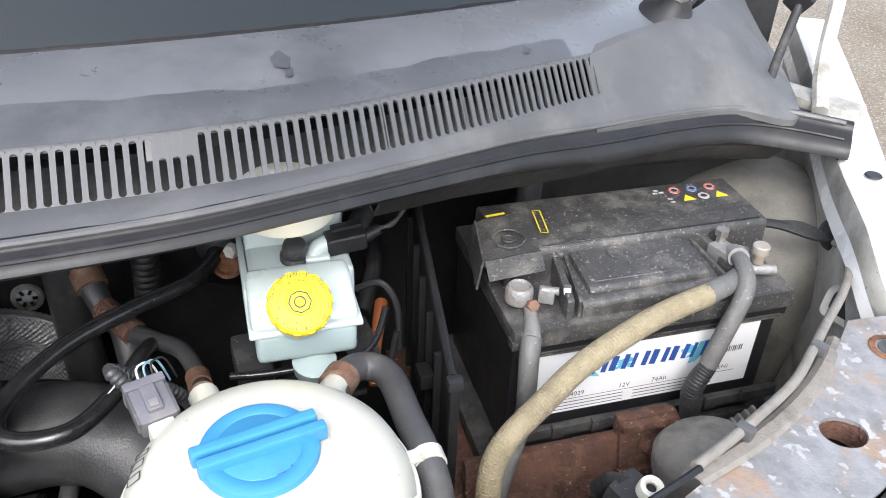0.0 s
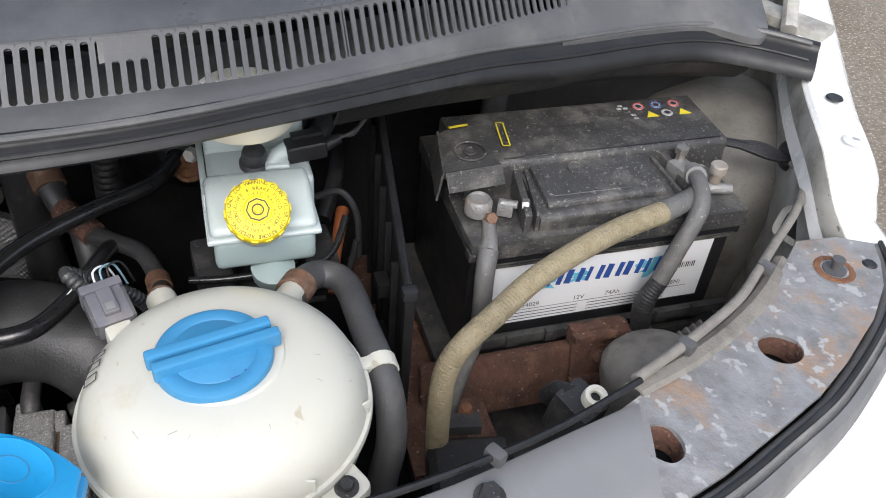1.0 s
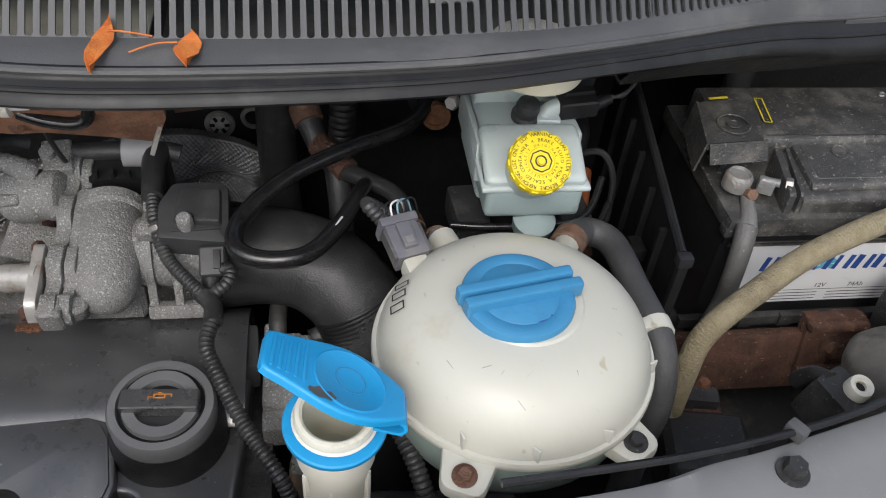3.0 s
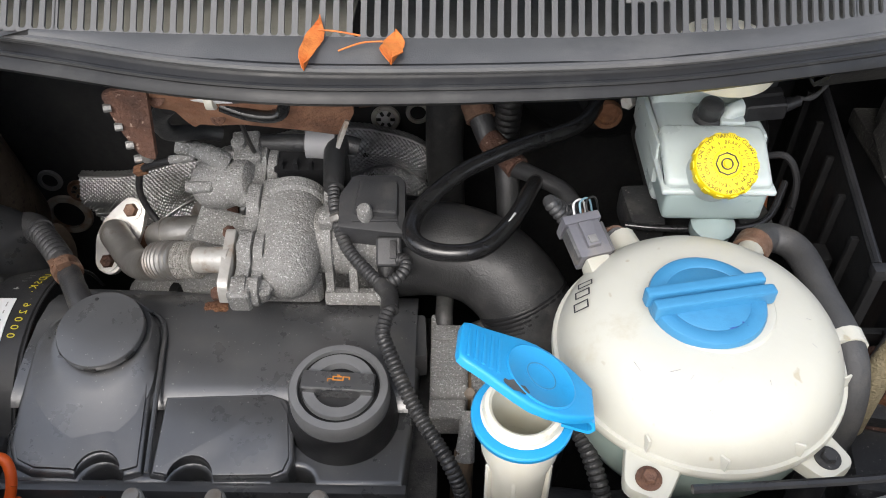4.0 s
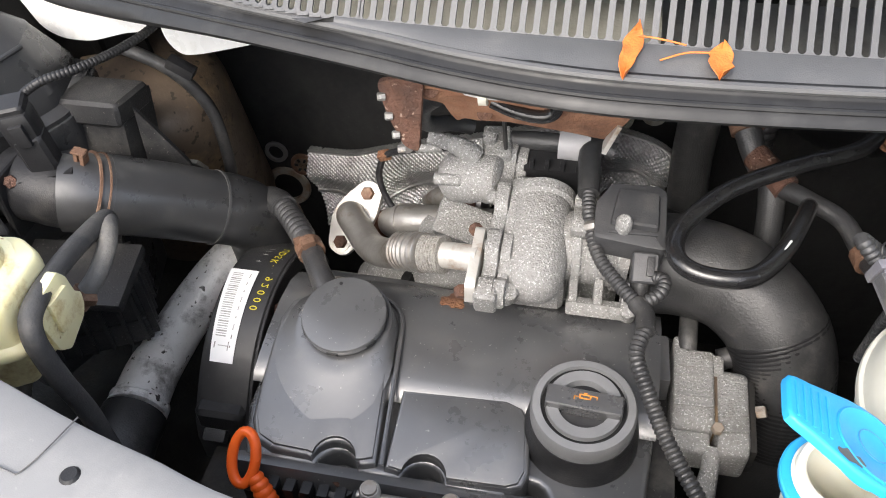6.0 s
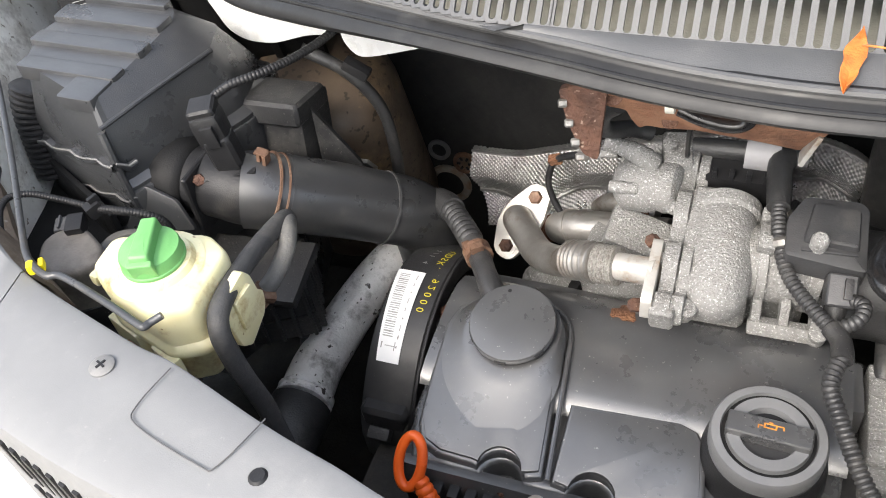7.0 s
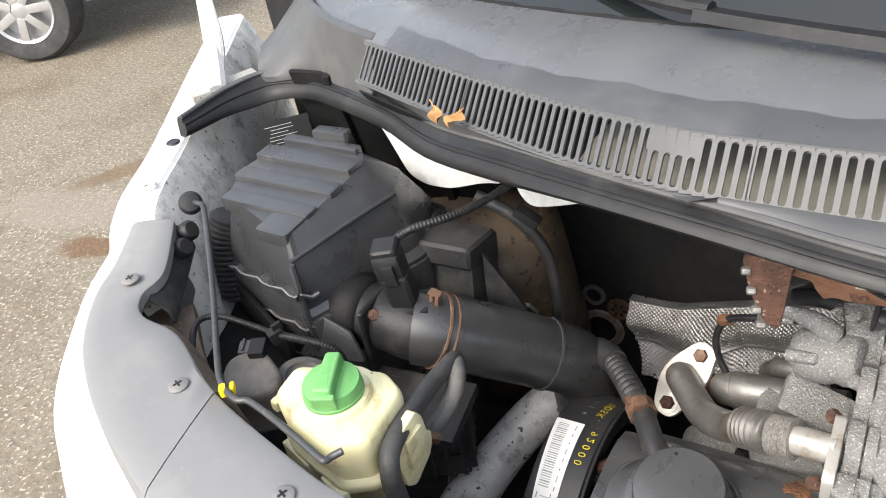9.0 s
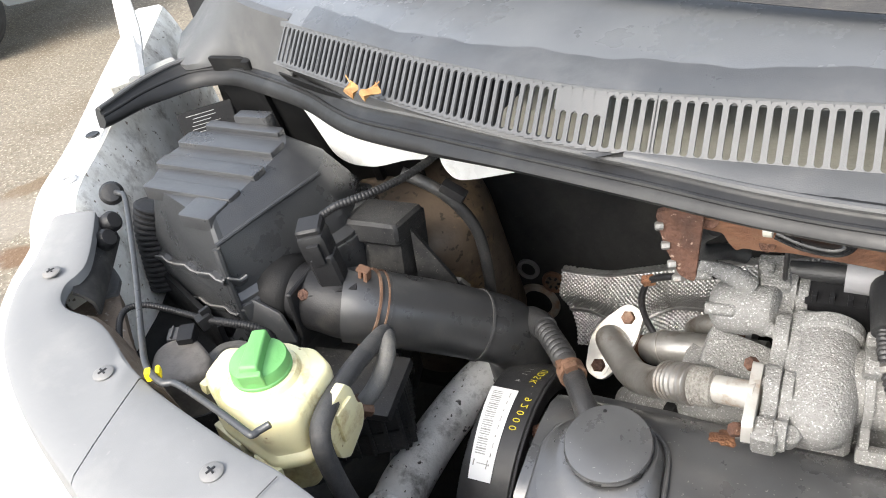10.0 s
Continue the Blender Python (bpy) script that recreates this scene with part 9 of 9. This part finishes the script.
def steering_reservoir():
    r = thing("steering_reservoir", (-0.47, 0.15, 0.95), "yellowed cream power steering reservoir with a green cap", "fluid reservoir")
    top = [(-0.528, 0.149), (-0.531, 0.183), (-0.449, 0.204), (-0.424, 0.190), (-0.4195, 0.131), (-0.4457, 0.1155), (-0.506, 0.134)]
    def ring(f, z):
        return [(-0.474 + (x + 0.474) * f, 0.160 + (y - 0.160) * f, z) for x, y in round_outline(top, 0.008, 4)]
    bm = loft(B(), [ring(0.40, 0.938), ring(0.66, 0.940), ring(0.74, 0.948), ring(0.80, 0.985), ring(0.84, 0.991)], True)
    part("lower", bm, M_CREAM, r)
    bm = loft(B(), [ring(0.80, 0.987), ring(1.04, 0.988), ring(1.06, 0.990), ring(1.06, 0.9945), ring(1.04, 0.9965), ring(0.955, 0.999), ring(0.945, 1.003), ring(0.97, 1.016), ring(0.985, 1.026), ring(0.98, 1.0325), ring(0.955, 1.0365), ring(0.91, 1.0385), ring(0.6, 1.0405), ring(0.3, 1.0415)], True)
    bm.verts.ensure_lookup_table()
    bm.faces.new(bm.verts[-len(ring(1, 0)):])
    part("body", bm, M_CREAM, r, angle=50)
    for x, y, w, a in ((-0.505, 0.134, 0.040, -20), (-0.455, 0.117, 0.030, -20)):
        part("leg", box(B(), pose(x, y, 0.972, 0, 0, a), w, 0.008, 0.040, 0.002), M_CREAM, r)
    part("ear", box(B(), pose(-0.531, 0.156, 1.020, 0, 10, -10), 0.008, 0.016, 0.012, 0.003), M_CREAM, r)
    cm = frame_of((-0.4697, 0.1605, 1.0465), (0.02, -0.02, 1), (0, 1, 0)) @ Matrix.Diagonal((0.82, 0.82, 0.84, 1))
    bm = lathe(B(), [(0.0285, -0.004), (0.0298, -0.003), (0.030, 0.0), (0.0302, 0.004), (0.0292, 0.005), (0.0290, 0.013), (0.0278, 0.0158), (0.021, 0.0175), (0.019, 0.0185), (0, 0.019)], cm, 44)
    cap = part("cap", bm, M_GREEN_CAP, r, "green screw cap with a raised grip")
    part("grip", prism(B(), round_outline([(-0.0285, -0.0105), (0.0285, -0.0085), (0.0285, 0.0085), (-0.0285, 0.0105)], 0.004, 3), 0.010, 0.0295, cm @ pose(0, 0, 0, 0, 0, 112), 0.003, 0.10, 3), M_GREEN_CAP, cap)
    part("grip_face", box(B(), cm @ pose(0, 0, 0, 0, 0, 112) @ pose(-0.0265, 0, 0.014, 0, -12, 0), 0.006, 0.024, 0.020, 0.0025, 3), M_GREEN_CAP, cap)
    bm = B()
    for x, y, w, h in ((-0.002, 0, 0.0012, 0.009), (0.002, 0.002, 0.0012, 0.007), (0, -0.004, 0.006, 0.0012), (0.006, 0, 0.0012, 0.008)):
        bar(bm, cm @ pose(0, 0, 0.0297, 0, 0, 22), x, y, w, h)
    part("embossed_mark", bm, M_GREEN_CAP, cap, smooth=False)
    part("neck", lathe(B(), [(0.045, -0.0075), (0.037, -0.0055), (0.034, 0.0), (0.030, 0.001)], cm, 36), M_CREAM, r)
    part("foot_bolt", hexagon(B(), frame_of((-0.493, 0.119, 0.982), (-0.3, -0.8, 0.5)), 0.008, 0.008), M_RUST, r, "rusty bolt")
    # hoses round it
    h = thing("steering_hose", (-0.42, 0.2, 0.98), "grey-black rubber steering hose bent over the reservoir", "hose")
    part("hose", tube(B(), [(-0.436, 0.280, 0.982), (-0.4330, 0.2705, 0.9935), (-0.4258, 0.2192, 1.0095), (-0.4175, 0.172, 1.0200), (-0.4115, 0.144, 1.0215), (-0.4075, 0.1325, 1.0120), (-0.4055, 0.130, 0.992), (-0.4020, 0.130, 0.960), (-0.3985, 0.133, 0.920), (-0.393, 0.130, 0.87)], 0.0082, 18), M_HOSE_GREY, h)
    part("hose", tube(B(), [(-0.436, 0.280, 0.982), (-0.4300, 0.272, 0.9905), (-0.4195, 0.256, 0.9950), (-0.4150, 0.240, 0.990), (-0.4190, 0.222, 0.977), (-0.4300, 0.206, 0.964), (-0.447, 0.192, 0.942)], 0.0078, 18), M_GREY_TAPE, h)
    part("clip", prism(B(), round_outline([(0.143, 1.012), (0.146, 1.026), (0.178, 1.030), (0.184, 1.020), (0.186, 1.000), (0.191, 0.996), (0.189, 0.984), (0.183, 0.976), (0.158, 0.966), (0.148, 0.975)], 0.003, 2), -0.416, -0.408, Matrix(((0, 0, 1, 0), (1, 0, 0, 0), (0, 1, 0, 0), (0, 0, 0, 1))), 0.0015), M_CREAM, h, "pale yellow plastic clip")
    part("clip_step", box(B(), pose(-0.4065, 0.166, 1.003, 0, 0, 0), 0.004, 0.022, 0.030, 0.001), M_CREAM, h)
    part("clamp", tube(B(), [(-0.4255, 0.2125, 0.9695), (-0.4325, 0.203, 0.9615)], 0.0100, 18), M_CLAMP, h, "rusty clamp")
    part("clamp_ear", box(B(), pose(-0.4195, 0.2045, 0.968, 20, 30, 40), 0.012, 0.007, 0.009, 0.0015), M_CLAMP, h)
    # bonnet prop rod lying in its clip
    p = thing("bonnet_prop", (-0.58, 0.16, 1.06), "thin dark grey bonnet prop rod in a yellow clip", "bonnet prop")
    part("rod", tube(B(), [(-0.748, 0.309, 1.088), (-0.737, 0.306, 1.090), (-0.720, 0.296, 1.089), (-0.637, 0.213, 1.079), (-0.576, 0.148, 1.069), (-0.555, 0.127, 1.066), (-0.540, 0.118, 1.065), (-0.524, 0.113, 1.065), (-0.511, 0.115, 1.065), (-0.459, 0.100, 1.066), (-0.425, 0.089, 1.066), (-0.420, 0.089, 1.066), (-0.418, 0.093, 1.066), (-0.412, 0.099, 1.068)], 0.0028, 12, 5), M_ROD, p)
    part("eye", lathe(B(), [(0.009, -0.003), (0.012, -0.002), (0.0125, 0.003), (0.0095, 0.007), (0.004, 0.008), (0, 0.008)], frame_of((-0.753, 0.309, 1.086), (0.6, -0.5, 0.6)), 24), M_BLACK, p, "rubber eye")
    part("clip", box(B(), pose(-0.544, 0.118, 1.064, 0, 0, -50), 0.009, 0.006, 0.009, 0.003), M_YELLOW, p, "yellow clip")
    part("clip_lobe", box(B(), pose(-0.540, 0.124, 1.062, 0, 0, -50), 0.010, 0.004, 0.007, 0.002), M_YELLOW, p, "yellow clip")
    # headlamp back and wires
    l = thing("headlamp_housing", (-0.6, 0.2, 0.97), "dusty taupe headlamp back with plugs and a lead", "lamp housing")
    out = round_outline([(-0.640, 0.196), (-0.634, 0.214), (-0.612, 0.222), (-0.580, 0.205), (-0.568, 0.188), (-0.576, 0.172), (-0.600, 0.158), (-0.628, 0.174)], 0.012, 4)
    part("shell", prism(B(), [(-0.604 + (x + 0.604) * 1.12, 0.190 + (y - 0.190) * 1.12) for x, y in out], 0.93, 0.997, None, 0.007, 0.10, 4), M_LAMP, l)
    part("rim", prism(B(), [(-0.604 + (x + 0.604) * 1.16, 0.190 + (y - 0.190) * 1.16) for x, y in out], 0.92, 0.955, None, 0.004), M_BLACK_DUSTY, l, "black lower rim")
    part("cap", lathe(B(), [(0.030, -0.03), (0.030, 0.0), (0.027, 0.005), (0.020, 0.006), (0.018, 0.003), (0, 0.003)], frame_of((-0.572, 0.222, 0.968), (0.35, 0.1, 0.9)), 32), M_GREY_TAPE, l, "round grey rubber cap")
    part("plug", box(B(), pose(-0.631, 0.219, 0.994, 10, 0, 25), 0.018, 0.016, 0.012, 0.003), M_GREY_DARK, l)
    part("plug_rib", box(B(), pose(-0.634, 0.217, 1.001, 10, 0, 25), 0.002, 0.014, 0.003, 0.0006), M_GREY_DARK, l)
    part("socket", box(B(), pose(-0.616, 0.218, 0.999, 10, 0, 25), 0.016, 0.020, 0.014, 0.003), M_BLACK, l)
    part("latch", box(B(), pose(-0.606, 0.235, 1.006, 10, 0, -30), 0.013, 0.014, 0.014, 0.003), M_BLACK, l)
    part("latch_ear", box(B(), pose(-0.604, 0.238, 1.015, 10, 0, -30), 0.004, 0.010, 0.008, 0.001), M_BLACK, l)
    part("conduit", tube(B(), [(-0.655, 0.178, 1.022), (-0.668, 0.196, 1.028), (-0.672, 0.212, 1.028), (-0.660, 0.224, 1.024), (-0.640, 0.231, 1.016), (-0.612, 0.2355, 1.008)], 0.0032, 10, corr=0.0004, pitch=0.0026), M_BLACK, l)
    part("conduit", tube(B(), [(-0.604, 0.236, 1.006), (-0.580, 0.240, 1.004), (-0.560, 0.246, 0.998), (-0.549, 0.252, 0.985), (-0.545, 0.254, 0.96)], 0.0042, 12, corr=0.0004, pitch=0.0028), M_BLACK, l)
    part("wire", tube(B(), [(-0.655, 0.178, 1.022), (-0.645, 0.165, 1.010), (-0.634, 0.155, 0.99)], 0.0040, 8), M_GREY_DARK, l)
    # black sheets added to hide wing and floor, so the gap looks dark
    sh = thing("gap_filler", (-0.66, 0.25, 0.93), "added black sheet that darkens the gap below the headlamp back", "shelf")
    part("sheet", prism(B(), round_outline([(-0.79, 0.26), (-0.772, 0.35), (-0.60, 0.262), (-0.55, 0.245), (-0.52, 0.14), (-0.58, 0.12), (-0.68, 0.16)], 0.01, 2), 0.922, 0.930, None, 0.002), M_DEEP, sh)
    part("upstand", box(B(), pose(-0.688, 0.292, 0.950, 0, 0, -26), 0.16, 0.006, 0.055, 0.002), M_DEEP, sh)
    br = thing("lamp_bracket", (-0.68, 0.19, 1.0), "tan rust-stained steel bracket along the slam panel edge", "bracket")
    inner = curve_points([(-0.735, 0.252, 1.006), (-0.705, 0.226, 1.004), (-0.663, 0.192, 1.0), (-0.609, 0.160, 0.994), (-0.562, 0.138, 0.990), (-0.520, 0.124, 0.988)], 5)
    outer = curve_points([(-0.785, 0.215, 1.020), (-0.730, 0.196, 1.016), (-0.690, 0.172, 1.010), (-0.632, 0.140, 1.004), (-0.580, 0.120, 1.0), (-0.530, 0.105, 0.998)], 5)
    part("flange", thicken(loft(B(), [[p - V(0, 0, 0.018), p - V(0, 0, 0.002), p.lerp(q, 0.1), p.lerp(q, 0.5) + V(0, 0, -0.002), q] for p, q in zip(inner, outer)]), 0.002), M_BROWN_TAN, br)
    part("tab", prism(B(), round_outline([(-0.775, 0.285), (-0.745, 0.268), (-0.728, 0.245), (-0.738, 0.230), (-0.770, 0.243)], 0.005, 2), 1.004, 1.010, pose(0, 0, 0.0, 0, 0, 0), 0.001), M_GREY_DARK, br, "dull grey tab")
    part("intake_bellows", tube(B(), [(-0.752, 0.352, 1.045), (-0.757, 0.342, 1.015), (-0.752, 0.326, 0.95)], 0.0225, 24, corr=0.0026, pitch=0.0062), M_BLACK, l, "ribbed black tube")


steering_reservoir()


# ---- bonnet hinges, leaves, neighbours ----
def hinges():
    s = thing("bonnet_stay", (0.80, 0.48, 1.13), "dark bonnet stay rod rising from a grommet", "stay rod")
    part("rod", tube(B(), [(0.792, 0.485, 1.12), (0.82, 0.515, 1.15), (0.86, 0.55, 1.205), (0.90, 0.58, 1.27)], 0.005, 10), M_BLACK_DUSTY, s)
    part("knuckle", box(B(), pose(0.858, 0.55, 1.202, 20, 35, -40), 0.025, 0.022, 0.026, 0.004), M_BLACK, s)
    part("grommet", lathe(B(), [(0.012, 0.002), (0.016, 0.006), (0.02, 0.003), (0.022, -0.003)], frame_of((0.79, 0.48, 1.122), (0.1, -0.2, 1)), 24), M_GREY, s)


hinges()


def leaf(name, pts, m, label, ma, stalk):
    bm = B()
    rows = []
    n = 9
    for i in range(n):
        t = i / (n - 1)
        w = pts[0] * (math.sin(math.pi * min(1, t * 0.96 + 0.03)) ** 0.8) * (1 + 0.25 * math.sin(9 * t + pts[2]))
        rows.append([m @ V(-w, t * pts[1], 0.004 * math.sin(6 * t) + 0.003), m @ V(0, t * pts[1], 0.002 * math.sin(4 * t)), m @ V(w * 0.9, t * pts[1], 0.004 * math.cos(5 * t) + 0.003)])
    thicken(loft(bm, rows), 0.0005)
    l = thing(name, m.translation, label, "leaf", "fallen leaves")
    part("blade", bm, ma, l)
    part("stalk", tube(B(), [m @ V(*q) for q in stalk], 0.0006, 6), ma, l)


leaf("leaf", (0.0062, 0.0455, 1.0), pose(-0.0217, 0.2420, 1.1890, 15, 0, -8), "orange-brown dead leaf stuck on the cowl strip", M_LEAF, [(0.002, 0.033, 0.003), (0.014, 0.032, 0.004), (0.030, 0.029, 0.005)])
leaf("leaf", (0.0085, 0.029, 0.2), pose(0.0315, 0.2475, 1.1905, 12, 0, -3), "small curled orange leaf with a long stalk", M_LEAF, [(-0.007, 0.018, 0.003), (-0.02, 0.016, 0.003), (-0.034, 0.009, 0.002)])
leaf("leaf", (0.0075, 0.022, 0.4), pose(-0.4645, 0.3625, 1.1780, 15, 0, 32), "tan curled dead leaf in the cowl slots", M_LEAF_TAN, [(0, 0.02, 0.002), (-0.003, 0.028, 0.006)])
leaf("leaf", (0.0088, 0.021, 1.4), pose(-0.4500, 0.3585, 1.1785, 15, 0, -5), "tan crumpled dead leaf beside a slot", M_LEAF_TAN, [(0, 0.015, 0.002), (0.004, 0.022, 0.004)])


def parked_car():
    c = thing("parked_car", (-5.3, 3.4, 0.0), "dark parked car with silver seven-spoke wheels", "car")
    d = V(-0.87, -0.49, 0).normalized()  # along the car
    n = V(-0.49, 0.87, 0).normalized()   # across it, away from the van
    near = V(-4.74, 2.63, 0.0)
    def wheel(at):
        fm = frame_of(at + V(0, 0, 0.31), -n, (0, 0, 1))
        w = part("tyre", lathe(B(), [(0.20, 0.0), (0.235, 0.012), (0.285, 0.012), (0.305, -0.01), (0.31, -0.03), (0.31, -0.16), (0.29, -0.18), (0.2, -0.19)], fm, 48), M_TYRE, c, "worn black tyre")
        part("rim", lathe(B(), [(0.2, 0.0), (0.195, 0.006), (0.18, -0.005), (0.175, -0.06), (0.0, -0.06)], fm, 48), M_ALLOY, w, "silver wheel rim")
        part("hub", lathe(B(), [(0.055, -0.03), (0.052, 0.0), (0.03, 0.006), (0, 0.007)], fm, 24), M_ALLOY, w)
        for k in range(7):
            part("spoke", box(B(), fm @ pose(0, 0, 0, 0, 0, k * 360 / 7) @ pose(0.115, 0, -0.008, 0, 4, 0), 0.14, 0.05, 0.02, 0.006), M_ALLOY, w)
    wheel(near)
    wheel(near + d * 2.6)
    rows = []
    for s in np.linspace(-0.75, 3.4, 24).tolist():
        h = 0.72 if s < 0.4 or s > 2.9 else 0.95
        p = near + d * s + n * 0.03
        arch = 0.0
        for ws in (0.0, 2.6):
            q = abs(s - ws)
            if q < 0.38:
                arch = max(arch, math.sqrt(0.38 ** 2 - q * q))
        low = max(0.2, arch + 0.31 - 0.02)
        rows.append([p + V(0, 0, low), p - n * 0.05 + V(0, 0, 0.5 if low < 0.5 else low + 0.02), p + V(0, 0, h), p + n * 0.15 + V(0, 0, h + 0.05), p + n * 0.4 + V(0, 0, 1.35 if 0.6 < s < 2.9 else h + 0.06), p + n * 1.3 + V(0, 0, 1.36 if 0.6 < s < 2.9 else h + 0.06), p + n * 1.6 + V(0, 0, h), p + n * 1.62 + V(0, 0, 0.25)])
    part("body", thicken(loft(B(), rows), 0.01), M_BODY_FAR, c)


parked_car()


def bonnet():
    """The raised bonnet over the cowl, out of view, which the glossy parts mirror."""
    b = thing("bonnet", (0, 0.75, 1.5), "raised white bonnet standing open over the cowl", "bonnet")
    a = radians(62)
    def skin_row(x, off):
        w = 1 - 0.1 * (abs(x) / 0.84) ** 2
        return [V(x, 0.66 + 0.12 * (x / 0.84) ** 2 + math.cos(a) * t - math.sin(a) * (off + 0.03 * math.sin(math.pi * t / 0.85) - 0.03), 1.30 + math.sin(a) * t * w + math.cos(a) * (off + 0.03 * math.sin(math.pi * t / 0.85) - 0.03)) for t in np.linspace(0, 0.85, 9)]
    part("outer_skin", thicken(loft(B(), [skin_row(x, -0.02) for x in np.linspace(-0.84, 0.84, 21)]), 0.002), M_WHITE, b)
    # lining is unseen; its black keeps mirrored light off the glossy parts
    part("inner_panel", thicken(loft(B(), [skin_row(x, 0.0) for x in np.linspace(-0.8, 0.8, 21)]), 0.002), M_BULKHEAD, b, "unseen black lining that dulls reflections")
    part("hinge_arm", tube(B(), [(-0.875, 0.5, 1.115), (-0.905, 0.54, 1.15), (-0.985, 0.64, 1.27), (-1.02, 0.68, 1.34)], 0.011, 8), M_WHITE, b, "white hinge arm")
    part("hinge_plate", box(B(), pose(-0.885, 0.52, 1.11, 0, 0, 60), 0.09, 0.03, 0.012, 0.004), M_WHITE_DIRTY, b)
    part("hinge_stay", tube(B(), [(-0.89, 0.52, 1.115), (-0.90, 0.55, 1.16), (-0.93, 0.58, 1.22)], 0.006, 8), M_WHITE, b)
    part("hinge_arm", tube(B(), [(0.855, 0.47, 1.105), (0.885, 0.52, 1.14), (0.95, 0.60, 1.22), (0.98, 0.64, 1.3)], 0.009, 8), M_WHITE_DIRTY, b, "white hinge arm with dirty joints")
    part("hinge_plate", box(B(), pose(0.865, 0.50, 1.105, 0, 0, -60), 0.11, 0.035, 0.012, 0.004), M_WHITE_DIRTY, b)


bonnet()
